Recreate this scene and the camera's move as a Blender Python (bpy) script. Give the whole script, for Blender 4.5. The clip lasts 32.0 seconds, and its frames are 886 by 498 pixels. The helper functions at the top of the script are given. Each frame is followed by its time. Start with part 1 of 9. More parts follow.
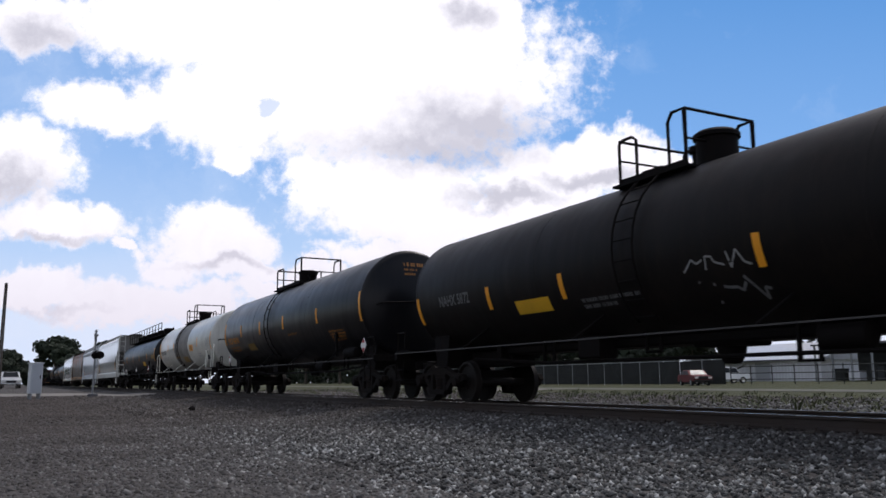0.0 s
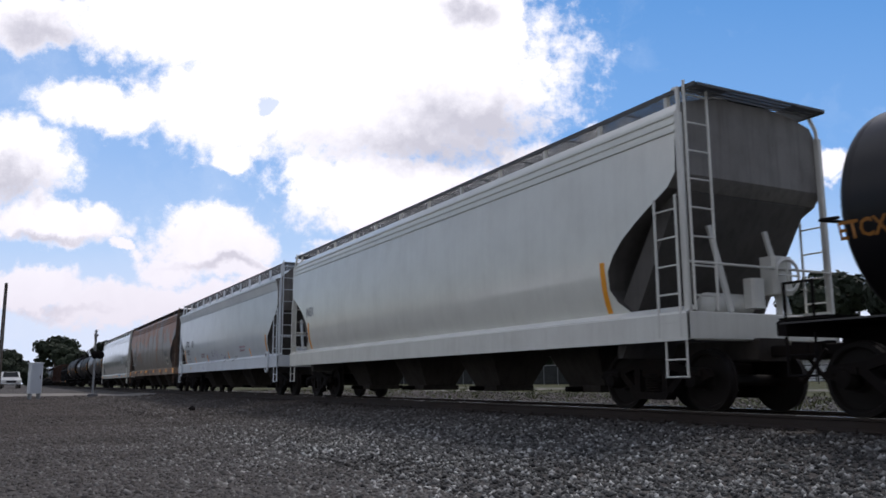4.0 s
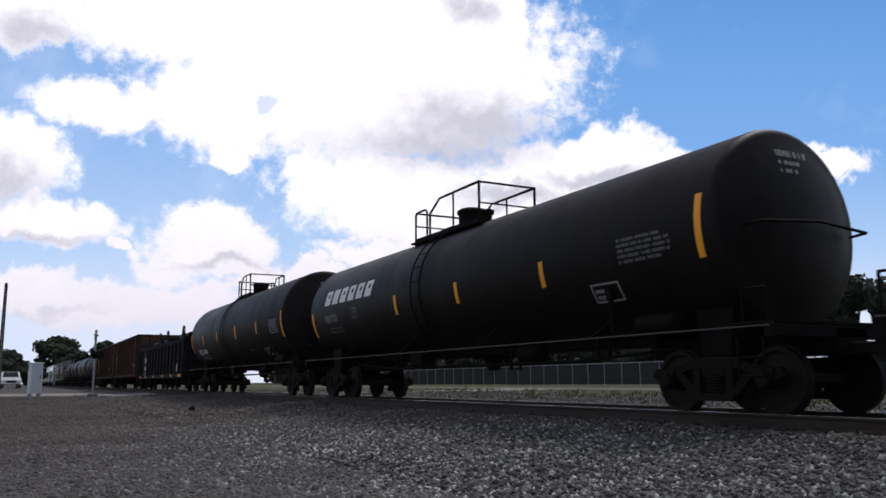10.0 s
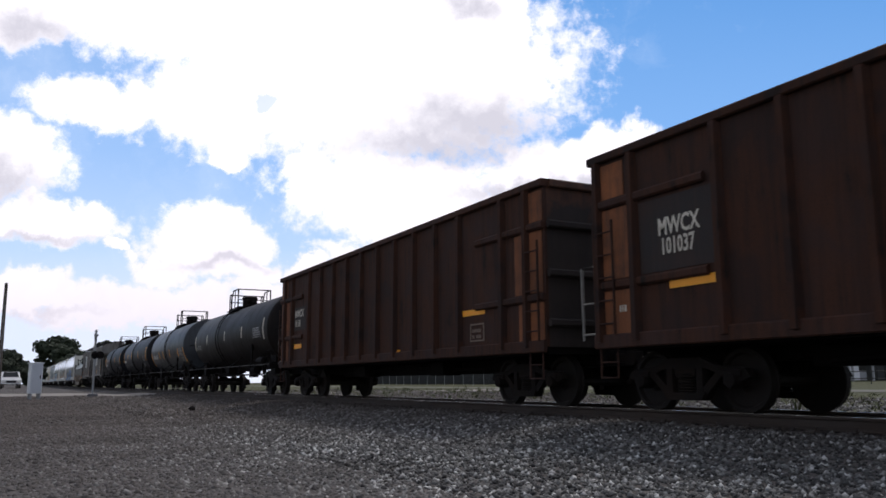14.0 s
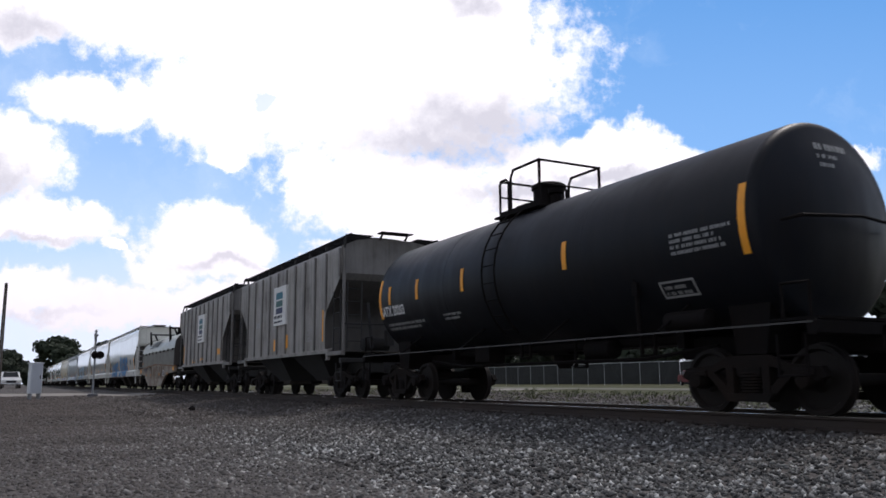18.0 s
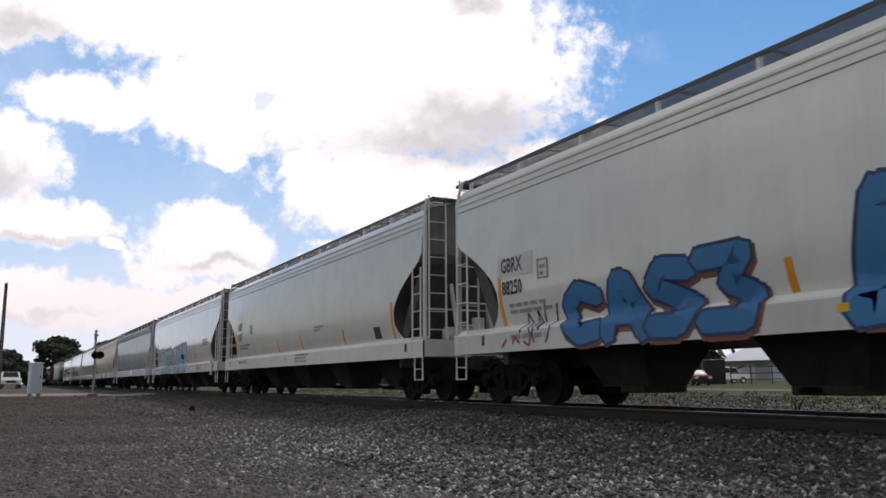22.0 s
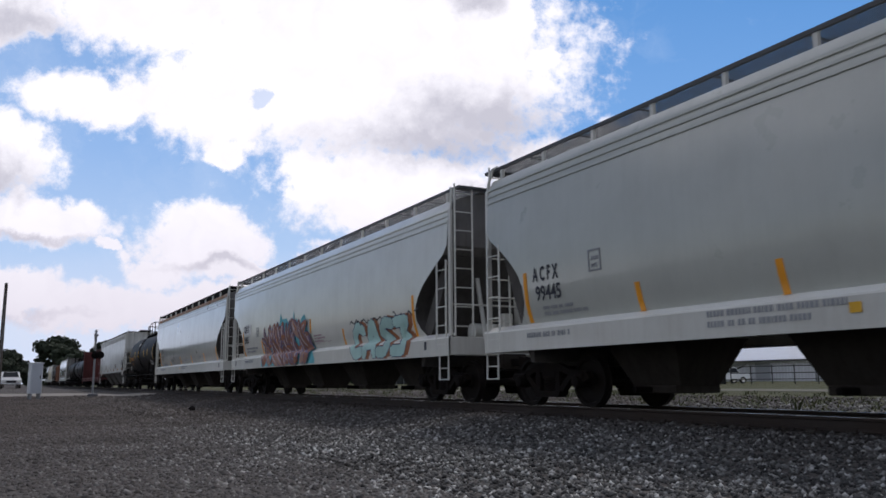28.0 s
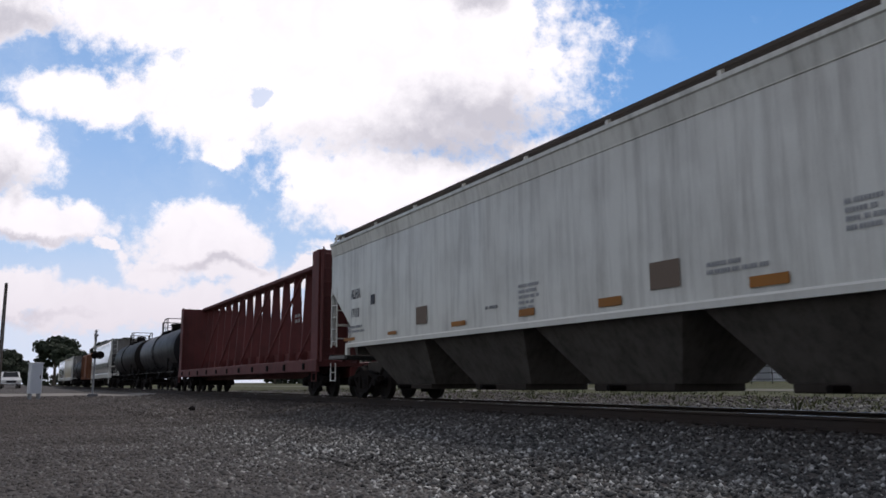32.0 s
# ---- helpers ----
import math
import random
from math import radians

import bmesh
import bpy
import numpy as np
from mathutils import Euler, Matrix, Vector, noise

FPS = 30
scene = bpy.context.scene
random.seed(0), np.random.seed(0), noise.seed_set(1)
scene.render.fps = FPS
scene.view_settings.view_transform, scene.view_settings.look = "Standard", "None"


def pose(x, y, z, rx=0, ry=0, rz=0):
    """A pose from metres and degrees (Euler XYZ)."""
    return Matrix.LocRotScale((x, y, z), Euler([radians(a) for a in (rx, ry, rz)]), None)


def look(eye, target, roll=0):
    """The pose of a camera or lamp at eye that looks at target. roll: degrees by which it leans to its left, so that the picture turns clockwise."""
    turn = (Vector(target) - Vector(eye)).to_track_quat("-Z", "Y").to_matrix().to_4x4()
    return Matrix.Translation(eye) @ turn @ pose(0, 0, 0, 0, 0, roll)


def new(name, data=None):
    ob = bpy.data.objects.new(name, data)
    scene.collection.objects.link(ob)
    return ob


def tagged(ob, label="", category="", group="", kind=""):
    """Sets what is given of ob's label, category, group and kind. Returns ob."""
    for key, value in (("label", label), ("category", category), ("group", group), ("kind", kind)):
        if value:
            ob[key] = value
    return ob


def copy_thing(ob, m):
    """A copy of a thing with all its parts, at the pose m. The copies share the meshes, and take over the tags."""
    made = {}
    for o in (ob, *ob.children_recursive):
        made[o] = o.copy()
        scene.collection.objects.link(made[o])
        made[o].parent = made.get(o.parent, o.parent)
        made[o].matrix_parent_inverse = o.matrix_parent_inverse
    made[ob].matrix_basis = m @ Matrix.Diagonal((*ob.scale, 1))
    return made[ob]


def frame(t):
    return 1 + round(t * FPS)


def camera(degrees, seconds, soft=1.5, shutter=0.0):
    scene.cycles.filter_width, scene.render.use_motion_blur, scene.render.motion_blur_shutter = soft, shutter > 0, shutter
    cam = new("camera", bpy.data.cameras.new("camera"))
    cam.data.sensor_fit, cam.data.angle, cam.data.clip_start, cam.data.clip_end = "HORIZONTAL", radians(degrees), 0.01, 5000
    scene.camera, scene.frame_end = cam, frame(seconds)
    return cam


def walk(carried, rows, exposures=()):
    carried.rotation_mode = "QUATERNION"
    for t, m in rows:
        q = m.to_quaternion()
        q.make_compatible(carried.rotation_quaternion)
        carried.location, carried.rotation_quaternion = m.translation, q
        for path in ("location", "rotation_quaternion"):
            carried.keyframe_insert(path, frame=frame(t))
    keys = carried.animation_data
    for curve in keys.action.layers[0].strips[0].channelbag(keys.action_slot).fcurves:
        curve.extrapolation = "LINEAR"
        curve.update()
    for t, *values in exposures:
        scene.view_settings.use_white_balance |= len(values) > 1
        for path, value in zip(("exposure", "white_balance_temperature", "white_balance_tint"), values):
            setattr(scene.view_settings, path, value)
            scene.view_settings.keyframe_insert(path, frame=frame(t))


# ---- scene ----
import itertools

# World: the train runs along +X at y = TRACK_Y, the camera stands at x = y = 0, railhead is z = 0.
TRACK_Y = 9.75
SPEED = 17.12
EYE = Vector((0.0, 0.0, 0.455))
YAW, PITCH, ROLL = 27.91, 9.33, -0.33
FIELD = 57.48
VIEW = Vector((-math.cos(radians(YAW)) * math.cos(radians(PITCH)), math.sin(radians(YAW)) * math.cos(radians(PITCH)), math.sin(radians(PITCH))))
CAM_POSE = look(EYE, EYE + VIEW * 10, ROLL)

cam = camera(FIELD, 32.0, soft=1.6, shutter=0.06)
walk(cam, [(0.0, CAM_POSE), (32.0, CAM_POSE)],
     exposures=[(t, stop, kelvin, 15) for t, stop, kelvin in ((0, 0.0, 6350), (8, 0.0, 6350), (9, 0.0, 6650), (10, 0.0, 6350), (12, 0.08, 6350), (14, 0.16, 6450), (17, 0.2, 6450), (20, 0.15, 6450), (21, 0.1, 6350), (22, 0.1, 6950), (23, -0.08, 6500), (24, -0.02, 6350),
                                                                (25, -0.06, 6350), (28, -0.08, 6350), (29, -0.08, 6750), (30, -0.08, 6450), (31, -0.08, 6350), (32, -0.08, 6550))])

# ---- light ----
SUN_EL, SUN_AZ = 58.0, -60.0      # the sun stands beyond the train, veiled by the bright cloud
sun_way = Vector((-math.cos(radians(SUN_EL)) * 0.35, math.cos(radians(SUN_EL)) * 0.94, math.sin(radians(SUN_EL))))
sun = new("sun", bpy.data.lights.new("sun", "SUN"))
sun.data.energy, sun.data.angle, sun.data.color = 1.6, radians(14), (1.0, 0.96, 0.9)
sun.matrix_world = look(sun_way * 50, (0, 0, 0))

world = bpy.data.worlds.new("world")
scene.world = world
world.use_nodes = True


def nodes_of(owner):
    tree = owner.node_tree
    tree.nodes.clear()

    def node(kind, inputs=None, **settings):
        n = tree.nodes.new(kind)
        for key, value in settings.items():
            setattr(n, key, value)
        for key, value in (inputs or {}).items():
            if isinstance(value, bpy.types.NodeSocket):
                tree.links.new(value, n.inputs[key])
            else:
                n.inputs[key].default_value = value
        return n
    return tree, node


def rgb(r, g, b):
    """Linear colour from 0-255 display values."""
    def one(c):
        c /= 255
        return c / 12.92 if c < 0.04045 else ((c + 0.055) / 1.055) ** 2.4
    return (one(r), one(g), one(b), 1.0)


def sky_world():
    tree, node = nodes_of(world)
    sky = node("ShaderNodeTexSky", sky_type="NISHITA", sun_disc=False)
    sky.sun_elevation, sky.sun_rotation, sky.dust_density = radians(SUN_EL), math.atan2(sun_way.x, sun_way.y), 1.5
    way = node("ShaderNodeTexCoord")
    puff = node("ShaderNodeTexNoise", {"Vector": way.outputs["Generated"], "Scale": 3.0, "Detail": 7.0, "Roughness": 0.55})
    ramp = node("ShaderNodeMapRange", {"Value": puff.outputs["Fac"], "From Min": 0.45, "From Max": 0.6})
    blue = node("ShaderNodeBackground", {"Color": sky.outputs["Color"], "Strength": 0.09})
    white = node("ShaderNodeBackground", {"Color": (0.95, 0.98, 1.05, 1), "Strength": 0.95})
    mix = node("ShaderNodeMixShader", {0: ramp.outputs[0], 1: blue.outputs[0], 2: white.outputs[0]})
    node("ShaderNodeOutputWorld", {"Surface": mix.outputs[0]})


sky_world()

# ---- materials ----
MATS = {}


def surface(name, color, rough=0.6, metal=0.0, dirt=(0.05, 0.045, 0.04), amount=0.3, scale=1.2, streak=0.0, bump=0.15, grain=40.0, patch=None, patch_amount=0.0, vary=0.08, specular=0.5, wave=0.0, patch_high=None, coat=0.0):
    """A worn surface: base colour, dirt in patches and rain streaks, fine grain, an optional second colour in large patches."""
    if name in MATS:
        return MATS[name]
    m = bpy.data.materials.new(name)
    m.use_nodes = True
    tree, node = nodes_of(m)
    co = node("ShaderNodeTexCoord").outputs["Object"]
    info = node("ShaderNodeObjectInfo")
    shift = node("ShaderNodeVectorMath", {0: co, 1: info.outputs["Random"]}, operation="ADD").outputs[0]
    big = node("ShaderNodeTexNoise", {"Vector": shift, "Scale": scale, "Detail": 6.0, "Roughness": 0.6})
    stretch = node("ShaderNodeMapping", {"Vector": shift, "Scale": (5.0, 5.0, 0.35)})
    rain = node("ShaderNodeTexNoise", {"Vector": stretch.outputs[0], "Scale": scale * 1.3, "Detail": 5.0, "Roughness": 0.65})
    fine = node("ShaderNodeTexNoise", {"Vector": co, "Scale": grain, "Detail": 4.0, "Roughness": 0.7})
    base = (*color[:3], 1)
    col = node("ShaderNodeMix", {"Factor": 0.0, "A": base, "B": base}, data_type="RGBA")
    hue = node("ShaderNodeHueSaturation", {"Color": col.outputs["Result"], "Value": 1.0})
    val = node("ShaderNodeMapRange", {"Value": info.outputs["Random"], "To Min": 1 - vary, "To Max": 1 + vary})
    tree.links.new(val.outputs[0], hue.inputs["Value"])
    last = hue.outputs[0]
    if patch is not None:
        pf = node("ShaderNodeMapRange", {"Value": big.outputs["Fac"], "From Min": 0.58 - patch_amount * 0.35, "From Max": 0.86 - patch_amount * 0.3})
        rf = node("ShaderNodeMapRange", {"Value": rain.outputs["Fac"], "From Min": 0.4, "From Max": 0.62})
        pr = node("ShaderNodeMath", {0: pf.outputs[0], 1: rf.outputs[0]}, operation="MULTIPLY")
        pr2 = node("ShaderNodeMath", {0: pr.outputs[0], 1: pf.outputs[0]}, operation="MAXIMUM")
        if patch_high:
            height = node("ShaderNodeSeparateXYZ", {0: co}).outputs["Z"]
            up = node("ShaderNodeMapRange", {"Value": height, "From Min": patch_high[0], "From Max": patch_high[1], "To Min": -0.1, "To Max": 0.13})
            mixed = node("ShaderNodeMath", {0: rain.outputs["Fac"], 1: 0.1, 2: up.outputs[0]}, operation="MULTIPLY_ADD")
            level = node("ShaderNodeMath", {0: big.outputs["Fac"], 1: mixed.outputs[0]}, operation="ADD")
            pr2 = node("ShaderNodeMapRange", {"Value": level.outputs[0], "From Min": 0.57, "From Max": 0.66, "To Max": 0.95})
        last = node("ShaderNodeMix", {"Factor": pr2.outputs[0], "A": last, "B": (*patch[:3], 1)}, data_type="RGBA").outputs["Result"]
    d1 = node("ShaderNodeMapRange", {"Value": big.outputs["Fac"], "From Min": 0.42, "From Max": 0.75, "To Max": amount})
    d2 = node("ShaderNodeMapRange", {"Value": rain.outputs["Fac"], "From Min": 0.45, "From Max": 0.8, "To Max": streak})
    d3 = node("ShaderNodeMapRange", {"Value": fine.outputs["Fac"], "From Min": 0.5, "From Max": 0.85, "To Max": amount * 0.6})
    s1 = node("ShaderNodeMath", {0: d1.outputs[0], 1: d2.outputs[0]}, operation="ADD")
    s2 = node("ShaderNodeMath", {0: s1.outputs[0], 1: d3.outputs[0]}, operation="ADD", use_clamp=True)
    last = node("ShaderNodeMix", {"Factor": s2.outputs[0], "A": last, "B": (*dirt[:3], 1)}, data_type="RGBA").outputs["Result"]
    rr = node("ShaderNodeMapRange", {"Value": big.outputs["Fac"], "To Min": max(0.05, rough - 0.15), "To Max": min(1.0, rough + 0.15)})
    bp = node("ShaderNodeBump", {"Height": fine.outputs["Fac"], "Strength": bump, "Distance": 0.01})
    if wave:
        sheet = node("ShaderNodeMapping", {"Vector": co, "Scale": (1.1, 1.1, 0.2)})
        dent = node("ShaderNodeTexNoise", {"Vector": sheet.outputs[0], "Scale": 1.0, "Detail": 2.0})
        bp = node("ShaderNodeBump", {"Height": dent.outputs["Fac"], "Strength": wave, "Distance": 0.25, "Normal": bp.outputs[0]})
    b = node("ShaderNodeBsdfPrincipled", {"Base Color": last, "Roughness": rr.outputs[0], "Metallic": metal, "Normal": bp.outputs[0], "Specular IOR Level": specular, "Coat Weight": coat, "Coat Roughness": 0.1})
    node("ShaderNodeOutputMaterial", {"Surface": b.outputs[0]})
    MATS[name] = m
    return m


def plain(name, color, rough=0.6, metal=0.0, vary=0.1):
    return surface(name, color, rough, metal, amount=0.18, streak=0.1, vary=vary, bump=0.05)


black_paint = surface("black_paint", (0.008, 0.0068, 0.0066), 0.5, dirt=(0.02, 0.0145, 0.0115), amount=0.45, streak=0.5, bump=0.05, specular=0.11, wave=0.12)
gloss_black = surface("gloss_black", (0.0055, 0.0054, 0.0068), 0.34, dirt=(0.014, 0.012, 0.012), amount=0.3, streak=0.35, bump=0.03, specular=0.24, wave=0.12)
slate_pale = surface("slate_pale", (0.03, 0.035, 0.041), 0.42, dirt=(0.012, 0.0105, 0.01), amount=0.4, streak=0.6, bump=0.05, specular=0.25, wave=0.12)
slate_paint = surface("slate_paint", (0.0085, 0.0095, 0.0125), 0.45, dirt=(0.015, 0.013, 0.012), amount=0.35, streak=0.4, bump=0.05, specular=0.13, wave=0.12)
dull_black = surface("dull_black", (0.0065, 0.0055, 0.0055), 0.75, dirt=(0.014, 0.010, 0.008), amount=0.4, streak=0.3, specular=0.07)
truck_iron = surface("truck_iron", (0.009, 0.0072, 0.0065), 0.85, dirt=(0.024, 0.015, 0.010), amount=0.6, grain=25, specular=0.12)
wheel_steel = surface("wheel_steel", (0.012, 0.01, 0.009), 0.7, 0.2, dirt=(0.024, 0.017, 0.013), amount=0.5, specular=0.2)
tank_white = surface("tank_white", (0.6, 0.595, 0.53), 0.42, dirt=(0.2, 0.18, 0.145), amount=0.25, streak=0.3, coat=0.4)
band_gray = surface("band_gray", (0.2, 0.185, 0.165), 0.6, dirt=(0.07, 0.06, 0.045), amount=0.5, streak=0.8)
hopper_white = surface("hopper_white", (0.72, 0.72, 0.645), 0.36, dirt=(0.4, 0.385, 0.335), amount=0.22, streak=0.12, bump=0.03, wave=0.2, coat=1.0)
hopper_stained = surface("hopper_stained", (0.7, 0.705, 0.65), 0.42, dirt=(0.17, 0.16, 0.135), amount=0.25, streak=0.5, scale=0.8, bump=0.05, wave=0.4, coat=0.3)
hopper_gray = surface("hopper_gray", (0.48, 0.495, 0.445), 0.32, dirt=(0.29, 0.28, 0.245), amount=0.22, streak=0.12, bump=0.03, wave=0.24, coat=1.0)
hopper_blue_gray = surface("hopper_blue_gray", (0.29, 0.335, 0.34), 0.42, dirt=(0.2, 0.2, 0.19), amount=0.2, streak=0.15, bump=0.04, coat=0.4, wave=0.15)
hopper_beige = surface("hopper_beige", (0.54, 0.49, 0.36), 0.5, dirt=(0.34, 0.3, 0.22), amount=0.25, streak=0.3, patch=(0.5, 0.37, 0.12), patch_amount=0.3, coat=0.2)
sill_white = surface("sill_white", (0.62, 0.615, 0.56), 0.42, dirt=(0.34, 0.31, 0.26), amount=0.25, streak=0.25, coat=0.4)
rusty_side = surface("rusty_side", (0.215, 0.195, 0.165), 0.6, dirt=(0.11, 0.07, 0.045), amount=0.3, streak=0.45, scale=0.55, patch=(0.31, 0.115, 0.036), patch_amount=0.85, wave=0.4, patch_high=(1.3, 3.9), coat=0.15)
rust_orange = surface("rust_orange", (0.2, 0.085, 0.035), 0.85, dirt=(0.1, 0.06, 0.04), amount=0.5, streak=0.4, patch=(0.25, 0.23, 0.2), patch_amount=0.3)
rusty_sill = surface("rusty_sill", (0.3, 0.24, 0.18), 0.75, dirt=(0.09, 0.05, 0.03), amount=0.5, streak=0.4, patch=(0.2, 0.09, 0.04), patch_amount=0.5)
gondola_brown = surface("gondola_brown", (0.031, 0.0145, 0.0105), 0.8, dirt=(0.012, 0.0095, 0.0085), amount=0.85, streak=0.75, scale=1.3, patch=(0.12, 0.038, 0.013), patch_amount=0.45, specular=0.2, vary=0.5)
gondola_rust = surface("gondola_rust", (0.2, 0.065, 0.018), 0.85, dirt=(0.04, 0.021, 0.015), amount=0.7, streak=0.6, scale=1.6, vary=0.3)
end_grimy = surface("end_grimy", (0.022, 0.014, 0.011), 0.85, dirt=(0.01, 0.0085, 0.008), amount=0.7, streak=0.7, patch=(0.09, 0.032, 0.013), patch_amount=0.4, patch_high=(2.9, 3.9))
gondola_black = surface("gondola_black", (0.007, 0.0066, 0.007), 0.8, dirt=(0.014, 0.0125, 0.0115), amount=0.4, streak=0.5, specular=0.15)
cement_gray = surface("cement_gray", (0.31, 0.292, 0.268), 0.65, dirt=(0.062, 0.051, 0.043), amount=0.65, streak=0.7, scale=1.0, patch=(0.4, 0.385, 0.355), patch_amount=0.4, vary=0.2)
dark_gray = surface("dark_gray", (0.016, 0.0155, 0.0155), 0.8, dirt=(0.03, 0.026, 0.022), amount=0.4, streak=0.4)
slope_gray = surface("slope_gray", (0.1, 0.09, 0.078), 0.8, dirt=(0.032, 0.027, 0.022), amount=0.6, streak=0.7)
coil_silver = surface("coil_silver", (0.31, 0.315, 0.26), 0.5, dirt=(0.15, 0.135, 0.1), amount=0.5, streak=0.4, coat=0.2, wave=0.15)
coil_gray = surface("coil_gray", (0.14, 0.138, 0.118), 0.6, dirt=(0.085, 0.077, 0.062), amount=0.5, streak=0.4)
cover_grimy = surface("cover_grimy", (0.05, 0.042, 0.036), 0.75, dirt=(0.022, 0.018, 0.015), amount=0.6, streak=0.7)
coil_sill = surface("coil_sill", (0.25, 0.225, 0.185), 0.75, dirt=(0.08, 0.045, 0.026), amount=0.55, streak=0.6, patch=(0.19, 0.1, 0.05), patch_amount=0.35)
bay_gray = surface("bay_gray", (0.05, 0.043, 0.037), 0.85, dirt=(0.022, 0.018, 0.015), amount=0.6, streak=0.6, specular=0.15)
beam_red = surface("beam_red", (0.11, 0.02, 0.017), 0.7, dirt=(0.045, 0.016, 0.013), amount=0.45, streak=0.5)
grate_steel = surface("grate_steel", (0.075, 0.078, 0.082), 0.6, 0.2, dirt=(0.06, 0.055, 0.05), amount=0.3)
rail_iron = surface("rail_iron", (0.026, 0.018, 0.014), 0.85, dirt=(0.036, 0.022, 0.014), amount=0.5)
rail_top = surface("rail_top", (0.5, 0.48, 0.46), 0.25, 0.9, amount=0.1)
tie_wood = surface("tie_wood", (0.05, 0.04, 0.032), 0.9, dirt=(0.11, 0.09, 0.07), amount=0.5, scale=3, grain=60, bump=0.4)
orange_mark = plain("orange_mark", rgb(236, 156, 18), 0.5)
yellow_mark = plain("yellow_mark", rgb(222, 170, 30), 0.5)
white_mark = plain("white_mark", (0.72, 0.72, 0.7), 0.6, vary=0.05)
gray_mark = plain("gray_mark", (0.27, 0.27, 0.26), 0.7)
faint_mark = plain("faint_mark", (0.13, 0.13, 0.13), 0.7)
ink = plain("ink", (0.03, 0.032, 0.045), 0.6)
faint_ink = plain("faint_ink", (0.3, 0.31, 0.32), 0.6)
orange_letters = plain("orange_letters", rgb(196, 128, 24), 0.6)
red_mark = plain("red_mark", rgb(170, 40, 40), 0.6)
hatch_green = plain("placard_teal", (0.02, 0.14, 0.19), 0.6)
placard_navy = plain("placard_navy", (0.03, 0.04, 0.1), 0.6)
placard_green = plain("placard_green", (0.03, 0.1, 0.09), 0.6)
spray_blue = plain("spray_blue", (0.03, 0.17, 0.36), 0.6)
spray_pale = plain("spray_pale", (0.36, 0.5, 0.6), 0.6)
spray_navy = plain("spray_navy", (0.02, 0.04, 0.11), 0.6)
spray_teal = plain("spray_teal", (0.13, 0.5, 0.56), 0.6)
spray_orange = plain("spray_orange", (0.36, 0.12, 0.035), 0.6)
spray_purple = plain("spray_purple", (0.12, 0.1, 0.21), 0.6)
spray_red = plain("spray_red", (0.4, 0.07, 0.09), 0.6)
spray_gold = plain("spray_gold", (0.5, 0.3, 0.08), 0.6)
spray_mint = plain("spray_mint", (0.4, 0.6, 0.55), 0.6)
spray_black = plain("spray_black", (0.03, 0.03, 0.035), 0.6)
cabinet_silver = surface("cabinet_silver", (0.5, 0.53, 0.56), 0.45, 0.2, amount=0.15)
concrete = surface("concrete", (0.36, 0.33, 0.28), 0.9, dirt=(0.2, 0.18, 0.15), amount=0.4, scale=0.4, grain=15)
hopper_pale = surface("hopper_pale", (0.52, 0.565, 0.58), 0.4, dirt=(0.28, 0.28, 0.28), amount=0.15, streak=0.1, bump=0.03, coat=0.5, wave=0.15)
sill_pale = surface("sill_pale", (0.66, 0.7, 0.73), 0.5, dirt=(0.3, 0.29, 0.28), amount=0.2, streak=0.2)
sill_blue_gray = surface("sill_blue_gray", (0.5, 0.55, 0.58), 0.5, dirt=(0.26, 0.25, 0.25), amount=0.2, streak=0.2)
sill_beige = surface("sill_beige", (0.56, 0.54, 0.46), 0.6, dirt=(0.3, 0.27, 0.2), amount=0.3, streak=0.3)
rusty_post = surface("rusty_post", (0.12, 0.075, 0.05), 0.8, dirt=(0.05, 0.03, 0.02), amount=0.5)
eave_rust = surface("eave_rust", (0.42, 0.36, 0.3), 0.7, dirt=(0.3, 0.12, 0.04), amount=0.7, streak=0.3, patch=(0.28, 0.11, 0.04), patch_amount=0.8)
board_brown = surface("board_brown", (0.05, 0.038, 0.03), 0.8, dirt=(0.09, 0.06, 0.04), amount=0.4)
orange_dim = plain("orange_dim", rgb(150, 96, 22), 0.6)
yellow_dim = plain("yellow_dim", rgb(126, 96, 26), 0.6)
cream_mark = plain("cream_mark", (0.5, 0.46, 0.38), 0.7)
faint_red = plain("faint_red", (0.36, 0.24, 0.27), 0.7)
white_board = plain("white_board", (0.66, 0.66, 0.63), 0.6)
patch_tan = plain("patch_tan", (0.42, 0.36, 0.24), 0.7)
card_brown = plain("card_brown", (0.16, 0.12, 0.09), 0.8)
panel_mark = plain("panel_mark", (0.3, 0.3, 0.3), 0.6)
spray_cream = plain("spray_cream", (0.46, 0.37, 0.37), 0.6)
# a gray that carries the shade of the cut-back hopper ends in its colour
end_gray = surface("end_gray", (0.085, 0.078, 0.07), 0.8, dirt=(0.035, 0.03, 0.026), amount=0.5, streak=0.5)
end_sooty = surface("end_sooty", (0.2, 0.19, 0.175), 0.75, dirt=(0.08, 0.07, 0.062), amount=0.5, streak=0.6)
emblem_gray = plain("emblem_gray", (0.06, 0.06, 0.062), 0.6)
post_gray = surface("post_gray", (0.17, 0.16, 0.148), 0.7, dirt=(0.05, 0.046, 0.042), amount=0.5, streak=0.5)
# sill white raised to paint in the skylight on the ledge
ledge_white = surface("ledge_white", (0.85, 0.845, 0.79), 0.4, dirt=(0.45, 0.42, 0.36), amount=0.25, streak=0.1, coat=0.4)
patch_dark = surface("patch_dark", (0.013, 0.011, 0.0105), 0.85, dirt=(0.045, 0.02, 0.013), amount=0.5, streak=0.5)
spray_lilac = plain("spray_lilac", (0.36, 0.36, 0.52), 0.6)
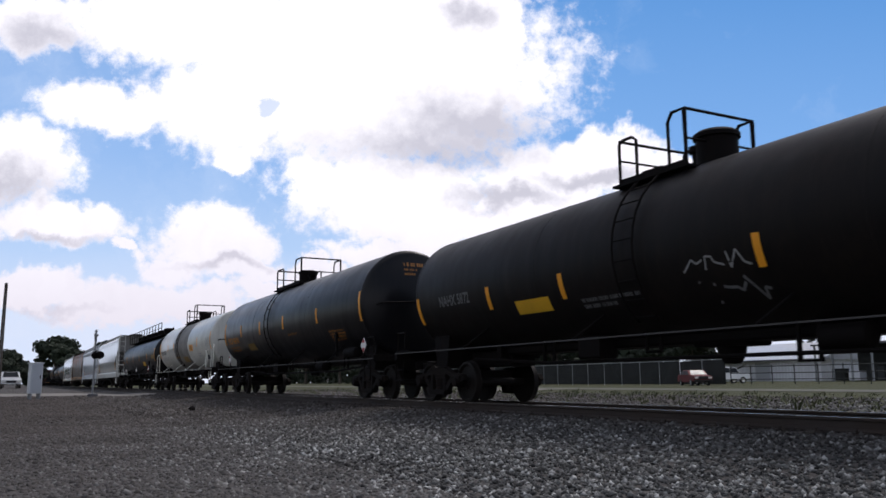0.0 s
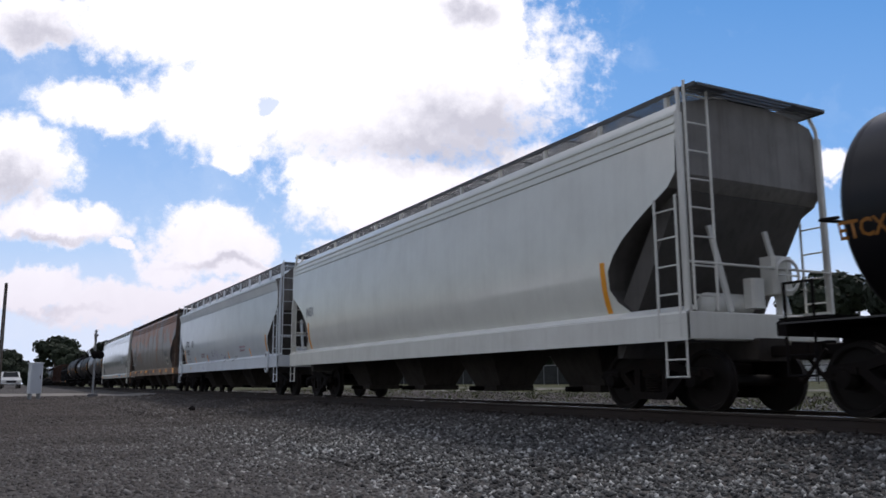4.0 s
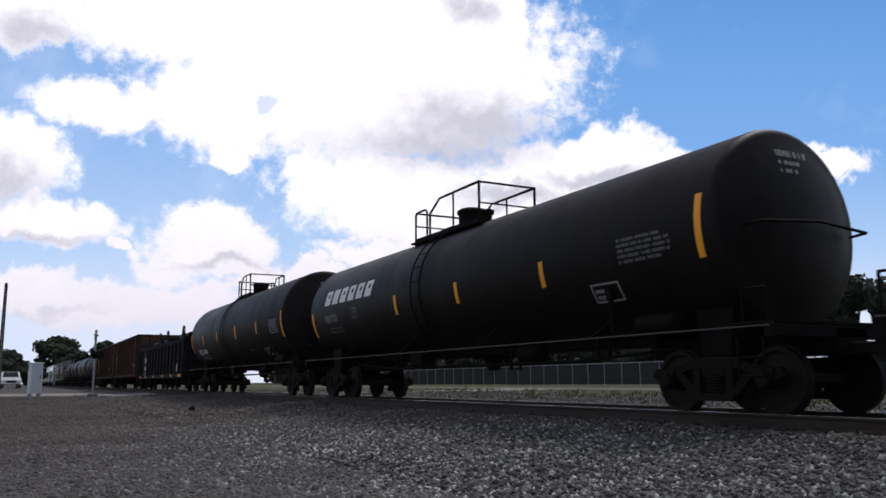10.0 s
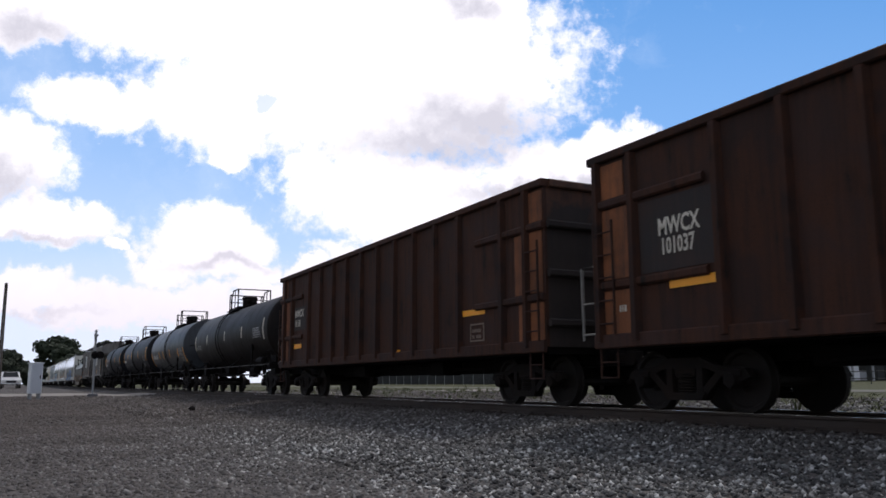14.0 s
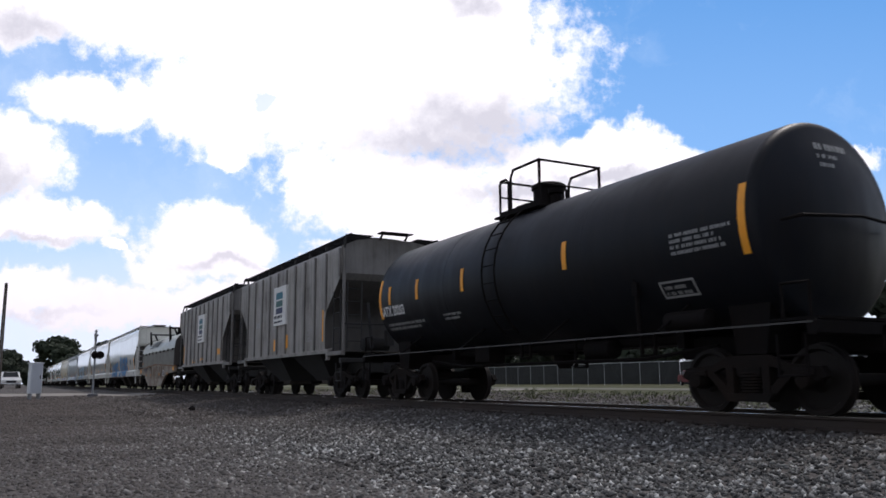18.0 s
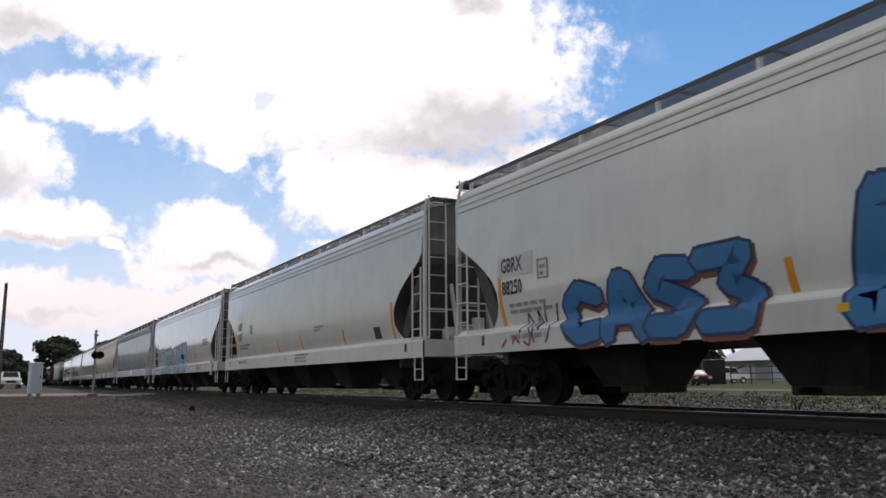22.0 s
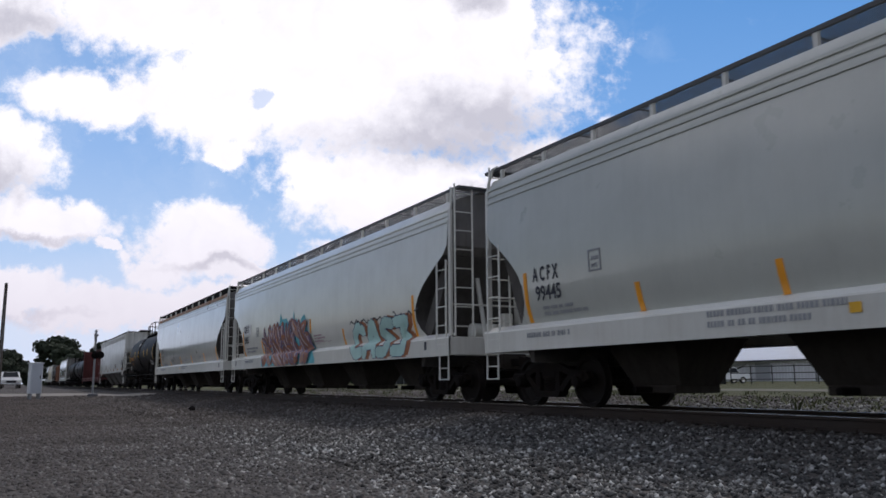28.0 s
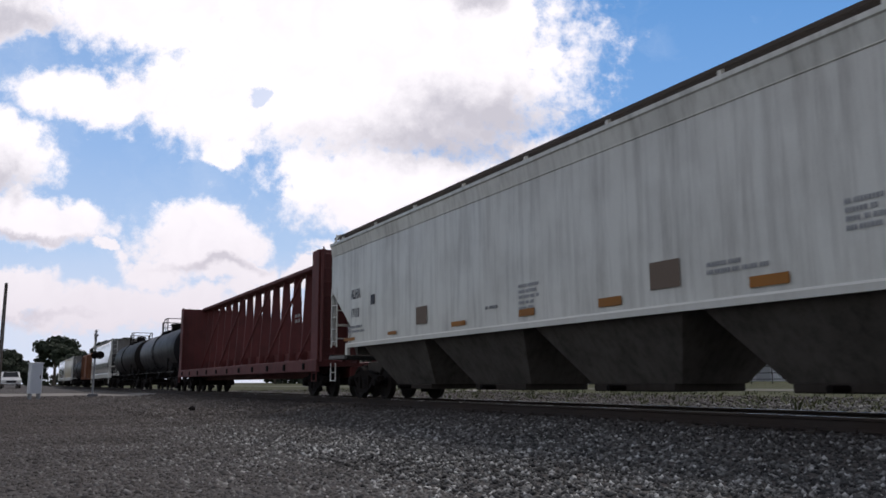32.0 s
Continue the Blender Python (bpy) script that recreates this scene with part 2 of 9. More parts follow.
spray_deep = plain("spray_deep", (0.02, 0.085, 0.22), 0.6)
spray_peach = plain("spray_peach", (0.4, 0.22, 0.15), 0.6)
spray_rust = plain("spray_rust", (0.22, 0.085, 0.045), 0.6)
rail_gray = surface("rail_gray", (0.05, 0.047, 0.044), 0.6, dirt=(0.05, 0.04, 0.035), amount=0.4)

# ---- mesh tools ----
class Shape:
    """Collects vertices and faces for one mesh."""

    def __init__(self):
        self.v, self.f = [], []

    def add(self, verts, faces):
        n = len(self.v)
        self.v += [tuple(p) for p in verts]
        self.f += [tuple(i + n for i in f) for f in faces]
        return self

    def box(self, x0, x1, y0, y1, z0, z1, b=0.0):
        """A box; b chamfers its edges along the longest axis."""
        if b <= 0:
            return self.add(itertools.product((x0, x1), (y0, y1), (z0, z1)),
                            [(0, 1, 3, 2), (4, 6, 7, 5), (0, 4, 5, 1), (2, 3, 7, 6), (0, 2, 6, 4), (1, 5, 7, 3)])
        sizes = (x1 - x0, y1 - y0, z1 - z0)
        a = sizes.index(max(sizes))
        lo, hi = (x0, y0, z0), (x1, y1, z1)
        u, w = [i for i in range(3) if i != a]
        ring = [(lo[u] + b, lo[w]), (hi[u] - b, lo[w]), (hi[u], lo[w] + b), (hi[u], hi[w] - b), (hi[u] - b, hi[w]), (lo[u] + b, hi[w]), (lo[u], hi[w] - b), (lo[u], lo[w] + b)]
        verts = []
        for e in (lo[a], hi[a]):
            for p, q in ring:
                c = [0, 0, 0]
                c[a], c[u], c[w] = e, p, q
                verts.append(c)
        flip = a == 1
        faces = [(i, (i + 1) % 8, 8 + (i + 1) % 8, 8 + i) for i in range(8)] + [tuple(range(7, -1, -1)), tuple(range(8, 16))]
        if flip:
            faces = [f[::-1] for f in faces]
        return self.add(verts, faces)

    def rod(self, p0, p1, r, n=8, r1=None, caps=True):
        p0, p1 = Vector(p0), Vector(p1)
        r1 = r if r1 is None else r1
        q = (p1 - p0).to_track_quat("Z", "X")
        verts = [p + q @ Vector((math.cos(2 * math.pi * i / n) * k, math.sin(2 * math.pi * i / n) * k, 0)) for p, k in ((p0, r), (p1, r1)) for i in range(n)]
        faces = [(i, (i + 1) % n, n + (i + 1) % n, n + i) for i in range(n)]
        if caps:
            faces += [tuple(range(n - 1, -1, -1)), tuple(range(n, 2 * n))]
        return self.add(verts, faces)

    def pipe(self, points, r, n=6):
        """One bent tube along the points."""
        pts = [Vector(p) for p in points]
        side = None
        verts = []
        for i, p in enumerate(pts):
            d = (pts[min(i + 1, len(pts) - 1)] - pts[max(i - 1, 0)]).normalized()
            if side is None:
                side = d.orthogonal().normalized()
            side = (side - d * side.dot(d)).normalized()
            up = d.cross(side)
            wide = 1.0
            if 0 < i < len(pts) - 1:
                wide = 1 / max(0.6, math.cos((pts[i] - pts[i - 1]).angle(pts[i + 1] - pts[i]) / 2))
            verts += [p + (side * math.cos(2 * math.pi * k / n) + up * math.sin(2 * math.pi * k / n)) * r * wide for k in range(n)]
        m = len(pts)
        faces = [(j * n + k, j * n + (k + 1) % n, (j + 1) * n + (k + 1) % n, (j + 1) * n + k) for j in range(m - 1) for k in range(n)]
        return self.add(verts, faces + [tuple(range(n - 1, -1, -1)), tuple(range((m - 1) * n, m * n))])

    def lathe(self, rows, n=32, axis="x", cy=0.0, cz=0.0, ends=True):
        """Turns (along, radius) rows round an axis parallel to x, y or z."""
        verts = []
        for a, r in rows:
            for i in range(n):
                c, s = math.cos(2 * math.pi * i / n) * r, math.sin(2 * math.pi * i / n) * r
                verts.append({"x": (a, cy + c, cz + s), "y": (c, a, cz + s), "z": (c, s, a)}[axis])
        faces = [(j * n + i, j * n + (i + 1) % n, (j + 1) * n + (i + 1) % n, (j + 1) * n + i) for j in range(len(rows) - 1) for i in range(n)]
        if ends:
            faces += [tuple(range(n - 1, -1, -1)), tuple(range((len(rows) - 1) * n, len(rows) * n))]
        return self.add(verts, faces)

    def slab(self, outline, y0, y1):
        """A plate with an (x, z) outline, between y0 and y1."""
        n = len(outline)
        verts = [(x, y0, z) for x, z in outline] + [(x, y1, z) for x, z in outline]
        return self.add(verts, [tuple(range(n)), tuple(range(2 * n - 1, n - 1, -1))] + [(i, n + i, n + (i + 1) % n, (i + 1) % n) for i in range(n)])

    def section(self, outline, x0, x1):
        """A bar with a (y, z) outline, from x0 to x1."""
        n = len(outline)
        verts = [(x0, y, z) for y, z in outline] + [(x1, y, z) for y, z in outline]
        return self.add(verts, [tuple(range(n - 1, -1, -1)), tuple(range(n, 2 * n))] + [(i, (i + 1) % n, n + (i + 1) % n, n + i) for i in range(n)])

    def mesh(self, name, material, smooth=None):
        me = bpy.data.meshes.new(name)
        me.from_pydata(self.v, [], self.f)
        bm = bmesh.new()
        bm.from_mesh(me)
        bmesh.ops.recalc_face_normals(bm, faces=bm.faces)
        bm.to_mesh(me)
        bm.free()
        me.materials.append(material)
        if smooth is not None:
            me.polygons.foreach_set("use_smooth", [True] * len(me.polygons))
            me.set_sharp_from_angle(angle=radians(smooth))
        return me


STORE = {}


def part(name, shape, material, parent, label="", at=None, smooth=35):
    """Links a shape, or a ready mesh, as one object under a thing or a part."""
    me = shape if isinstance(shape, bpy.types.Mesh) else shape.mesh(name, material, smooth)
    ob = new(name, me)
    ob.parent = parent
    if at is not None:
        ob.matrix_basis = at
    if label:
        ob["label"] = label
    return ob


def stored(key, make, material, smooth=35):
    """One mesh for alike parts."""
    if (key, material.name) not in STORE:
        STORE[key, material.name] = make().mesh(key if isinstance(key, str) else key[0], material, smooth)
    return STORE[key, material.name]


def thing(name, label, category, group="", kind="", m=None):
    ob = new(name)
    ob.empty_display_size = 0.3
    tagged(ob, label, category, group, kind)
    if m is not None:
        ob.matrix_basis = m
    return ob


def letters(name, text, size, x, z, parent, material, wrap=None, y=None, depth=0.006, width=0.82, face=-1, label="", lean=0.0, bold=0.022):
    """Lettering on a car's side: flat at y, or wrapped round a tank (radius, centre height)."""
    cu = bpy.data.curves.new(name, "FONT")
    cu.body, cu.size, cu.align_x, cu.align_y, cu.resolution_u = text, size, "LEFT", "CENTER", 2
    cu.offset, cu.shear = size * bold, lean
    ob = bpy.data.objects.new(name, cu)
    scene.collection.objects.link(ob)
    bpy.context.view_layer.update()
    me = bpy.data.meshes.new_from_object(ob.evaluated_get(bpy.context.evaluated_depsgraph_get()))
    bpy.data.objects.remove(ob)
    bpy.data.curves.remove(cu)
    for v in me.vertices:
        u, w = v.co.x * width, v.co.y
        if wrap:
            r, cz = wrap
            a = math.asin(max(-0.99, min(0.99, (z - cz) / r))) + w / r
            v.co = (x + u, face * (r + depth) * math.cos(a), cz + (r + depth) * math.sin(a))
        else:
            v.co = (x + u, y, z + w)
    me.materials.clear()
    me.materials.append(material)
    return part(name, me, material, parent, label)


def patch_on(name, x0, x1, z0, z1, parent, material, wrap=None, y=-1.6, label="", depth=0.006, face=-1):
    """A painted or stuck-on rectangle on a side: flat, or bent round a tank."""
    s = Shape()
    if wrap:
        r, cz = wrap
        a0, a1 = (math.asin(max(-0.99, min(0.99, (z - cz) / r))) for z in (z0, z1))
        n = 6
        verts = [(x, face * (r + d) * math.cos(a0 + (a1 - a0) * i / n), cz + (r + d) * math.sin(a0 + (a1 - a0) * i / n)) for i in range(n + 1) for x in (x0, x1) for d in (0, depth)]
        for i in range(n):
            b = i * 4
            s_faces = [(b + 1, b + 3, b + 7, b + 5), (b, b + 1, b + 5, b + 4), (b + 2, b + 6, b + 7, b + 3)]
            if i == 0:
                s.add(verts, [])
            s.f += [tuple(f) for f in s_faces]
    else:
        s.box(x0, x1, min(y, y + face * depth), max(y, y + face * depth), z0, z1)
    return part(name, s, material, parent, label)


def text_bars(name, x, z, widths, size, parent, material, wrap=None, y=-1.6, label="", face=-1):
    """Lines of small lettering that cannot be read: plain bars, broken into words."""
    rnd = random.Random(int(x * 100) + len(widths))
    s = Shape()
    for k, w in enumerate(widths):
        zz, u = z - k * size * 1.7, 0.0
        w, left = w * rnd.uniform(0.72, 1.0), 0
        while u < w:
            if left <= 0:
                left = rnd.randint(2, 8)
            left -= 1
            d = rnd.choice((0.3, 0.5, 0.5, 0.62)) * size
            if wrap:
                r, cz = wrap
                a0, a1 = (math.asin(max(-0.98, min(0.98, (q - cz) / r))) for q in (zz, zz + size))
                s.add([(x + p, face * (r + 0.005) * math.cos(a), cz + (r + 0.005) * math.sin(a)) for a in (a0, a1) for p in (u, u + d)], [(0, 1, 3, 2)])
            else:
                s.box(x + u, x + u + d, min(y, y + face * 0.004), max(y, y + face * 0.004), zz, zz + size)
            u += d + size * (0.24 if left else rnd.uniform(0.6, 1.1))
    ob = part(name, s, material, parent, label)
    ob["kind"] = "stuff"
    return ob

# ---- railcars ----
WHEEL_R = 0.45
WHEELSETS = {0: [], 1: []}
CARS = []


def wheelset_shape():
    s = Shape()
    for sy in (-1, 1):
        y = sy * 0.755
        s.lathe([(y - sy * 0.075, WHEEL_R + 0.025), (y - sy * 0.045, WHEEL_R + 0.02), (y - sy * 0.04, WHEEL_R), (y + sy * 0.06, WHEEL_R - 0.004), (y + sy * 0.065, WHEEL_R - 0.06),
                 (y + sy * 0.01, WHEEL_R - 0.09), (y + sy * 0.03, 0.16), (y + sy * 0.07, 0.12), (y + sy * 0.07, 0.02)], 28, "y")
    s.rod((0, -1.0, 0), (0, 1.0, 0), 0.085, 12)
    return s


def side_frame_shape():
    s = Shape()
    top = [(-1.2, 0.5), (-1.12, 0.62), (-0.62, 0.66), (-0.3, 0.78), (0.3, 0.78), (0.62, 0.66), (1.12, 0.62), (1.2, 0.5), (1.06, 0.44), (0.72, 0.52), (0.42, 0.62), (-0.42, 0.62), (-0.72, 0.52), (-1.06, 0.44)]
    s.slab(top, -0.06, 0.06)
    for sx in (-1, 1):
        s.slab([(sx * 0.74, 0.54), (sx * 0.62, 0.58), (sx * 0.24, 0.26), (sx * 0.36, 0.2)], -0.06, 0.06)
        s.slab([(sx * 0.36, 0.66), (sx * 0.24, 0.66), (sx * 0.24, 0.24), (sx * 0.36, 0.24)], -0.07, 0.07)
        s.box(sx * 0.89 - 0.17, sx * 0.89 + 0.17, -0.1, 0.1, 0.5, 0.6, 0.02)
    s.slab([(-0.42, 0.28), (-0.34, 0.17), (0.34, 0.17), (0.42, 0.28)], -0.1, 0.1)
    return s


def bearing_shape():
    return Shape().lathe([(-0.12, 0.05), (-0.11, 0.1), (-0.02, 0.115), (0.1, 0.12), (0.14, 0.1)], 16, "y")


def springs_shape():
    s = Shape().lathe([(0.28 + k * 0.02, 0.075 if k % 2 else 0.055) for k in range(15)], 14, "z")
    s.v = [(x * 2.8, y, z) for x, y, z in s.v]
    return s


def bolster_shape():
    s = Shape().box(-0.2, 0.2, -1.05, 1.05, 0.5, 0.72, 0.03)
    s.lathe([(0.72, 0.2), (0.8, 0.18)], 14, "z")
    s.rod((0.35, -0.8, 0.42), (0.35, 0.8, 0.42), 0.05, 6)
    s.rod((-0.35, -0.8, 0.42), (-0.35, 0.8, 0.42), 0.05, 6)
    return s


def truck(car, x):
    t = part("truck", stored("truck", bolster_shape, truck_iron), truck_iron, car, "grimy cast-steel two-axle truck", pose(x, 0, 0))
    for sy in (-1, 1):
        part("side_frame", stored("side_frame", side_frame_shape, truck_iron), truck_iron, t, at=pose(0, sy * 1.0, 0))
        part("spring", stored("spring", springs_shape, truck_iron), truck_iron, t, at=pose(0, sy * 1.0, 0))
        for sx in (-1, 1):
            part("bearing_cap", stored("bearing_cap", bearing_shape, truck_iron), truck_iron, t, at=pose(sx * 0.89, sy * 1.02, WHEEL_R, 0, 0, 0 if sy < 0 else 180))
    for k, sx in enumerate((-1, 1)):
        w = part("wheelset", stored("wheelset", wheelset_shape, wheel_steel), wheel_steel, t, at=pose(sx * 0.89, 0, WHEEL_R))
        WHEELSETS[k].append(w)


def coupler_shape():
    s = Shape().box(-0.75, -0.22, -0.08, 0.08, 0.78, 0.94, 0.02)
    s.slab([(-0.24, 0.74), (-0.05, 0.72), (0.02, 0.78), (0.02, 0.96), (-0.24, 0.98)], -0.15, 0.02)
    s.slab([(-0.24, 0.76), (-0.16, 0.76), (-0.04, 0.8), (-0.04, 0.94), (-0.24, 0.96)], 0.0, 0.16)
    s.pipe([(-0.45, 0.35, 0.85), (-0.25, 0.38, 0.6), (-0.08, 0.36, 0.42), (0.02, 0.3, 0.46)], 0.028, 6)
    return s


def running_gear(car, L, inset=2.1):
    for sx in (-1, 1):
        truck(car, sx * (L / 2 - inset))
        part("coupler", stored("coupler", coupler_shape, truck_iron), truck_iron, car, at=pose(sx * L / 2, 0, 0, 0, 0, 0 if sx > 0 else 180))


def ladder(car, x0, x1, y, z0, z1, material, n, end=False):
    """A ladder on a side (x0 to x1 at y) or, with end, on an end (y0 to y1 at x)."""
    s = Shape()
    for q in (x0, x1):
        p = [(q, y, z0), (q, y, z1)] if not end else [(y, q, z0), (y, q, z1)]
        s.rod(*p, 0.022, 6)
    lad = part("ladder", s, material, car)
    w = abs(x1 - x0)
    rung = stored(("rung", round(w, 2)), lambda: Shape().rod((-w / 2, 0, 0), (w / 2, 0, 0), 0.014, 6), material)
    for i in range(n):
        z = z0 + (z1 - z0) * (i + 0.5) / n
        at = pose((x0 + x1) / 2, y, z) if not end else pose(y, (x0 + x1) / 2, z, 0, 0, 90)
        part("rung", rung, material, lad, at=at)
    return lad


def rail_pipe(car, name, points, r, material, label=""):
    return part(name, Shape().pipe(points, r, 8), material, car, label)


def stirrup(car, x, material, y=-1.52):
    part("stirrup_step", Shape().pipe([(x - 0.2, y, 1.0), (x - 0.2, y, 0.5), (x + 0.2, y, 0.5), (x + 0.2, y, 1.0)], 0.016, 6), material, car)
    part("stirrup_rung", Shape().rod((x - 0.2, y, 0.74), (x + 0.2, y, 0.74), 0.013, 6), material, car)


def settle(car, shift):
    """Moves what has been built on a car so far along it."""
    if shift:
        for ob in car.children:
            ob.matrix_basis = Matrix.Translation((shift, 0, 0)) @ ob.matrix_basis


def tank_car(label, L, R=1.5, zc=2.62, paint=black_paint, sill=dull_black, fittings=dull_black, stripes=(), guard=(-1.6, 1.6), dome_x=0.0, man=0.0, group="freight cars of the train", band=None, walkway=False, tank_ends=1.22, rail_z=1.12, guard_gap=False, stripe_mat=orange_mark, ends_rail=False, rail_mat=None, reservoir=True, head_mat=None, stretch=(0.0, 0.0)):
    car = thing("tank_car", label, "tank car", group)
    CARS.append((car, L))
    shift = TRIM[len(CARS) - 1]
    guard = (guard[0] - shift, guard[1] - shift)
    stripes = [(x - shift, z0, z1) for x, z0, z1 in stripes]
    if band:
        band = (band[0] - shift, band[1] - shift, band[2])
    running_gear(car, L)
    # the shell may sit nearer one end of the frame
    h = L / 2 - tank_ends + (stretch[0] + stretch[1]) / 2
    off = (stretch[1] - stretch[0]) / 2
    crown = 2.3 * R
    edge = 0.9 * R
    sag = crown - math.sqrt(crown ** 2 - edge ** 2)
    dome = sag + 0.13
    rows = [(-h + crown - math.sqrt(crown ** 2 - (edge * q) ** 2), max(0.02, edge * q)) for q in (0.0, 0.3, 0.6, 0.85, 1.0)]
    rows += [(-h + sag + 0.13 * (1 - math.cos(a)) ** 0.9, edge + 0.1 * R * math.sin(a)) for a in [math.pi / 2 * i / 6 for i in range(1, 7)]]
    rows = [(x + off, r) for x, r in rows + [(-x, r) for x, r in rows[::-1]]]
    part("tank_shell", Shape().lathe(rows, 72, "x", 0, zc), paint, car)
    for x in [off + q for q in (-h + dome + 0.03, -h / 2.6, h / 2.6, h - dome - 0.03)]:
        part("weld_ring", Shape().lathe([(x - 0.03, R - 0.01), (x - 0.02, R + 0.003), (x + 0.02, R + 0.003), (x + 0.03, R - 0.01)], 64, "x", 0, zc, ends=False), paint, car)
    # stencilled lines high on the head
    for k, wide in enumerate((0.62, 0.4, 0.3)):
        zz = zc + R * 0.68 - k * 0.13
        s = Shape()
        u, rnd_h = -0.3, random.Random(len(CARS) * 7 + k)
        while u < -0.3 + wide:
            w = rnd_h.choice((0.03, 0.05, 0.06))
            q = [(y, z) for z in (zz, zz + (0.1 if k == 0 else 0.06)) for y in (u, u + w)]
            s.add([(off + h - crown + math.sqrt(crown ** 2 - y * y - (z - zc) ** 2) + 0.005, y, z) for y, z in q], [(0, 1, 3, 2)])
            u += w + rnd_h.choice((0.018, 0.018, 0.06))
        part("head_lettering", s, head_mat or (gray_mark if paint is not tank_white else faint_ink), car)["kind"] = "stuff"
    if band:
        x0, x1, mt = band
        part("jacket_band", Shape().lathe([(x0, R - 0.02), (x0, R + 0.008), (x1, R + 0.008), (x1, R - 0.02)], 72, "x", 0, zc, ends=False), mt, car, "gray product-stained band round the tank")
    rm = rail_mat or rail_gray
    # draft sills, bolster pads and side rails
    for sx in (-1, 1):
        e = L / 2 - 0.65
        part("draft_sill", Shape().box(min(sx * e, sx * (e - 3.4)), max(sx * e, sx * (e - 3.4)), -0.3, 0.3, 0.78, 1.12, 0.03), sill, car)
        part("saddle", Shape().slab([(sx * (L / 2 - 2.35), 0.8), (sx * (L / 2 - 1.85), 0.8), (sx * (L / 2 - 1.7), zc - R * 0.6), (sx * (L / 2 - 2.5), zc - R * 0.6)], -0.95, 0.95), sill, car)
        part("end_sill", Shape().box(min(sx * e, sx * (e - 0.14)), max(sx * e, sx * (e - 0.14)), -1.5, 1.5, 0.98, 1.16, 0.02), sill, car)
        part("end_platform", Shape().box(min(sx * e, sx * (e - 0.7)), max(sx * e, sx * (e - 0.7)), -1.45, 1.45, 1.165, 1.2), fittings, car)
        x = sx * (e - 0.1)
        if ends_rail:
            rail_pipe(car, "end_handrail", [(x, -1.45, 1.2), (x, -1.45, 2.1), (x - sx * 0.12, -1.4, 2.25), (x - sx * 0.6, -1.4, 2.25), (x - sx * 0.7, -1.4, 1.2)], 0.025, rm)
        else:
            rail_pipe(car, "grab_iron", [(x, -1.45, 1.2), (x, -1.45, 1.62), (x - sx * 0.4, -1.45, 1.62), (x - sx * 0.4, -1.45, 1.2)], 0.018, fittings)
        rail_pipe(car, "head_handrail", [(off + sx * (h - 0.12), -1.12, zc - 0.08), (off + sx * (h + 0.16), -1.08, zc - 0.06), (off + sx * (h + 0.24), 0, zc + 0.0), (off + sx * (h + 0.16), 1.08, zc - 0.06), (off + sx * (h - 0.12), 1.12, zc - 0.08)], 0.02, fittings)
        stirrup(car, sx * (L / 2 - 1.0), fittings if paint is not tank_white else rm)
        part("drop_leg", Shape().box(min(sx * (e - 3.3), sx * (e - 3.15)), max(sx * (e - 3.3), sx * (e - 3.15)), -0.5, 0.5, 0.95, zc - R * 0.9), sill, car)
    for sy in (-1, 1):
        part("side_rail", Shape().box(-(L / 2 - 0.7), L / 2 - 0.7, sy * 1.5 - 0.01, sy * 1.5 + 0.01, rail_z, rail_z + 0.022), rm, car)
        for i in range(4):
            x = (i - 1.5) * L / 5.2
            part("rail_strut", Shape().rod((x - 0.12, sy * 1.49, rail_z + 0.02), (x + 0.1, sy * math.sqrt(max(0.1, R * R - (1.55 - zc) ** 2)), 1.55), 0.022, 6), rm if paint is tank_white else fittings, car)
    part("belly_plate", Shape().box(-(L / 2 - 3.9), L / 2 - 3.9, -0.36, 0.36, zc - R - 0.1, zc - R + 0.14, 0.04), sill, car, "grimy black plate under the tank")
    # hangers and pipes below the shell
    for i, drop in enumerate((0.34, 0.2, 0.42, 0.26)):
        x = (i - 1.5) * (L - 8) / 4 + 0.35
        z0 = zc - R - drop
        rail_pipe(car, "pipe_hanger", [(x - 0.16, -0.55, zc - R + 0.25), (x - 0.16, -0.55, z0), (x + 0.16, -0.55, z0), (x + 0.16, -0.55, zc - R + 0.25)], 0.028, fittings)
    # bottom outlet and brake gear
    part("bottom_outlet", Shape().lathe([(zc - R - 0.42, 0.12), (zc - R - 0.3, 0.2), (zc - R + 0.05, 0.26)], 16, "z"), fittings, car)
    part("outlet_skid", Shape().box(-0.5, 0.5, -0.3, 0.3, zc - R - 0.16, zc - R + 0.06, 0.05), fittings, car)
    if reservoir:
        xr = L / 2 - 3.0
        part("air_reservoir", Shape().lathe([(xr - 0.45, 0.05), (xr - 0.4, 0.15), (xr + 0.4, 0.15), (xr + 0.45, 0.05)], 16, "x", -1.15, 1.3), rm if paint is tank_white else fittings, car)
        part("brake_lever", Shape().rod((xr - 0.9, -1.3, 1.2), (xr - 0.95, -1.3, 2.0), 0.04, 6).box(xr - 1.0, xr - 0.88, -1.34, -1.24, 1.75, 1.95), rm if paint is tank_white else fittings, car)
    rail_pipe(car, "brake_pipe", [(-L / 2 + 3, -0.6, 0.95), (-L / 5, -0.62, 0.8), (L / 5, -0.62, 0.8), (L / 2 - 3, -0.6, 0.95)], 0.03, fittings)
    part("brake_cylinder", Shape().lathe([(L * 0.12 - 0.4, 0.08), (L * 0.12 - 0.36, 0.17), (L * 0.12 + 0.3, 0.17), (L * 0.12 + 0.34, 0.1)], 14, "x", -0.5, zc - R - 0.12), fittings, car)
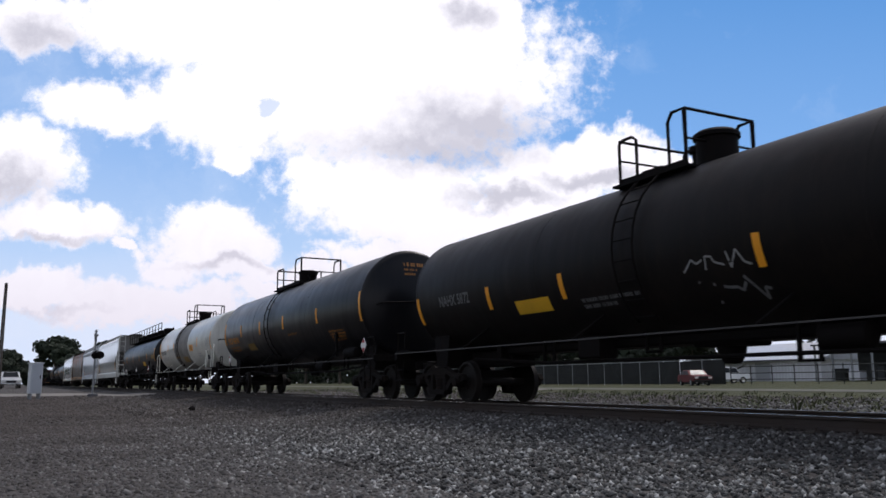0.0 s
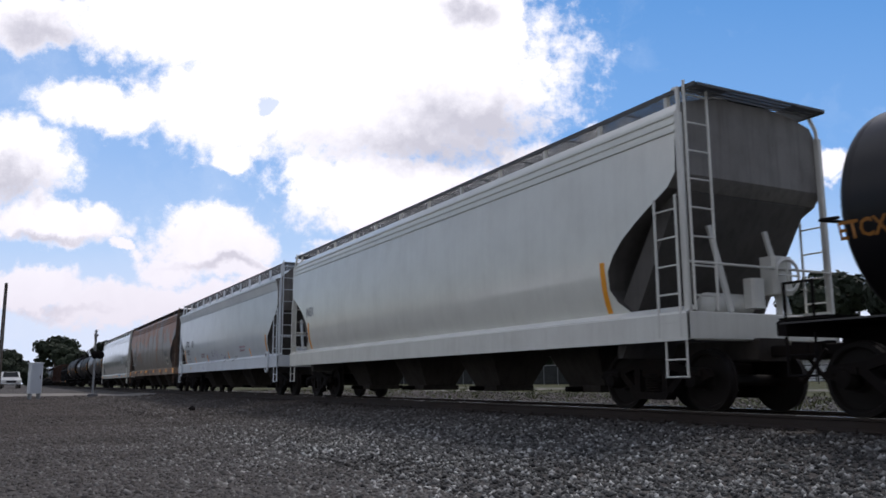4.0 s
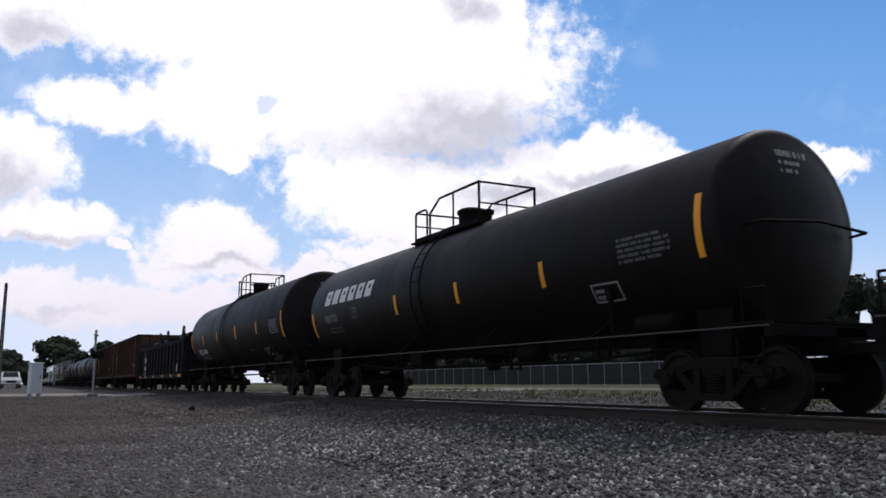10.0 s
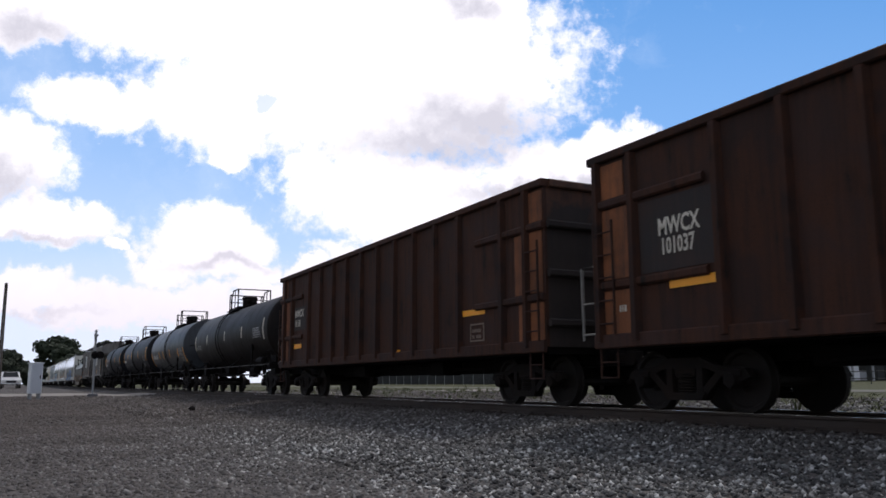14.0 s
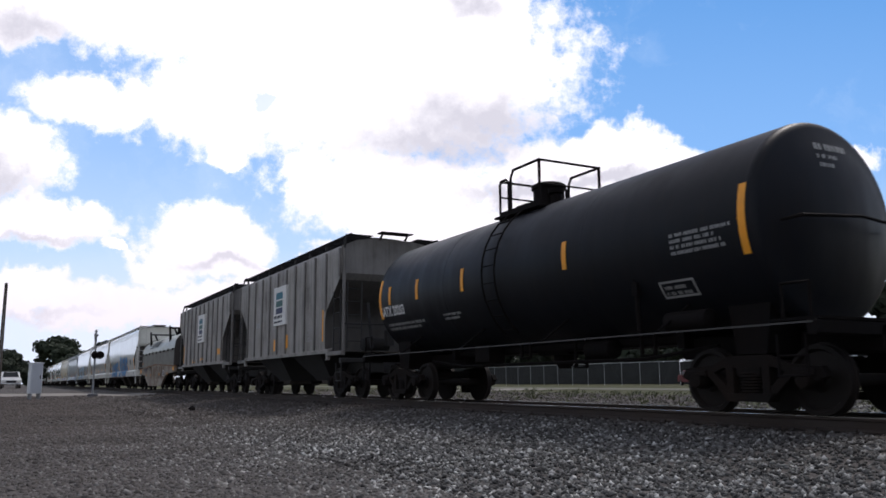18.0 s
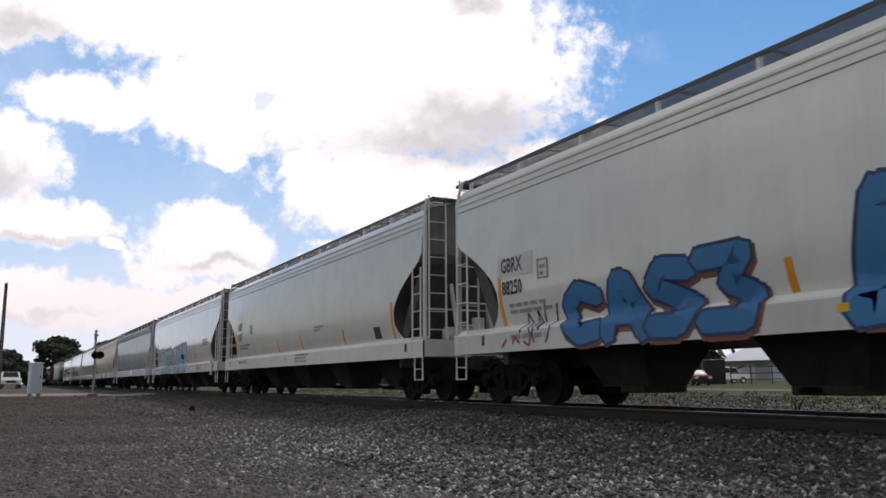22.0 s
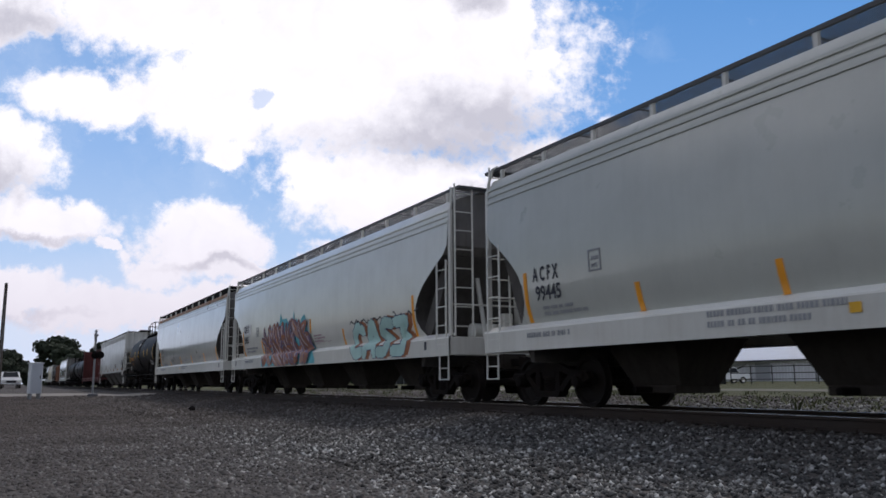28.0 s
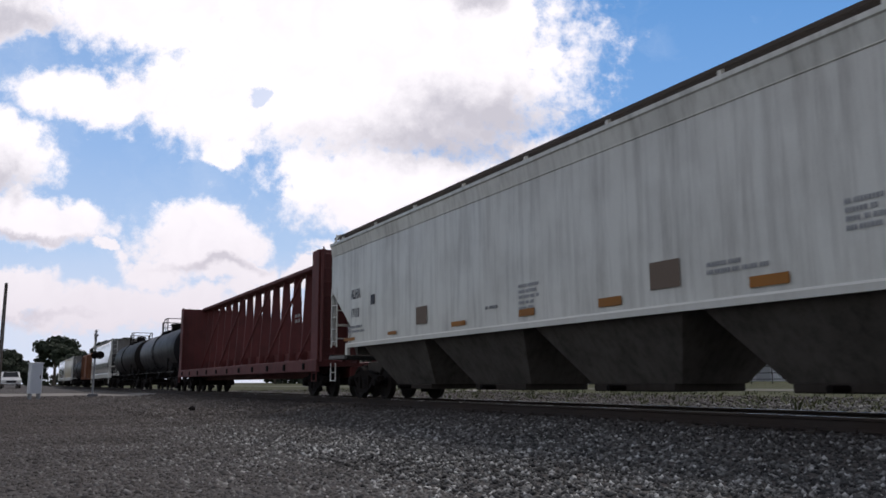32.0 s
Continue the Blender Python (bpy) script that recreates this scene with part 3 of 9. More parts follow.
    part("valve_box", Shape().box(-L * 0.13 - 0.3, -L * 0.13 + 0.3, -0.75, -0.35, zc - R - 0.28, zc - R + 0.12, 0.04), fittings, car)
    top = zc + R
    d = (guard[0] + guard[1]) / 2 + dome_x
    part("manway", Shape().lathe([(top - 0.12, 0.33), (top + 0.4, 0.33), (top + 0.41, 0.37), (top + 0.48, 0.37), (top + 0.53, 0.3), (top + 0.55, 0.08)], 24, "z"), fittings, car, "manway nozzle with bolted cover", pose(d + man, 0, 0))
    if walkway:
        part("walkway", Shape().box(-h + 1.2, h - 0.2, -0.95, -0.5, top - 0.1, top - 0.07), fittings, car)
        n = 12
        pts = [(-h + 1.2 + (2 * h - 1.4) * i / n, -0.95, top - 0.1) for i in range(n + 1)]
        for p in pts:
            part("rail_post", Shape().rod(p, (p[0], p[1], top + 0.72), 0.028, 6), fittings, car)
        rail_pipe(car, "top_rail", [(pts[0][0], -0.95, top + 0.72), (pts[-1][0], -0.95, top + 0.72)], 0.028, fittings)
        rail_pipe(car, "top_rail", [(pts[0][0], -0.95, top + 0.38), (pts[-1][0], -0.95, top + 0.38)], 0.018, fittings)
        for i in range(6):
            x = -h + 2.4 + (2 * h - 4.6) * i / 5
            part("dome_fitting", Shape().lathe([(top - 0.05, 0.3), (top + 0.3, 0.3), (top + 0.32, 0.35), (top + 0.42, 0.35), (top + 0.5, 0.2)], 16, "z"), fittings, car, at=pose(x, -0.15, 0))
            part("valve", Shape().rod((0, 0, top), (0, 0, top + 0.5), 0.05, 8).rod((-0.12, 0, top + 0.3), (0.12, 0, top + 0.3), 0.04, 6), fittings, car, at=pose(x + 0.9, 0, 0))
    else:
        # railed platform round the dome: a gate stub at the rear, open side, tall guard at the front
        g0, g1 = guard
        w = (g1 - g0) / 2.6
        part("platform", Shape().box(g0 - 0.1, g1 + 0.1, -0.85, -0.42, top - 0.16, top - 0.12).box(g0 - 0.1, g1 + 0.1, 0.42, 0.85, top - 0.16, top - 0.12), fittings, car, "narrow steel grating platform")
        for sy in (-1, 1):
            y = sy * 0.75
            if guard_gap == "small":
                stub, tall = (g1 - g0) * 0.23, g0 + (g1 - g0) * 0.29
            else:
                stub, tall = (w * 0.72, g1 - w * 0.62) if guard_gap else ((g1 - g0) * 0.2, g0 + (g1 - g0) * 0.25)
            slant = 0.1 if guard_gap else (g1 - g0) * 0.16
            rail_pipe(car, "guard_rail", [(g0, y, top - 0.2), (g0, y, top + 0.6), (g0 + 0.08, y, top + 0.66), (g0 + stub - 0.1, y, top + 0.66), (g0 + stub, y, top + 0.58), (g0 + stub, y, top - 0.2)], 0.026, fittings)
            rail_pipe(car, "guard_rail", [(g1, y, top - 0.2), (g1, y, top + 0.8), (tall + slant, y, top + 0.8), (tall, y, top + (0.66 if guard_gap else 0.5)), (tall, y, top - 0.2)], 0.026, fittings)
            if not guard_gap:
                part("guard_post", Shape().rod(((tall + g1) / 2, y, top - 0.15), ((tall + g1) / 2, y, top + 0.8), 0.022, 6), fittings, car)
            part("kick_rail", Shape().box(g0, g1, y - 0.015, y + 0.015, top - 0.12, top - 0.02), fittings, car)
        for x, hh in ((g0, 0.66), (g1, 0.8)):
            rail_pipe(car, "guard_rail", [(x, -0.75, top + hh), (x, 0.75, top + hh)], 0.026, fittings)
            rail_pipe(car, "guard_rail", [(x, -0.75, top + 0.32), (x, 0.75, top + 0.32)], 0.02, fittings)
        d = (g0 + g1) / 2 + dome_x
        part("safety_valve", Shape().lathe([(top - 0.05, 0.12), (top + 0.22, 0.12), (top + 0.24, 0.17), (top + 0.34, 0.17)], 12, "z"), fittings, car, at=pose(d + w * 0.7, -0.1, 0))
        part("dome_housing", Shape().box(d - 0.55, d + 0.0, -0.5, 0.5, top - 0.05, top + 0.1, 0.04), fittings, car)
        # ladder down the near side, following the shell
        lad = None
        for q in (-0.24, 0.24):
            pts = [(d + q, -(R + 0.09) * math.cos(a), zc + (R + 0.09) * math.sin(a)) for a in [radians(-50 + 125 * i / 12) for i in range(13)]]
            ob = rail_pipe(car, "ladder_stile", pts, 0.02, fittings)
            lad = lad or ob
        rung = stored(("rung", 0.48), lambda: Shape().rod((-0.24, 0, 0), (0.24, 0, 0), 0.014, 6), fittings)
        for i in range(10):
            a = radians(-46 + 116 * i / 9)
            part("rung", rung, fittings, lad, at=pose(d, -(R + 0.09) * math.cos(a), zc + (R + 0.09) * math.sin(a)))
    for x, z0, z1 in stripes:
        x = max(off - h + dome + 0.07, min(off + h - dome - 0.07, x))
        patch_on("reflector_stripe", x - 0.06, x + 0.06, z0, z1, car, stripe_mat, (R, zc), depth=0.009, label="orange-yellow reflective stripe")
    settle(car, shift)
    return car


BELLY = [(1.36, 1.3), (1.41, 1.48), (1.475, 1.66), (1.525, 1.86), (1.56, 2.15), (1.58, 2.6)]


def hopper_profile(kind, top, eave):
    if kind == "round":
        return BELLY + [(1.575, 3.2), (1.54, 3.8), (1.50, eave), (1.40, eave + (top - eave) * 0.45), (1.0, eave + (top - eave) * 0.75), (0.5, top - 0.02), (0.0, top)]
    if kind in ("lipped", "lipped_belly"):
        return (BELLY if kind == "lipped_belly" else [(1.57, 1.08), (1.58, 2.0)]) + [(1.58, 3.2), (1.58, eave - 0.37), (1.598, eave - 0.355), (1.585, eave - 0.34), (1.635, eave - 0.07), (1.665, eave - 0.05), (1.665, eave + 0.02), (1.5, eave + 0.06), (1.1, eave + (top - eave) * 0.72), (0.55, top - 0.03), (0.0, top)]
    return [(1.57, 1.08), (1.58, 2.0), (1.58, 3.2), (1.58, eave), (1.54, eave + 0.06), (1.1, eave + (top - eave) * 0.72), (0.55, top - 0.03), (0.0, top)]


def cut_curve(t, straight):
    """How far the end of a hopper body is cut back, from 0 at the top of the cut to 1."""
    if straight:
        return t
    return math.sin(min(1.0, t / 0.7) * math.pi / 2) - (0.3 * ((t - 0.7) / 0.3) ** 2 if t > 0.7 else 0.0)


def shell_of(profile, half, cut_z, cut_depth, cut_low, straight=False):
    """A hopper body: a section drawn along x, its lower corners cut back at the ends."""
    s = Shape()
    ring = [(-y, z) for y, z in profile] + [(y, z) for y, z in profile[-2::-1]]
    fine = []
    for (y0, z0), (y1, z1) in zip(ring, ring[1:]):
        n = max(1, int(abs(z1 - z0) / 0.16))
        fine += [(y0 + (y1 - y0) * i / n, z0 + (z1 - z0) * i / n) for i in range(n)]
    fine.append(ring[-1])
    n, cols = len(fine), 7
    for j in range(cols):
        for y, z in fine:
            t = max(0.0, min(1.0, (cut_z - z) / (cut_z - cut_low)))
            e = half - cut_depth * cut_curve(t, straight)
            s.v.append(((2 * j / (cols - 1) - 1) * e, y, z))
    s.f += [(j * n + i, j * n + i + 1, (j + 1) * n + i + 1, (j + 1) * n + i) for j in range(cols - 1) for i in range(n - 1)]
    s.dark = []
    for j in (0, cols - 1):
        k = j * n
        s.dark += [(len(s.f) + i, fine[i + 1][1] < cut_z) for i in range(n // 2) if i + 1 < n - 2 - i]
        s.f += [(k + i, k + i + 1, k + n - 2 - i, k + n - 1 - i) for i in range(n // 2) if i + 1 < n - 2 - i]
    s.f += [(j * n, (j + 1) * n, (j + 1) * n + n - 1, j * n + n - 1) for j in range(cols - 1)]
    return s


def y_side(profile, z):
    for (y0, z0), (y1, z1) in zip(profile, profile[1:]):
        if z0 <= z <= z1:
            return y0 + (y1 - y0) * (z - z0) / max(1e-6, z1 - z0)
    return profile[0][0]


rail_level = 1.1      # height of the tank cars' side rails
DECALS = ("reporting_mark", "stencilling", "sill_lettering", "reflector_stripe", "reflector_plate", "data_square", "data_lettering", "graffiti", "scrawl", "paint_patch", "sill_patch", "sill_spot", "sill_mark", "mark_plate")


def conform(car):
    """Lays the paint and lettering of a bellied hopper car onto its drawn-in side, ledge and sill."""
    prof, z1 = car["belly"].to_list(), car["sill_top"]
    del car["belly"], car["sill_top"]
    prof = [(prof[i], prof[i + 1]) for i in range(0, len(prof), 2)]
    yb = y_side(prof, z1 + 0.075)

    def face(z):
        if z <= z1 - 0.02:
            return 1.585
        if z <= z1 + 0.075:
            return 1.585 + (yb - 1.585) * (z - z1 + 0.02) / 0.095
        return y_side(prof, z)
    for ob in car.children:
        if not ob.name.startswith(DECALS) or not ob.data.vertices:
            continue
        bm = bmesh.new()
        bm.from_mesh(ob.data)
        low, high = min(v.co.z for v in bm.verts), max(v.co.z for v in bm.verts)
        for z in (z1 - 0.02, z1 + 0.03, z1 + 0.075, 1.66, 1.76, 1.86, 2.0, 2.15, 2.38, 2.6):
            if low < z < high:
                bmesh.ops.bisect_plane(bm, geom=bm.verts[:] + bm.edges[:] + bm.faces[:], plane_co=(0, 0, z), plane_no=(0, 0, 1))
        for v in bm.verts:
            v.co.y += 1.586 - face(v.co.z)
        bm.to_mesh(ob.data)
        bm.free()


def running_board(car, L, top, material, posts, post_mat, drop=0.3, ride=0.02, inner=0.72, outer=1.36, bars=9, raised=False):
    e = L / 2 - 0.55
    for sy in (-1, 1):
        s = Shape()
        for k in range(bars):
            y = sy * (inner + (outer - inner) * k / (bars - 1))
            s.box(-e, e, y - 0.006, y + 0.006, top + ride - 0.03, top + ride - 0.014)
        for i in range(13):
            x = -e + 2 * e * i / 12
            s.box(x - 0.02, x + 0.02, min(sy * inner, sy * outer), max(sy * inner, sy * outer), top + ride - 0.045, top + ride - 0.031)
        part("running_board", s, material, car, "steel grating running board along the roof")["kind"] = "stuff"
        s = Shape().box(-e, e, sy * (outer + 0.03) - 0.02, sy * (outer + 0.03) + 0.02, top + ride - 0.05, top + ride + 0.01)
        part("board_edge", s, material, car)
        mesh = stored(("board_bracket", round(top, 2), sy, round(drop, 2)), lambda: Shape().box(-0.035, 0.035, sy * outer - 0.03, sy * outer + 0.03, top - drop - 0.02, top + ride - 0.03), post_mat)
        for i in range(posts):
            part("board_bracket", mesh, post_mat, car, at=pose(-e + 0.6 + (2 * e - 1.2) * i / (posts - 1), 0, 0))
    for sx in (-1, 1):
        s = Shape()
        reach, up = (0.5, 0.1) if raised else (outer, 0.0)
        for k in range(4):
            x = sx * (e + (0.12 if raised else 0.0) - 0.1 * k)
            s.box(x - (0.045 if raised else 0.02), x + (0.045 if raised else 0.02), -reach, reach, top + ride + up - 0.03, top + ride + up)
        part("end_board", s, material, car)
        if raised:
            for y in (-0.4, 0.4):
                part("board_leg", Shape().rod((sx * (e - 0.25), y, top - 0.05), (sx * e, y, top + ride + up - 0.02), 0.03, 6), material, car)


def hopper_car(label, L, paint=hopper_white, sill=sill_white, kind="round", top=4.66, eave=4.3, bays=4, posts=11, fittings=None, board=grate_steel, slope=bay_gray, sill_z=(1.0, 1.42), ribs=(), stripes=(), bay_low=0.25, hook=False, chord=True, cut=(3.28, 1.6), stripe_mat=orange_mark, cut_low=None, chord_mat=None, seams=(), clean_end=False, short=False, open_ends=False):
    car = thing("hopper_car", label, "hopper car", "freight cars of the train")
    CARS.append((car, L))
    shift = TRIM[len(CARS) - 1]
    stripes = [(x - shift, z0, z1) for x, z0, z1 in stripes]
    running_gear(car, L)
    fit = fittings or sill
    half = L / 2 - 0.85
    prof = hopper_profile(kind, top, eave)
    prof[0] = (prof[0][0], sill_z[1] - 0.05)
    prof = [prof[0]] + [p for p in prof[1:] if p[1] > sill_z[1] + 0.02]
    belly = kind in ("round", "lipped_belly")
    if belly:
        car["belly"], car["sill_top"] = [q for p in prof for q in p], sill_z[1]
    shell = shell_of(prof, half, cut[0], cut[1], cut_low or sill_z[1], bool(cut_low))
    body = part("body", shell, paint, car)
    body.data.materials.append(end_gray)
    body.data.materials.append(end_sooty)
    # end faces below the cut take the shade-darkened gray, upper ones soot unless clean
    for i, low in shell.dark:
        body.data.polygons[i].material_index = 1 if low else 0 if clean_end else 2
    for sx in (-1, 1):
        # slope sheets behind the cut corners, the shade there put into their gray
        x0, x1 = sx * (half - cut[1] * 1.02), sx * (half - 0.15)
        if not short:
            part("slope_sheet", Shape().slab([(x0, sill_z[1]), (x0, sill_z[0] - 0.2), (x0 + sx * 0.1, sill_z[0] - 0.2), (x1, cut[0] - 0.1), (x1 - sx * 0.2, cut[0] + 0.1)], -1.36, 1.36), end_gray if slope is bay_gray else slope, car, "sloping end sheet in a gray darkened for shade")
    e = L / 2 - 0.75
    run = half - cut[1] + 0.3 if open_ends else e      # how far the side sill reaches
    for sy in (-1, 1):
        y = sy * 1.585
        z1 = sill_z[1]
        inner = sy * (y_side(prof, z1 + 0.075) - 0.02) if belly else y - sy * 0.14
        rise = (0.02, 0.075) if belly else (0.0, 0.03)
        s = Shape().section([(y - sy * 0.05, sill_z[0]), (y, sill_z[0]), (y, z1 - rise[0] - 0.03), (y - sy * 0.05, z1 - rise[0] - 0.03)], -run, run)
        part("side_sill", s, sill, car)
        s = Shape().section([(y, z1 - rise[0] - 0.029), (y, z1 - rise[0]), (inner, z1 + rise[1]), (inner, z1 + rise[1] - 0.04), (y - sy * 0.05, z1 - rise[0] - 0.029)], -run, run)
        # on white sills the ledge's sky highlight is put into its paint
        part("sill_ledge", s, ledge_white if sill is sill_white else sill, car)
        if belly:
            part("sill_flange", Shape().section([(y - sy * 0.14, sill_z[0]), (y - sy * 0.002, sill_z[0] - 0.001), (y - sy * 0.002, sill_z[0] + 0.015), (y - sy * 0.14, sill_z[0] + 0.015)], -run, run), dark_gray, car)
    if chord:
        for sy in (-1, 1):
            for k in range(3):
                z = eave - 0.02 - 0.13 * k
                y = sy * (y_side(prof, z) + 0.004)
                part("eave_rib", Shape().section([(y - sy * 0.02, z - 0.035), (y + sy * 0.022, z - 0.02), (y + sy * 0.022, z + 0.02), (y - sy * 0.02, z + 0.035)], -half, half), chord_mat or paint, car)
    for sx in (-1, 1):
        part("end_sill", Shape().box(min(sx * e, sx * (e - 0.18)), max(sx * e, sx * (e - 0.18)), -1.58, 1.58, sill_z[0] + (-0.3 if open_ends else 0.01), sill_z[1] - (0.28 if open_ends else 0.01), 0.02), dark_gray if open_ends else sill, car)
        if open_ends:
            for sy in (-1, 1):
                part("step_plate", Shape().box(min(sx * e, sx * (e - 1.25)), max(sx * e, sx * (e - 1.25)), sy * 1.56 - 0.04, sy * 1.56 + 0.04, sill_z[0] - (0.08 if short else 0.3), sill_z[0] + (0.04 if short else -0.2), 0.012), post_gray, car)
                part("sill_bracket", Shape().box(sx * (run - 0.06) - 0.07, sx * (run - 0.06) + 0.07, sy * 1.55 - 0.05, sy * 1.55 + 0.05, sill_z[0] - 0.2, sill_z[1], 0.012), sill, car)
        part("draft_sill", Shape().box(min(sx * (e + 0.1), sx * (e - 3.0)), max(sx * (e + 0.1), sx * (e - 3.0)), -0.32, 0.32, 0.72, 1.05, 0.03), slope, car)
        for sy in (-1, 1):
            part("corner_post", Shape().box(sx * (e - 0.05) - 0.05, sx * (e - 0.05) + 0.05, sy * 1.5 - 0.04, sy * 1.5 + 0.04, sill_z[1] - (0.2 if short else 0.0), eave - 0.02, 0.015), post_gray if short else fit, car)
            rail_pipe(car, "roof_grab", [(sx * (e - 0.05), sy * 1.5, eave - 0.04), (sx * (e - 0.05), sy * 1.48, eave + 0.12), (sx * (e - 0.12), sy * 1.42, top + 0.02), (sx * (e - 0.25), sy * 1.38, top + 0.05)], 0.03, fit)
            xa, xb = sx * (e - 0.12), sx * (e - (0.66 if short else 0.55))
            ladder(car, min(xa, xb), max(xa, xb), sy * 1.575, sill_z[0] + 0.05, sill_z[1] + 1.65, fit, 4 if short else 5)
        ladder(car, -1.42, -0.98, sx * (e + 0.01), sill_z[1], 3.3 if short else top + 0.1, fit, 5 if short else 8, end=True)
        for yb in (-0.6, 0.6):
            part("end_brace", Shape().rod((sx * (e - 0.1), yb, sill_z[1]), (sx * (half - 0.35), yb, 2.75), 0.05, 6), fit, car)
        part("end_rail", Shape().rod((sx * e, -1.5, 2.1), (sx * e, 1.5, 2.1), 0.02, 6), fit, car)
        stirrup(car, sx * (L / 2 - 1.0), fit, -1.56)
        if hook:
            xl = sx * (e - 1.12)
            lug = part("jacking_lug", Shape().slab([(xl - 0.14, 0.9), (xl - 0.07, 0.82), (xl + 0.07, 0.82), (xl + 0.14, 0.9), (xl + 0.14, 1.5), (xl + 0.07, 1.58), (xl - 0.07, 1.58), (xl - 0.14, 1.5)], -1.66, -1.6), sill, car, "steel lifting lug with two eyes")
            for zl in (0.95, 1.45):
                part("lug_eye", stored("lug_eye", lambda: Shape().lathe([(-0.004, 0.055), (0.004, 0.055)], 14, "y"), dull_black), dull_black, lug, at=pose(xl, -1.664, zl))
    gear = dark_gray if open_ends else fit
    part("brake_reservoir", Shape().lathe([(-0.45, 0.05), (-0.4, 0.19), (0.4, 0.19), (0.45, 0.05)], 14, "x"), gear, car, at=pose(e - 0.45, -0.35, 1.55, 0, 0, 90))
    part("brake_wheel", Shape().lathe([(-0.02, 0.24), (0.0, 0.28), (0.02, 0.24), (0.0, 0.21), (-0.02, 0.24)], 18, "x", ends=False).rod((0, -0.26, 0), (0, 0.26, 0), 0.015, 6).rod((0, 0, -0.26), (0, 0, 0.26), 0.015, 6), gear, car, at=pose(e + 0.05, 0.45, 2.0))
    part("brake_housing", Shape().box(e - 0.32, e - 0.02, 0.25, 0.68, 1.72, 2.3, 0.05).rod((e - 0.15, 0.46, 1.72), (e - 0.15, 0.46, sill_z[1]), 0.05, 8).box(e - 0.3, e - 0.08, -0.15, 0.12, 1.5, 1.95, 0.04), gear, car)
    # outlet bays below the sill
    span = 2 * (half - cut[1] - 0.3)
    step = span / bays
    low, hi = bay_low, sill_z[0] + 0.12
    for i in range(bays):
        c = -span / 2 + step * (i + 0.5)
        w = step * (0.36 if short else 0.23 if belly else 0.47)
        foot = w * (0.64 if belly else 0.45 if short else 0.56)
        wide = 0.42 if belly else 0.7
        top_y = 0.8 if belly else 1.45
        s = Shape().add([(c - w, -top_y, hi), (c + w, -top_y, hi), (c + w, top_y, hi), (c - w, top_y, hi),
                         (c - foot, -wide, low + 0.12), (c + foot, -wide, low + 0.12), (c + foot, wide, low + 0.12), (c - foot, wide, low + 0.12)],
                        [(0, 1, 5, 4), (1, 2, 6, 5), (2, 3, 7, 6), (3, 0, 4, 7), (4, 5, 6, 7), (0, 3, 2, 1)])
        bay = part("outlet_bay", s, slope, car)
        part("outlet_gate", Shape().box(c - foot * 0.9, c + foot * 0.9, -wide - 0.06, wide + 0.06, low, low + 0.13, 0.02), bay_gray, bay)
        part("gate_shaft", Shape().rod((c - w * 0.1, -wide - 0.4, low + 0.06), (c - w * 0.1, wide + 0.4, low + 0.06), 0.05, 8), dull_black, bay)
    for x in [q - shift for q in ribs] + ([-half + 0.06, half - 0.06] if ribs else []):
        for sy in (-1, 1):
            z0 = sill_z[1] if half - abs(x) > cut[1] else cut[0] - (cut[0] - (cut_low or sill_z[1])) * (half - abs(x)) / cut[1]
            y = sy * y_side(prof, 2.5)
            # cement cars: posts darker than the sheets, standing in for their shadow lines
            part("side_post", Shape().box(x - 0.045, x + 0.045, min(y, y + sy * 0.05), max(y, y + sy * 0.09), z0, eave - 0.02, 0.012), post_gray if paint is cement_gray else paint, car)
    for x in seams:      # slight ridges where the side sheets join
        for sy in (-1, 1):
            pts = [(sy * (y_side(prof, z) - 0.01), z) for z in (1.5, 1.7, 2.0, 2.6, 3.2, 3.8)] + [(sy * (y_side(prof, z) + 0.012), z) for z in (3.8, 3.2, 2.6, 2.0, 1.7, 1.5)]
            part("sheet_seam", Shape().section(pts, x - 0.04, x + 0.04), paint, car)
    # roof hatches and running boards
    part("hatch_coaming", Shape().box(-half + 0.9, half - 0.9, -0.42, 0.42, top - 0.05, top + 0.1, 0.03), paint, car)
    hatch = stored(("hatch_cover", round(2 * half / 5, 1)), lambda: Shape().box(-half / 5.6, half / 5.6, -0.46, 0.46, top + 0.1, top + 0.17, 0.03), dark_gray)
    for i in range(5):
        part("hatch_cover", hatch, dark_gray, car, at=pose(-half + 1.9 + (2 * half - 3.8) * i / 4, 0, 0))
    running_board(car, L, top, board, posts, fit, drop=top - eave, bars=16 if board in (dull_black, board_brown) else 14, raised=open_ends)
    for x, z0, z1 in stripes:
        t = max(0.0, min(1.0, (cut[0] - z0) / (cut[0] - (cut_low or sill_z[1]))))
        room = half - cut[1] * max(cut_curve(q, bool(cut_low)) for q in (t, 0.7 * min(1.0, t / 0.7))) - 0.09
        x = max(-room, min(room, x))
        y = -1.59 if belly else -(y_side(prof, (z0 + z1) / 2) + 0.004)
        patch_on("reflector_stripe", x - 0.055, x + 0.055, z0, z1, car, stripe_mat, y=y, label="orange-yellow reflective stripe")
    settle(car, shift)
    return car


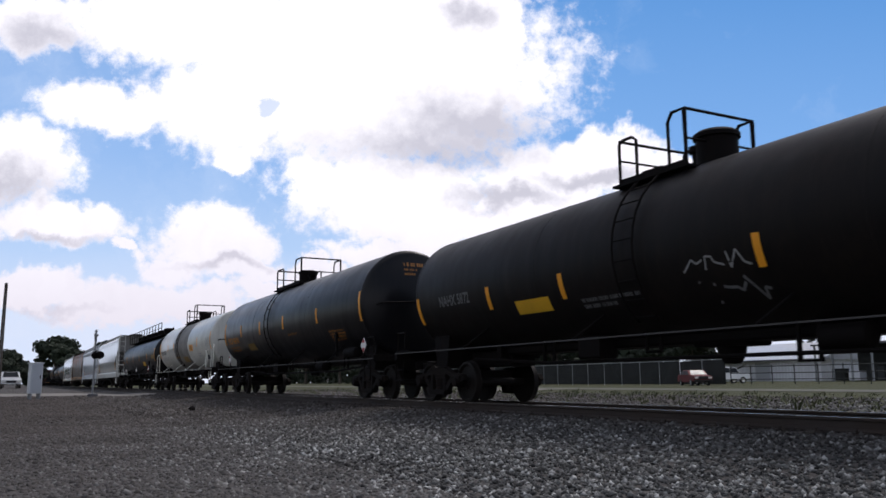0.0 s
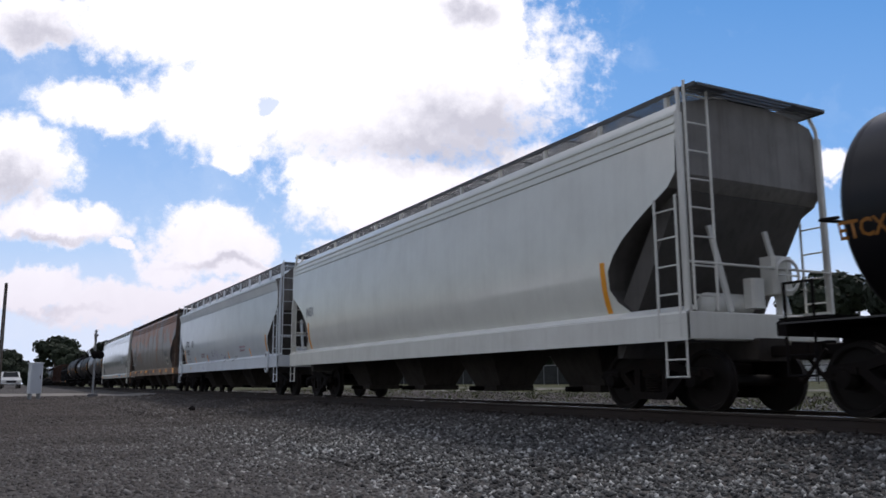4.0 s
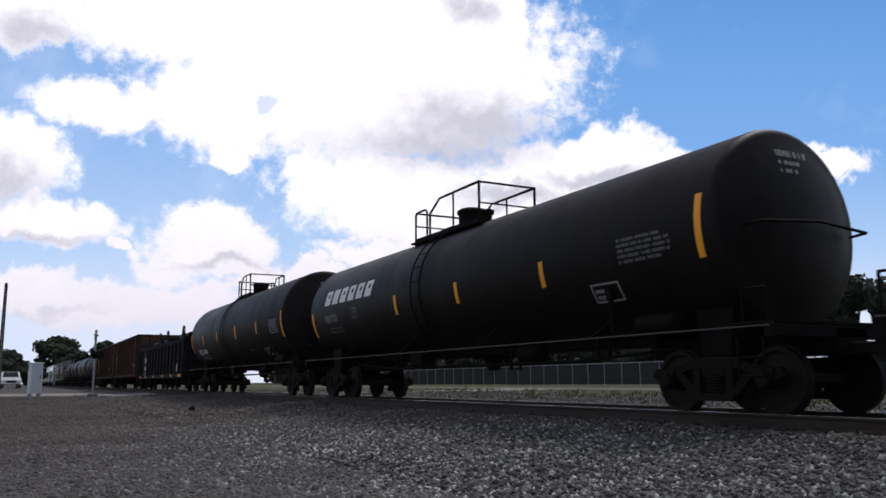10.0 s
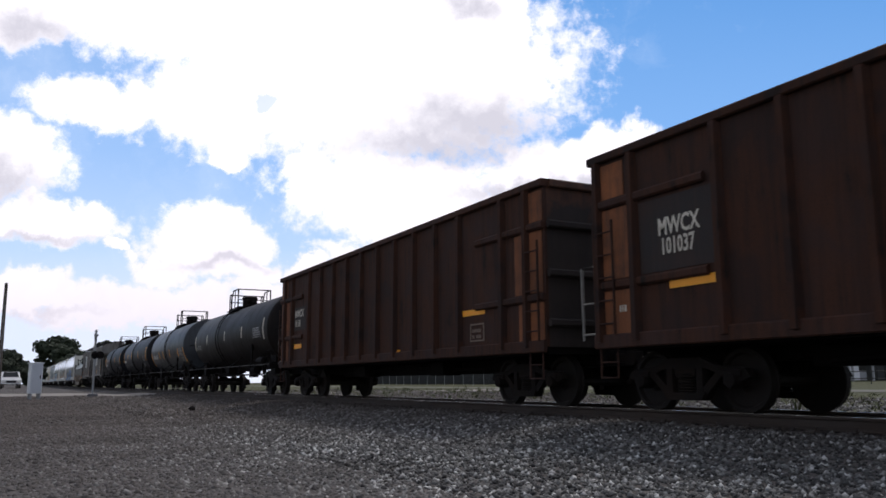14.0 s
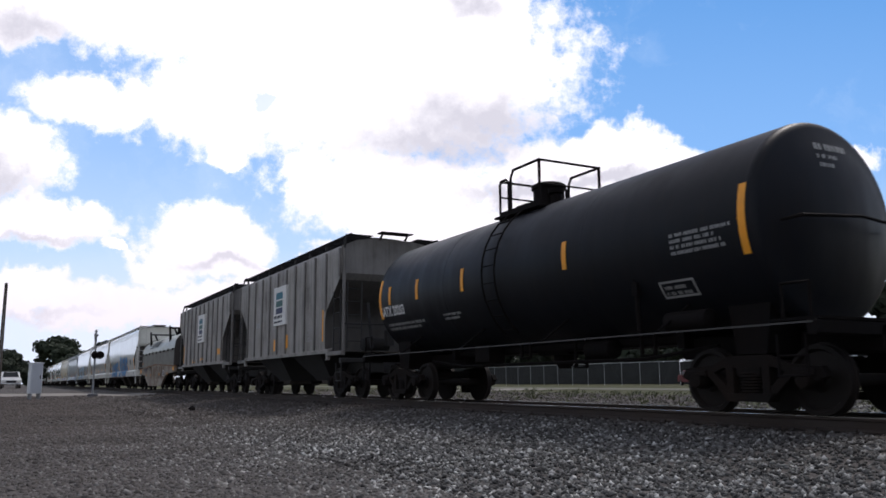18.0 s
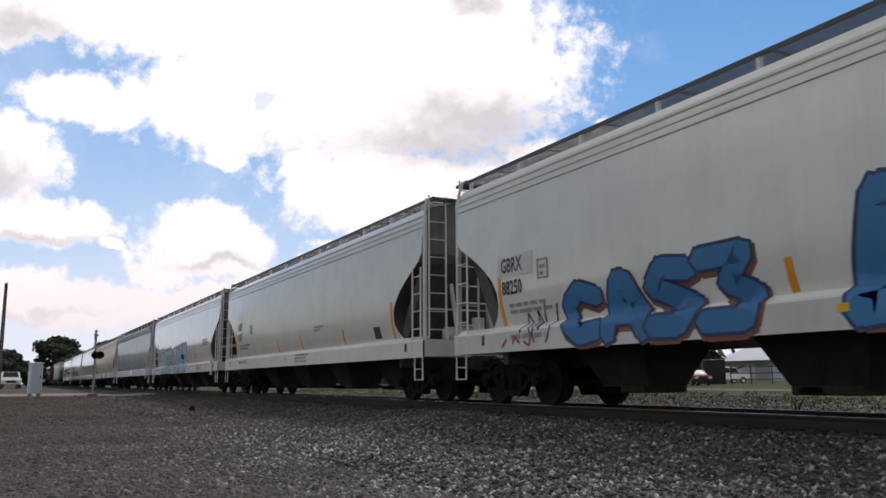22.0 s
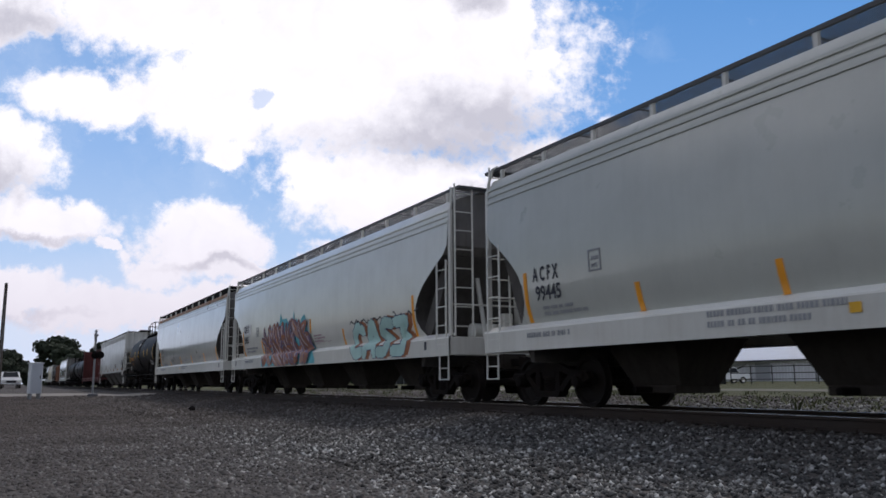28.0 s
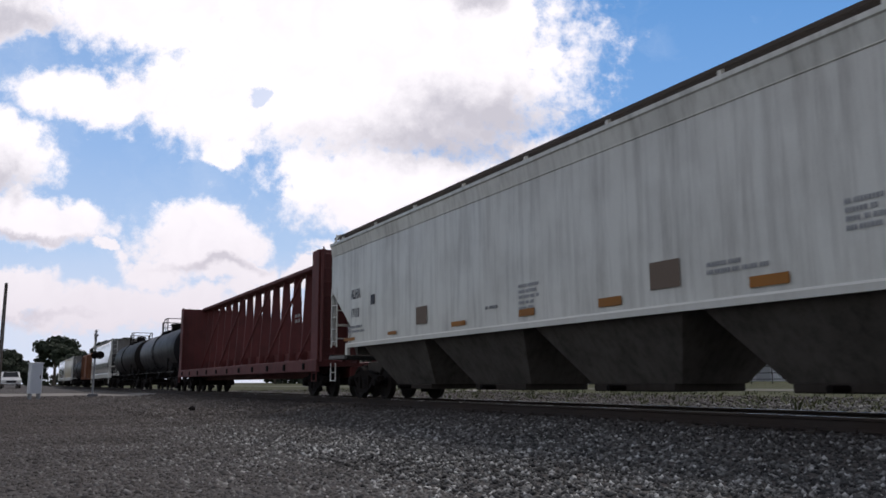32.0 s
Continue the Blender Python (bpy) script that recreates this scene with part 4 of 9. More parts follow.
def gondola(label, L, paint, top, floor_z, ribs, kind="high", end_paint=None):
    car = thing("gondola_car", label, "gondola car", "freight cars of the train")
    CARS.append((car, L))
    running_gear(car, L)
    e = L / 2 - 0.7
    t = 0.06
    for sy in (-1, 1):
        y = sy * 1.5
        part("side_wall", Shape().box(-e, e, min(y, y - sy * t), max(y, y - sy * t), floor_z, top), paint, car)
        part("top_chord", Shape().box(-e - 0.03, e + 0.03, y - 0.09, y + 0.09, top - 0.07, top + 0.07, 0.02), paint, car)
        part("bottom_chord", Shape().box(-e, e, min(y, y + sy * (0.13 if kind == "low" else 0.07)), max(y, y + sy * (0.13 if kind == "low" else 0.07)), floor_z - 0.1, floor_z + 0.12, 0.02), paint, car)
        rib = stored(("side_rib", round(top, 2), round(floor_z, 2), sy), lambda: Shape().add(
            [(-0.09, sy * 1.5, floor_z), (0.09, sy * 1.5, floor_z), (0.05, sy * 1.62, floor_z), (-0.05, sy * 1.62, floor_z), (-0.09, sy * 1.5, top - 0.06), (0.09, sy * 1.5, top - 0.06), (0.05, sy * 1.6, top - 0.06), (-0.05, sy * 1.6, top - 0.06)],
            [(0, 1, 5, 4), (1, 2, 6, 5), (2, 3, 7, 6), (3, 0, 4, 7), (4, 5, 6, 7), (0, 3, 2, 1)]), paint)
        if sy < 0:
            stops = sorted({max(-e + 0.1, min(e - 0.1, x)) for x in ribs})
            for xa, xb in zip(stops, stops[1:]):
                part("side_panel", Shape().box(xa + 0.09, xb - 0.09, -1.507, -1.5, floor_z + 0.12, top - 0.07), paint, car)
        for x in ribs:
            part("side_rib", rib, paint, car, at=pose(max(-e + 0.1, min(e - 0.1, x)), 0, 0))
    for sx in (-1, 1):
        ep = end_paint or paint
        part("end_wall", Shape().box(min(sx * e, sx * (e - t)), max(sx * e, sx * (e - t)), -1.44, 1.44, floor_z, top), ep, car)
        for k in range(3):
            z = floor_z + (top - floor_z) * (0.12 + 0.3 * k)
            part("end_rib", Shape().box(min(sx * e, sx * (e + 0.1)), max(sx * e, sx * (e + 0.1)), -1.46, 1.46, z, z + 0.14, 0.03), ep, car)
        part("end_chord", Shape().box(sx * e - 0.08, sx * e + 0.08, -1.41, 1.41, top - 0.08, top + 0.068, 0.02), ep, car)
        part("draft_sill", Shape().box(min(sx * (e + 0.1), sx * (e - 3.2)), max(sx * (e + 0.1), sx * (e - 3.2)), -0.3, 0.3, 0.72, floor_z, 0.03), dull_black, car)
        ladder(car, min(sx * (e - 0.1), sx * (e - 0.55)), max(sx * (e - 0.1), sx * (e - 0.55)), -1.6, floor_z + 0.1, floor_z + (1.9 if kind == "high" else 1.2), paint, 5)
        stirrup(car, sx * (L / 2 - 1.0), paint, -1.52)
        part("brake_rigging", Shape().box(sx * 2.4 - 0.35, sx * 2.4 + 0.35, -0.8, -0.3, floor_z - 0.45, floor_z - 0.1, 0.05).rod((sx * 0.8, -0.5, floor_z - 0.25), (sx * 4.2, -0.5, floor_z - 0.35), 0.03, 6), dull_black, car)
    part("floor", Shape().box(-e + t + 0.01, e - t - 0.01, -1.42, 1.42, floor_z - 0.12, floor_z + 0.05), dull_black, car)
    part("center_sill", Shape().box(-e + 3, e - 3, -0.3, 0.3, floor_z - 0.42, floor_z - 0.13, 0.03), dull_black, car)
    return car


def coil_car(label, L):
    car = thing("coil_car", label, "coil car", "freight cars of the train")
    CARS.append((car, L))
    running_gear(car, L)
    e = L / 2 - 0.75
    h = e - 0.7
    # side girders, deep in the middle
    for sy in (-1, 1):
        y = sy * 1.5
        part("side_girder", Shape().slab([(-e, 1.12), (-e, 1.42), (-3.0, 1.56), (0, 1.64), (3.0, 1.56), (e, 1.42), (e, 1.12), (4.5, 1.06), (2.6, 0.3), (-2.6, 0.3), (-4.5, 1.06)], min(y, y - sy * 0.08), max(y, y - sy * 0.08)), coil_sill, car, "weathered gray girder with rust streaks")
        ya, yb = sorted((y - sy * 0.03, y + sy * 0.05))
        part("girder_lip", Shape().slab([(-e, 1.4), (-e, 1.46), (-3.0, 1.6), (0, 1.68), (3.0, 1.6), (e, 1.46), (e, 1.4), (3.0, 1.54), (0, 1.62), (-3.0, 1.54)], ya, yb), rust_orange, car, "rust-streaked top edge of the girder")
        part("girder_lip", Shape().slab([(-e, 1.1), (-e, 1.15), (-4.52, 1.1), (-2.6, 0.36), (2.6, 0.36), (4.52, 1.1), (e, 1.15), (e, 1.1), (4.48, 1.02), (2.58, 0.29), (-2.58, 0.29), (-4.48, 1.02)], ya, yb), coil_sill, car)
        for i in range(9):
            x = -3.2 + 0.8 * i
            part("girder_rib", Shape().box(x - 0.03, x + 0.03, min(y, y + sy * 0.04), max(y, y + sy * 0.04), 0.75, 1.5), coil_sill, car)
    part("deck", Shape().box(-e, e, -1.38, 1.38, 1.0, 1.12), dull_black, car)
    lower = [(-1.4, 1.3), (-1.45, 1.6), (-1.46, 2.44), (1.46, 2.44), (1.45, 1.6), (1.4, 1.3)]
    part("cover_skirt", Shape().section(lower, -h, h), coil_gray, car, "dull gray lower half of the coil cover")
    arc = [(-1.46 * math.cos(a), 2.445 + 1.14 * math.sin(a) ** 0.85) for a in [math.pi * i / 20 for i in range(21)]]
    part("cover_hood", Shape().section(arc, -h, h), coil_silver, car, "silver rounded hood of the coil cover")
    for sy in (-1, 1):
        part("cover_seam", Shape().box(-h, h, sy * 1.47 - 0.03, sy * 1.47 + 0.03, 2.4, 2.47, 0.01), coil_gray, car)
    for sx in (-1, 1):
        arc2 = [(-1.49 * math.cos(a), 1.42 + 1.04 * min(1, math.sin(a) * 5) + 1.17 * math.sin(a) ** 0.85) for a in [math.pi * i / 20 for i in range(21)]]
        part("cover_end", Shape().section(arc2, sx * h - 0.05, sx * h + 0.05), cover_grimy, car, "brown-gray grimy end of the coil cover")
        x = sx * 3.8
        bar = Shape().box(x - 0.035, x + 0.035, -1.36, 1.36, 3.74, 3.83, 0.01)
        for sy in (-1, 1):
            bar.add([(x - 0.05, sy * 1.34, 2.9), (x + 0.05, sy * 1.34, 2.9), (x + 0.05, sy * 1.2, 2.95), (x - 0.05, sy * 1.2, 2.95), (x - 0.05, sy * 1.4, 3.95), (x + 0.05, sy * 1.4, 3.95), (x + 0.05, sy * 1.3, 3.95), (x - 0.05, sy * 1.3, 3.95)],
                    [(0, 1, 5, 4), (1, 2, 6, 5), (2, 3, 7, 6), (3, 0, 4, 7), (4, 5, 6, 7), (0, 3, 2, 1)])
            bar.rod((x, sy * 1.05, 3.75), (x, sy * 0.85, 3.3), 0.06, 6)
        part("lifting_bracket", bar, dull_black, car, "dark steel lifting frame across the hood")
        part("end_platform", Shape().box(min(sx * e, sx * (h + 0.1)), max(sx * e, sx * (h + 0.1)), -1.45, 1.45, 1.42, 1.5), dull_black, car)
        part("draft_sill", Shape().box(min(sx * (e + 0.1), sx * (e - 3)), max(sx * (e + 0.1), sx * (e - 3)), -0.3, 0.3, 0.72, 1.2, 0.03), dull_black, car)
        stirrup(car, sx * (L / 2 - 1.0), coil_sill, -1.5)
        patch_on("reflector_plate", sx * 6.55 - 0.22, sx * 6.55 + 0.22, 1.2, 1.4, car, orange_mark, y=-1.51, label="orange plate at the corner")
    rail_pipe(car, "hood_grab", [(-0.5, -0.1, 3.5), (-0.5, -0.1, 3.85), (-0.4, -0.1, 3.98), (-0.2, -0.1, 3.98), (-0.1, -0.1, 3.85), (-0.1, -0.1, 3.5)], 0.04, dull_black)
    rail_pipe(car, "hood_grab", [(0.1, -0.1, 3.5), (0.1, -0.1, 3.85), (0.2, -0.1, 3.98), (0.4, -0.1, 3.98), (0.5, -0.1, 3.85), (0.5, -0.1, 3.5)], 0.04, dull_black)
    part("hood_rail", Shape().box(-h + 0.8, h - 0.8, -0.06, 0.06, 3.56, 3.66, 0.02), coil_gray, car)
    return car


def centerbeam(label, L):
    car = thing("centerbeam_flatcar", label, "flatcar", "freight cars of the train")
    CARS.append((car, L))
    running_gear(car, L)
    e = L / 2 - 0.75
    top = 4.66
    part("deck", Shape().add([(-e, -1.4, 1.15), (e, -1.4, 1.15), (e, 0, 1.05), (-e, 0, 1.05), (-e, 1.4, 1.15), (e, 1.4, 1.15), (-e, -1.4, 0.95), (e, -1.4, 0.95), (e, 1.4, 0.95), (-e, 1.4, 0.95)],
                             [(0, 1, 2, 3), (3, 2, 5, 4), (6, 9, 8, 7), (0, 6, 7, 1), (4, 5, 8, 9), (0, 3, 4, 9, 6), (1, 7, 8, 5, 2)]), beam_red, car)
    for sy in (-1, 1):
        part("side_sill", Shape().box(-e, e, sy * 1.42 - 0.05, sy * 1.42 + 0.05, 0.78, 1.17, 0.02), beam_red, car)
        for i in range(11):
            x = -e + 1.2 + (2 * e - 2.4) * i / 10
            part("winch", Shape().box(x - 0.1, x + 0.1, sy * 1.48 - 0.03, sy * 1.48 + 0.05, 0.86, 1.06, 0.02), dull_black, car)
    for sx in (-1, 1):
        part("bulkhead", Shape().box(min(sx * e, sx * (e - 0.12)), max(sx * e, sx * (e - 0.12)), -1.4, 1.4, 1.15, top - 0.06), beam_red, car)
        for k in range(4):
            y = -1.32 + 0.88 * k
            part("bulkhead_post", Shape().box(min(sx * e, sx * (e + 0.14)), max(sx * e, sx * (e + 0.14)), y - 0.06, y + 0.06, 1.1, top - 0.06, 0.02), beam_red, car)
        part("bulkhead_flange", Shape().box(sx * (e - 0.3) - 0.32, sx * (e - 0.3) + 0.3, -1.44, -1.38, 1.17, top - 0.06), beam_red, car)
        part("bulkhead_flange", Shape().box(sx * (e - 0.3) - 0.32, sx * (e - 0.3) + 0.3, 1.38, 1.44, 1.17, top - 0.06), beam_red, car)
        ladder(car, -1.35, -0.95, sx * (e + 0.17), 1.1, top, beam_red, 8, end=True)
        stirrup(car, sx * (L / 2 - 1.0), beam_red, -1.45)
    part("top_chord", Shape().box(-e + 0.12, e - 0.12, -0.32, 0.32, top - 0.15, top, 0.03), beam_red, car)
    n = 15
    for i in range(n + 1):
        x = -e + 0.9 + (2 * e - 1.8) * i / n
        part("beam_post", Shape().add([(x - 0.05, -0.3, 1.1), (x + 0.05, -0.3, 1.1), (x + 0.05, 0.3, 1.1), (x - 0.05, 0.3, 1.1), (x - 0.05, -0.12, top - 0.16), (x + 0.05, -0.12, top - 0.16), (x + 0.05, 0.12, top - 0.16), (x - 0.05, 0.12, top - 0.16)],
                                      [(0, 1, 5, 4), (1, 2, 6, 5), (2, 3, 7, 6), (3, 0, 4, 7), (4, 5, 6, 7), (0, 3, 2, 1)]), beam_red, car)
    for i in range(0, n, 3):
        x = -e + 0.9 + (2 * e - 1.8) * i / n
        w = (2 * e - 1.8) / n
        part("beam_diagonal", Shape().rod((x + 0.1, -0.4, 1.3), (x + w * 3 - 0.1, -0.25, top - 0.3), 0.05, 6), beam_red, car)
    part("lower_web", Shape().box(-e + 0.2, e - 0.2, -0.05, 0.05, 1.05, 1.6), beam_red, car)
    part("center_sill", Shape().box(-e, e, -0.35, 0.35, 0.6, 0.94, 0.03), beam_red, car)
    return car


def boxcar(label, L, paint):
    car = thing("boxcar", label, "boxcar", "freight cars of the train")
    CARS.append((car, L))
    running_gear(car, L)
    e = L / 2 - 0.75
    part("body", Shape().section([(-1.5, 1.0), (-1.5, 3.95), (-1.3, 4.1), (0, 4.25), (1.3, 4.1), (1.5, 3.95), (1.5, 1.0)], -e, e), paint, car)
    for i in range(14):
        x = -e + 0.3 + (2 * e - 0.6) * i / 13
        if abs(x) > 1.6:
            part("side_post", Shape().box(x - 0.06, x + 0.06, -1.56, -1.5, 1.1, 3.9, 0.015), paint, car)
    part("sliding_door", Shape().box(-1.5, 1.5, -1.6, -1.5, 1.1, 3.9, 0.02), paint, car)
    part("center_sill", Shape().box(-e, e, -0.35, 0.35, 0.6, 0.99, 0.03), dull_black, car)
    return car


STROKES = [      # bones of invented, unreadable letter shapes
    [[(0.15, 0), (0.25, 0.5), (0.05, 1.0)], [(0.2, 0.92), (0.75, 0.8), (0.7, 0.5), (0.3, 0.42)], [(0.4, 0.45), (0.95, 0.0)]],
    [[(0.95, 0.95), (0.4, 0.85), (0.2, 0.58), (0.75, 0.42), (0.8, 0.12), (0.0, 0.02)]],
    [[(0.45, 0.0), (0.55, 0.8)], [(0.0, 0.98), (0.5, 0.76), (1.0, 1.1)]],
    [[(0.2, 0.0), (0.12, 0.9), (0.95, 0.95)], [(0.15, 0.5), (0.75, 0.55)], [(0.2, 0.06), (0.95, -0.05)]],
    [[(0.0, 0.0), (0.45, 0.95), (0.95, 0.05)], [(0.22, 0.36), (0.8, 0.3)]],
    [[(0.0, 1.05), (0.2, 0.15), (0.8, 0.08), (0.95, 1.0)]],
    [[(0.1, 0.0), (0.2, 1.05)], [(0.95, 1.1), (0.25, 0.5), (1.0, -0.05)]],
    [[(0.1, 0.0), (0.1, 0.7), (0.45, 1.0), (0.8, 0.72), (0.85, 0.0)], [(0.45, 0.55), (0.5, 0.1)]],
]


def bar_along(s, a, b, w, y, tip_a=0.0, tip_b=0.0):
    """A flat stroke of paint from a to b, w wide each side, its ends drawn out to points by tip_a and tip_b."""
    d = Vector((b[0] - a[0], b[1] - a[1])).normalized()
    n = Vector((-d.y, d.x)) * w
    pts = [(a[0] + n.x, a[1] + n.y), (a[0] - d.x * tip_a, a[1] - d.y * tip_a), (a[0] - n.x, a[1] - n.y), (b[0] - n.x, b[1] - n.y), (b[0] + d.x * tip_b, b[1] + d.y * tip_b), (b[0] + n.x, b[1] + n.y)]
    s.add([(x, y, z) for x, z in pts], [(0, 1, 2), (0, 2, 3, 5), (3, 4, 5)])


def graffiti(car, x0, x1, z0, z1, count, colors, edge, seed, style="wild", y=-1.592, fill=True):
    """Sprayed lettering that nobody can read: swollen or spiked strokes, each letter with its outline, one lapping over the next."""
    rnd = random.Random(seed)
    step, height = (x1 - x0) / count, z1 - z0
    last = -1
    for i in range(count):
        k = rnd.randrange(len(STROKES))
        k = (k + 1) % len(STROKES) if k == last else k
        last = k
        lean, grow = rnd.uniform(-0.15, 0.5), rnd.uniform(0.72, 1.0)
        flip, tip = rnd.random() < 0.6, rnd.random() < 0.5
        bend = [rnd.uniform(-0.16, 0.16) for _ in range(8)]
        w = min(step, height) * (0.2 if style == "bubble" else 0.155) * (1.0 if fill else 0.45)
        rim = max(0.022, min(0.05, height * 0.035))
        body, outline = Shape(), Shape()
        depth = 0.0004 * i

        def at(p):
            px, pz = p
            px, pz = (1 - px if flip else px), (1 - pz if tip else pz)
            px, pz = px + bend[int(pz * 7.9) % 8], pz + bend[int(px * 5.9) % 8] * 0.8
            return (x0 + step * (i - 0.12 + 1.24 * px + lean * 0.4 * (pz - 0.5)) + w * 0.1, z0 + w + (height - 2 * w) * grow * pz + 0.05 * height * math.sin(3.1 * px + i))
        step_y = 0
        for bones in STROKES[k]:
            pts = [at(p) for p in bones]
            if style == "bubble":
                fine = []
                for q in range(len(pts) - 1):
                    (xa, za), (xb, zb) = pts[q], pts[q + 1]
                    fine += [(xa + (xb - xa) * u / 3, za + (zb - za) * u / 3) for u in range(3)]
                fine.append(pts[-1])
                for q in range(1, len(fine) - 1):
                    fine[q] = tuple((fine[q - 1][j] + 2 * fine[q][j] + fine[q + 1][j]) / 4 for j in (0, 1))
                pts = fine
            for q in range(len(pts) - 1):
                step_y += 1
                first, end = q == 0, q == len(pts) - 2
                spike = w * rnd.uniform(0.5, 1.5) if style == "wild" else w * 0.45
                wq = w * (rnd.uniform(0.85, 1.2) if style == "wild" else 1.0)
                tips = (spike if first else wq * 0.8, spike if end else wq * 0.8)
                bar_along(outline, pts[q], pts[q + 1], wq + rim, y - 0.002 - depth - 0.00002 * step_y, tips[0] + rim * 1.5, tips[1] + rim * 1.5)
                bar_along(body, pts[q], pts[q + 1], wq, y - 0.0045 - depth - 0.00002 * step_y, *tips)
        part("graffiti_outline", outline, edge, car, "sprayed graffiti outline")["kind"] = "stuff"
        if fill:
            part("graffiti_fill", body, colors[i % len(colors)], car, "sprayed graffiti fill")["kind"] = "stuff"
            # shines and folds along the strokes
            shine = Shape()
            for bones in STROKES[k]:
                pts = [at(p) for p in bones]
                q = rnd.randrange(len(pts) - 1)
                (xa, za), (xb, zb) = pts[q], pts[q + 1]
                o = w * rnd.uniform(-0.5, 0.5)
                bar_along(shine, (xa * 0.75 + xb * 0.25 + o, za * 0.75 + zb * 0.25), (xa * 0.35 + xb * 0.65 + o, za * 0.35 + zb * 0.65), w * 0.16, y - 0.0065 - depth, w * 0.2, w * 0.2)
            part("graffiti_stroke", shine, colors[(i + 1) % len(colors)] if len(set(colors)) > 1 else edge, car)["kind"] = "stuff"
        else:
            part("graffiti_fill", body, colors[i % len(colors)], car, "pale inside of an outlined tag")["kind"] = "stuff"


BONES = {
    "C": [[(0.95, 0.82), (0.45, 1.0), (0.05, 0.72), (0.05, 0.28), (0.4, 0.02), (0.98, 0.12)]],
    "A": [[(0.0, 0.0), (0.2, 0.55), (0.42, 1.0), (0.62, 0.98), (0.8, 0.5), (1.0, 0.0)], [(0.2, 0.36), (0.8, 0.36)]],
    "S": [[(0.98, 0.92), (0.35, 1.0), (0.06, 0.72), (0.5, 0.54), (0.94, 0.34), (0.62, 0.04), (0.0, 0.06)]],
    "3": [[(0.05, 0.95), (0.95, 0.96), (0.5, 0.58), (0.98, 0.38), (0.8, 0.05), (0.0, 0.06)]],
    "R": [[(0.14, 0.0), (0.12, 0.55), (0.1, 1.0), (0.72, 0.98), (0.86, 0.72), (0.6, 0.5), (0.16, 0.48)], [(0.5, 0.48), (0.98, 0.0)]],
    "E": [[(0.95, 0.95), (0.4, 1.0), (0.1, 0.78), (0.08, 0.22), (0.4, 0.0), (0.98, 0.08)], [(0.1, 0.52), (0.8, 0.54)]],
    "T": [[(0.0, 0.9), (0.5, 0.96), (1.0, 1.0)], [(0.52, 0.95), (0.48, 0.45), (0.5, 0.0)]],
    "V": [[(0.0, 1.0), (0.25, 0.45), (0.5, 0.0), (0.75, 0.5), (1.0, 1.05)]],
    "U": [[(0.04, 1.0), (0.06, 0.4), (0.35, 0.02), (0.75, 0.05), (0.92, 0.4), (0.95, 1.0)]],
    "L": [[(0.1, 1.0), (0.08, 0.3), (0.2, 0.03), (0.95, 0.06)]],
    "K": [[(0.1, 0.0), (0.1, 0.5), (0.14, 1.0)], [(0.95, 1.0), (0.25, 0.5), (0.98, 0.0)]],
    "B": [[(0.1, 0.0), (0.1, 0.5), (0.1, 1.0), (0.7, 0.95), (0.82, 0.74), (0.55, 0.54), (0.9, 0.34), (0.75, 0.04), (0.1, 0.0)]],
    "I": [[(0.5, 1.0), (0.48, 0.5), (0.5, 0.0)]],
    "G": [[(0.95, 0.84), (0.45, 1.0), (0.05, 0.72), (0.05, 0.28), (0.4, 0.02), (0.92, 0.1), (0.92, 0.45), (0.55, 0.45)]],
    "P": [[(0.12, 0.0), (0.1, 0.55), (0.1, 1.0), (0.75, 0.98), (0.88, 0.72), (0.62, 0.48), (0.14, 0.46)]],
    "O": [[(0.5, 1.0), (0.08, 0.74), (0.08, 0.26), (0.5, 0.0), (0.92, 0.26), (0.92, 0.74), (0.5, 1.0)]],
}


def blot(s, pts, r, y, sides):
    """A thick painted line: a bar along each bone, a round or cornered blot at each joint."""
    for k, (p, q) in enumerate(zip(pts, pts[1:])):
        d = Vector((q[0] - p[0], q[1] - p[1]))
        n = max(1, int(d.length / 0.2))
        d.normalize()
        for j in range(n):
            a = (p[0] + (q[0] - p[0]) * j / n, p[1] + (q[1] - p[1]) * j / n)
            b = (p[0] + (q[0] - p[0]) * (j + 1) / n, p[1] + (q[1] - p[1]) * (j + 1) / n)
            s.add([(a[0] - d.y * r, y, a[1] + d.x * r), (a[0] + d.y * r, y, a[1] - d.x * r), (b[0] + d.y * r, y, b[1] - d.x * r), (b[0] - d.y * r, y, b[1] + d.x * r)], [(0, 1, 2, 3)])
    for k, p in enumerate(pts):
        s.add([(p[0] + r * 1.04 * math.cos(2 * math.pi * (i + 0.5) / sides), y - 0.00004 * (k + 1), p[1] + r * 1.04 * math.sin(2 * math.pi * (i + 0.5) / sides)) for i in range(sides)], [tuple(range(sides))])


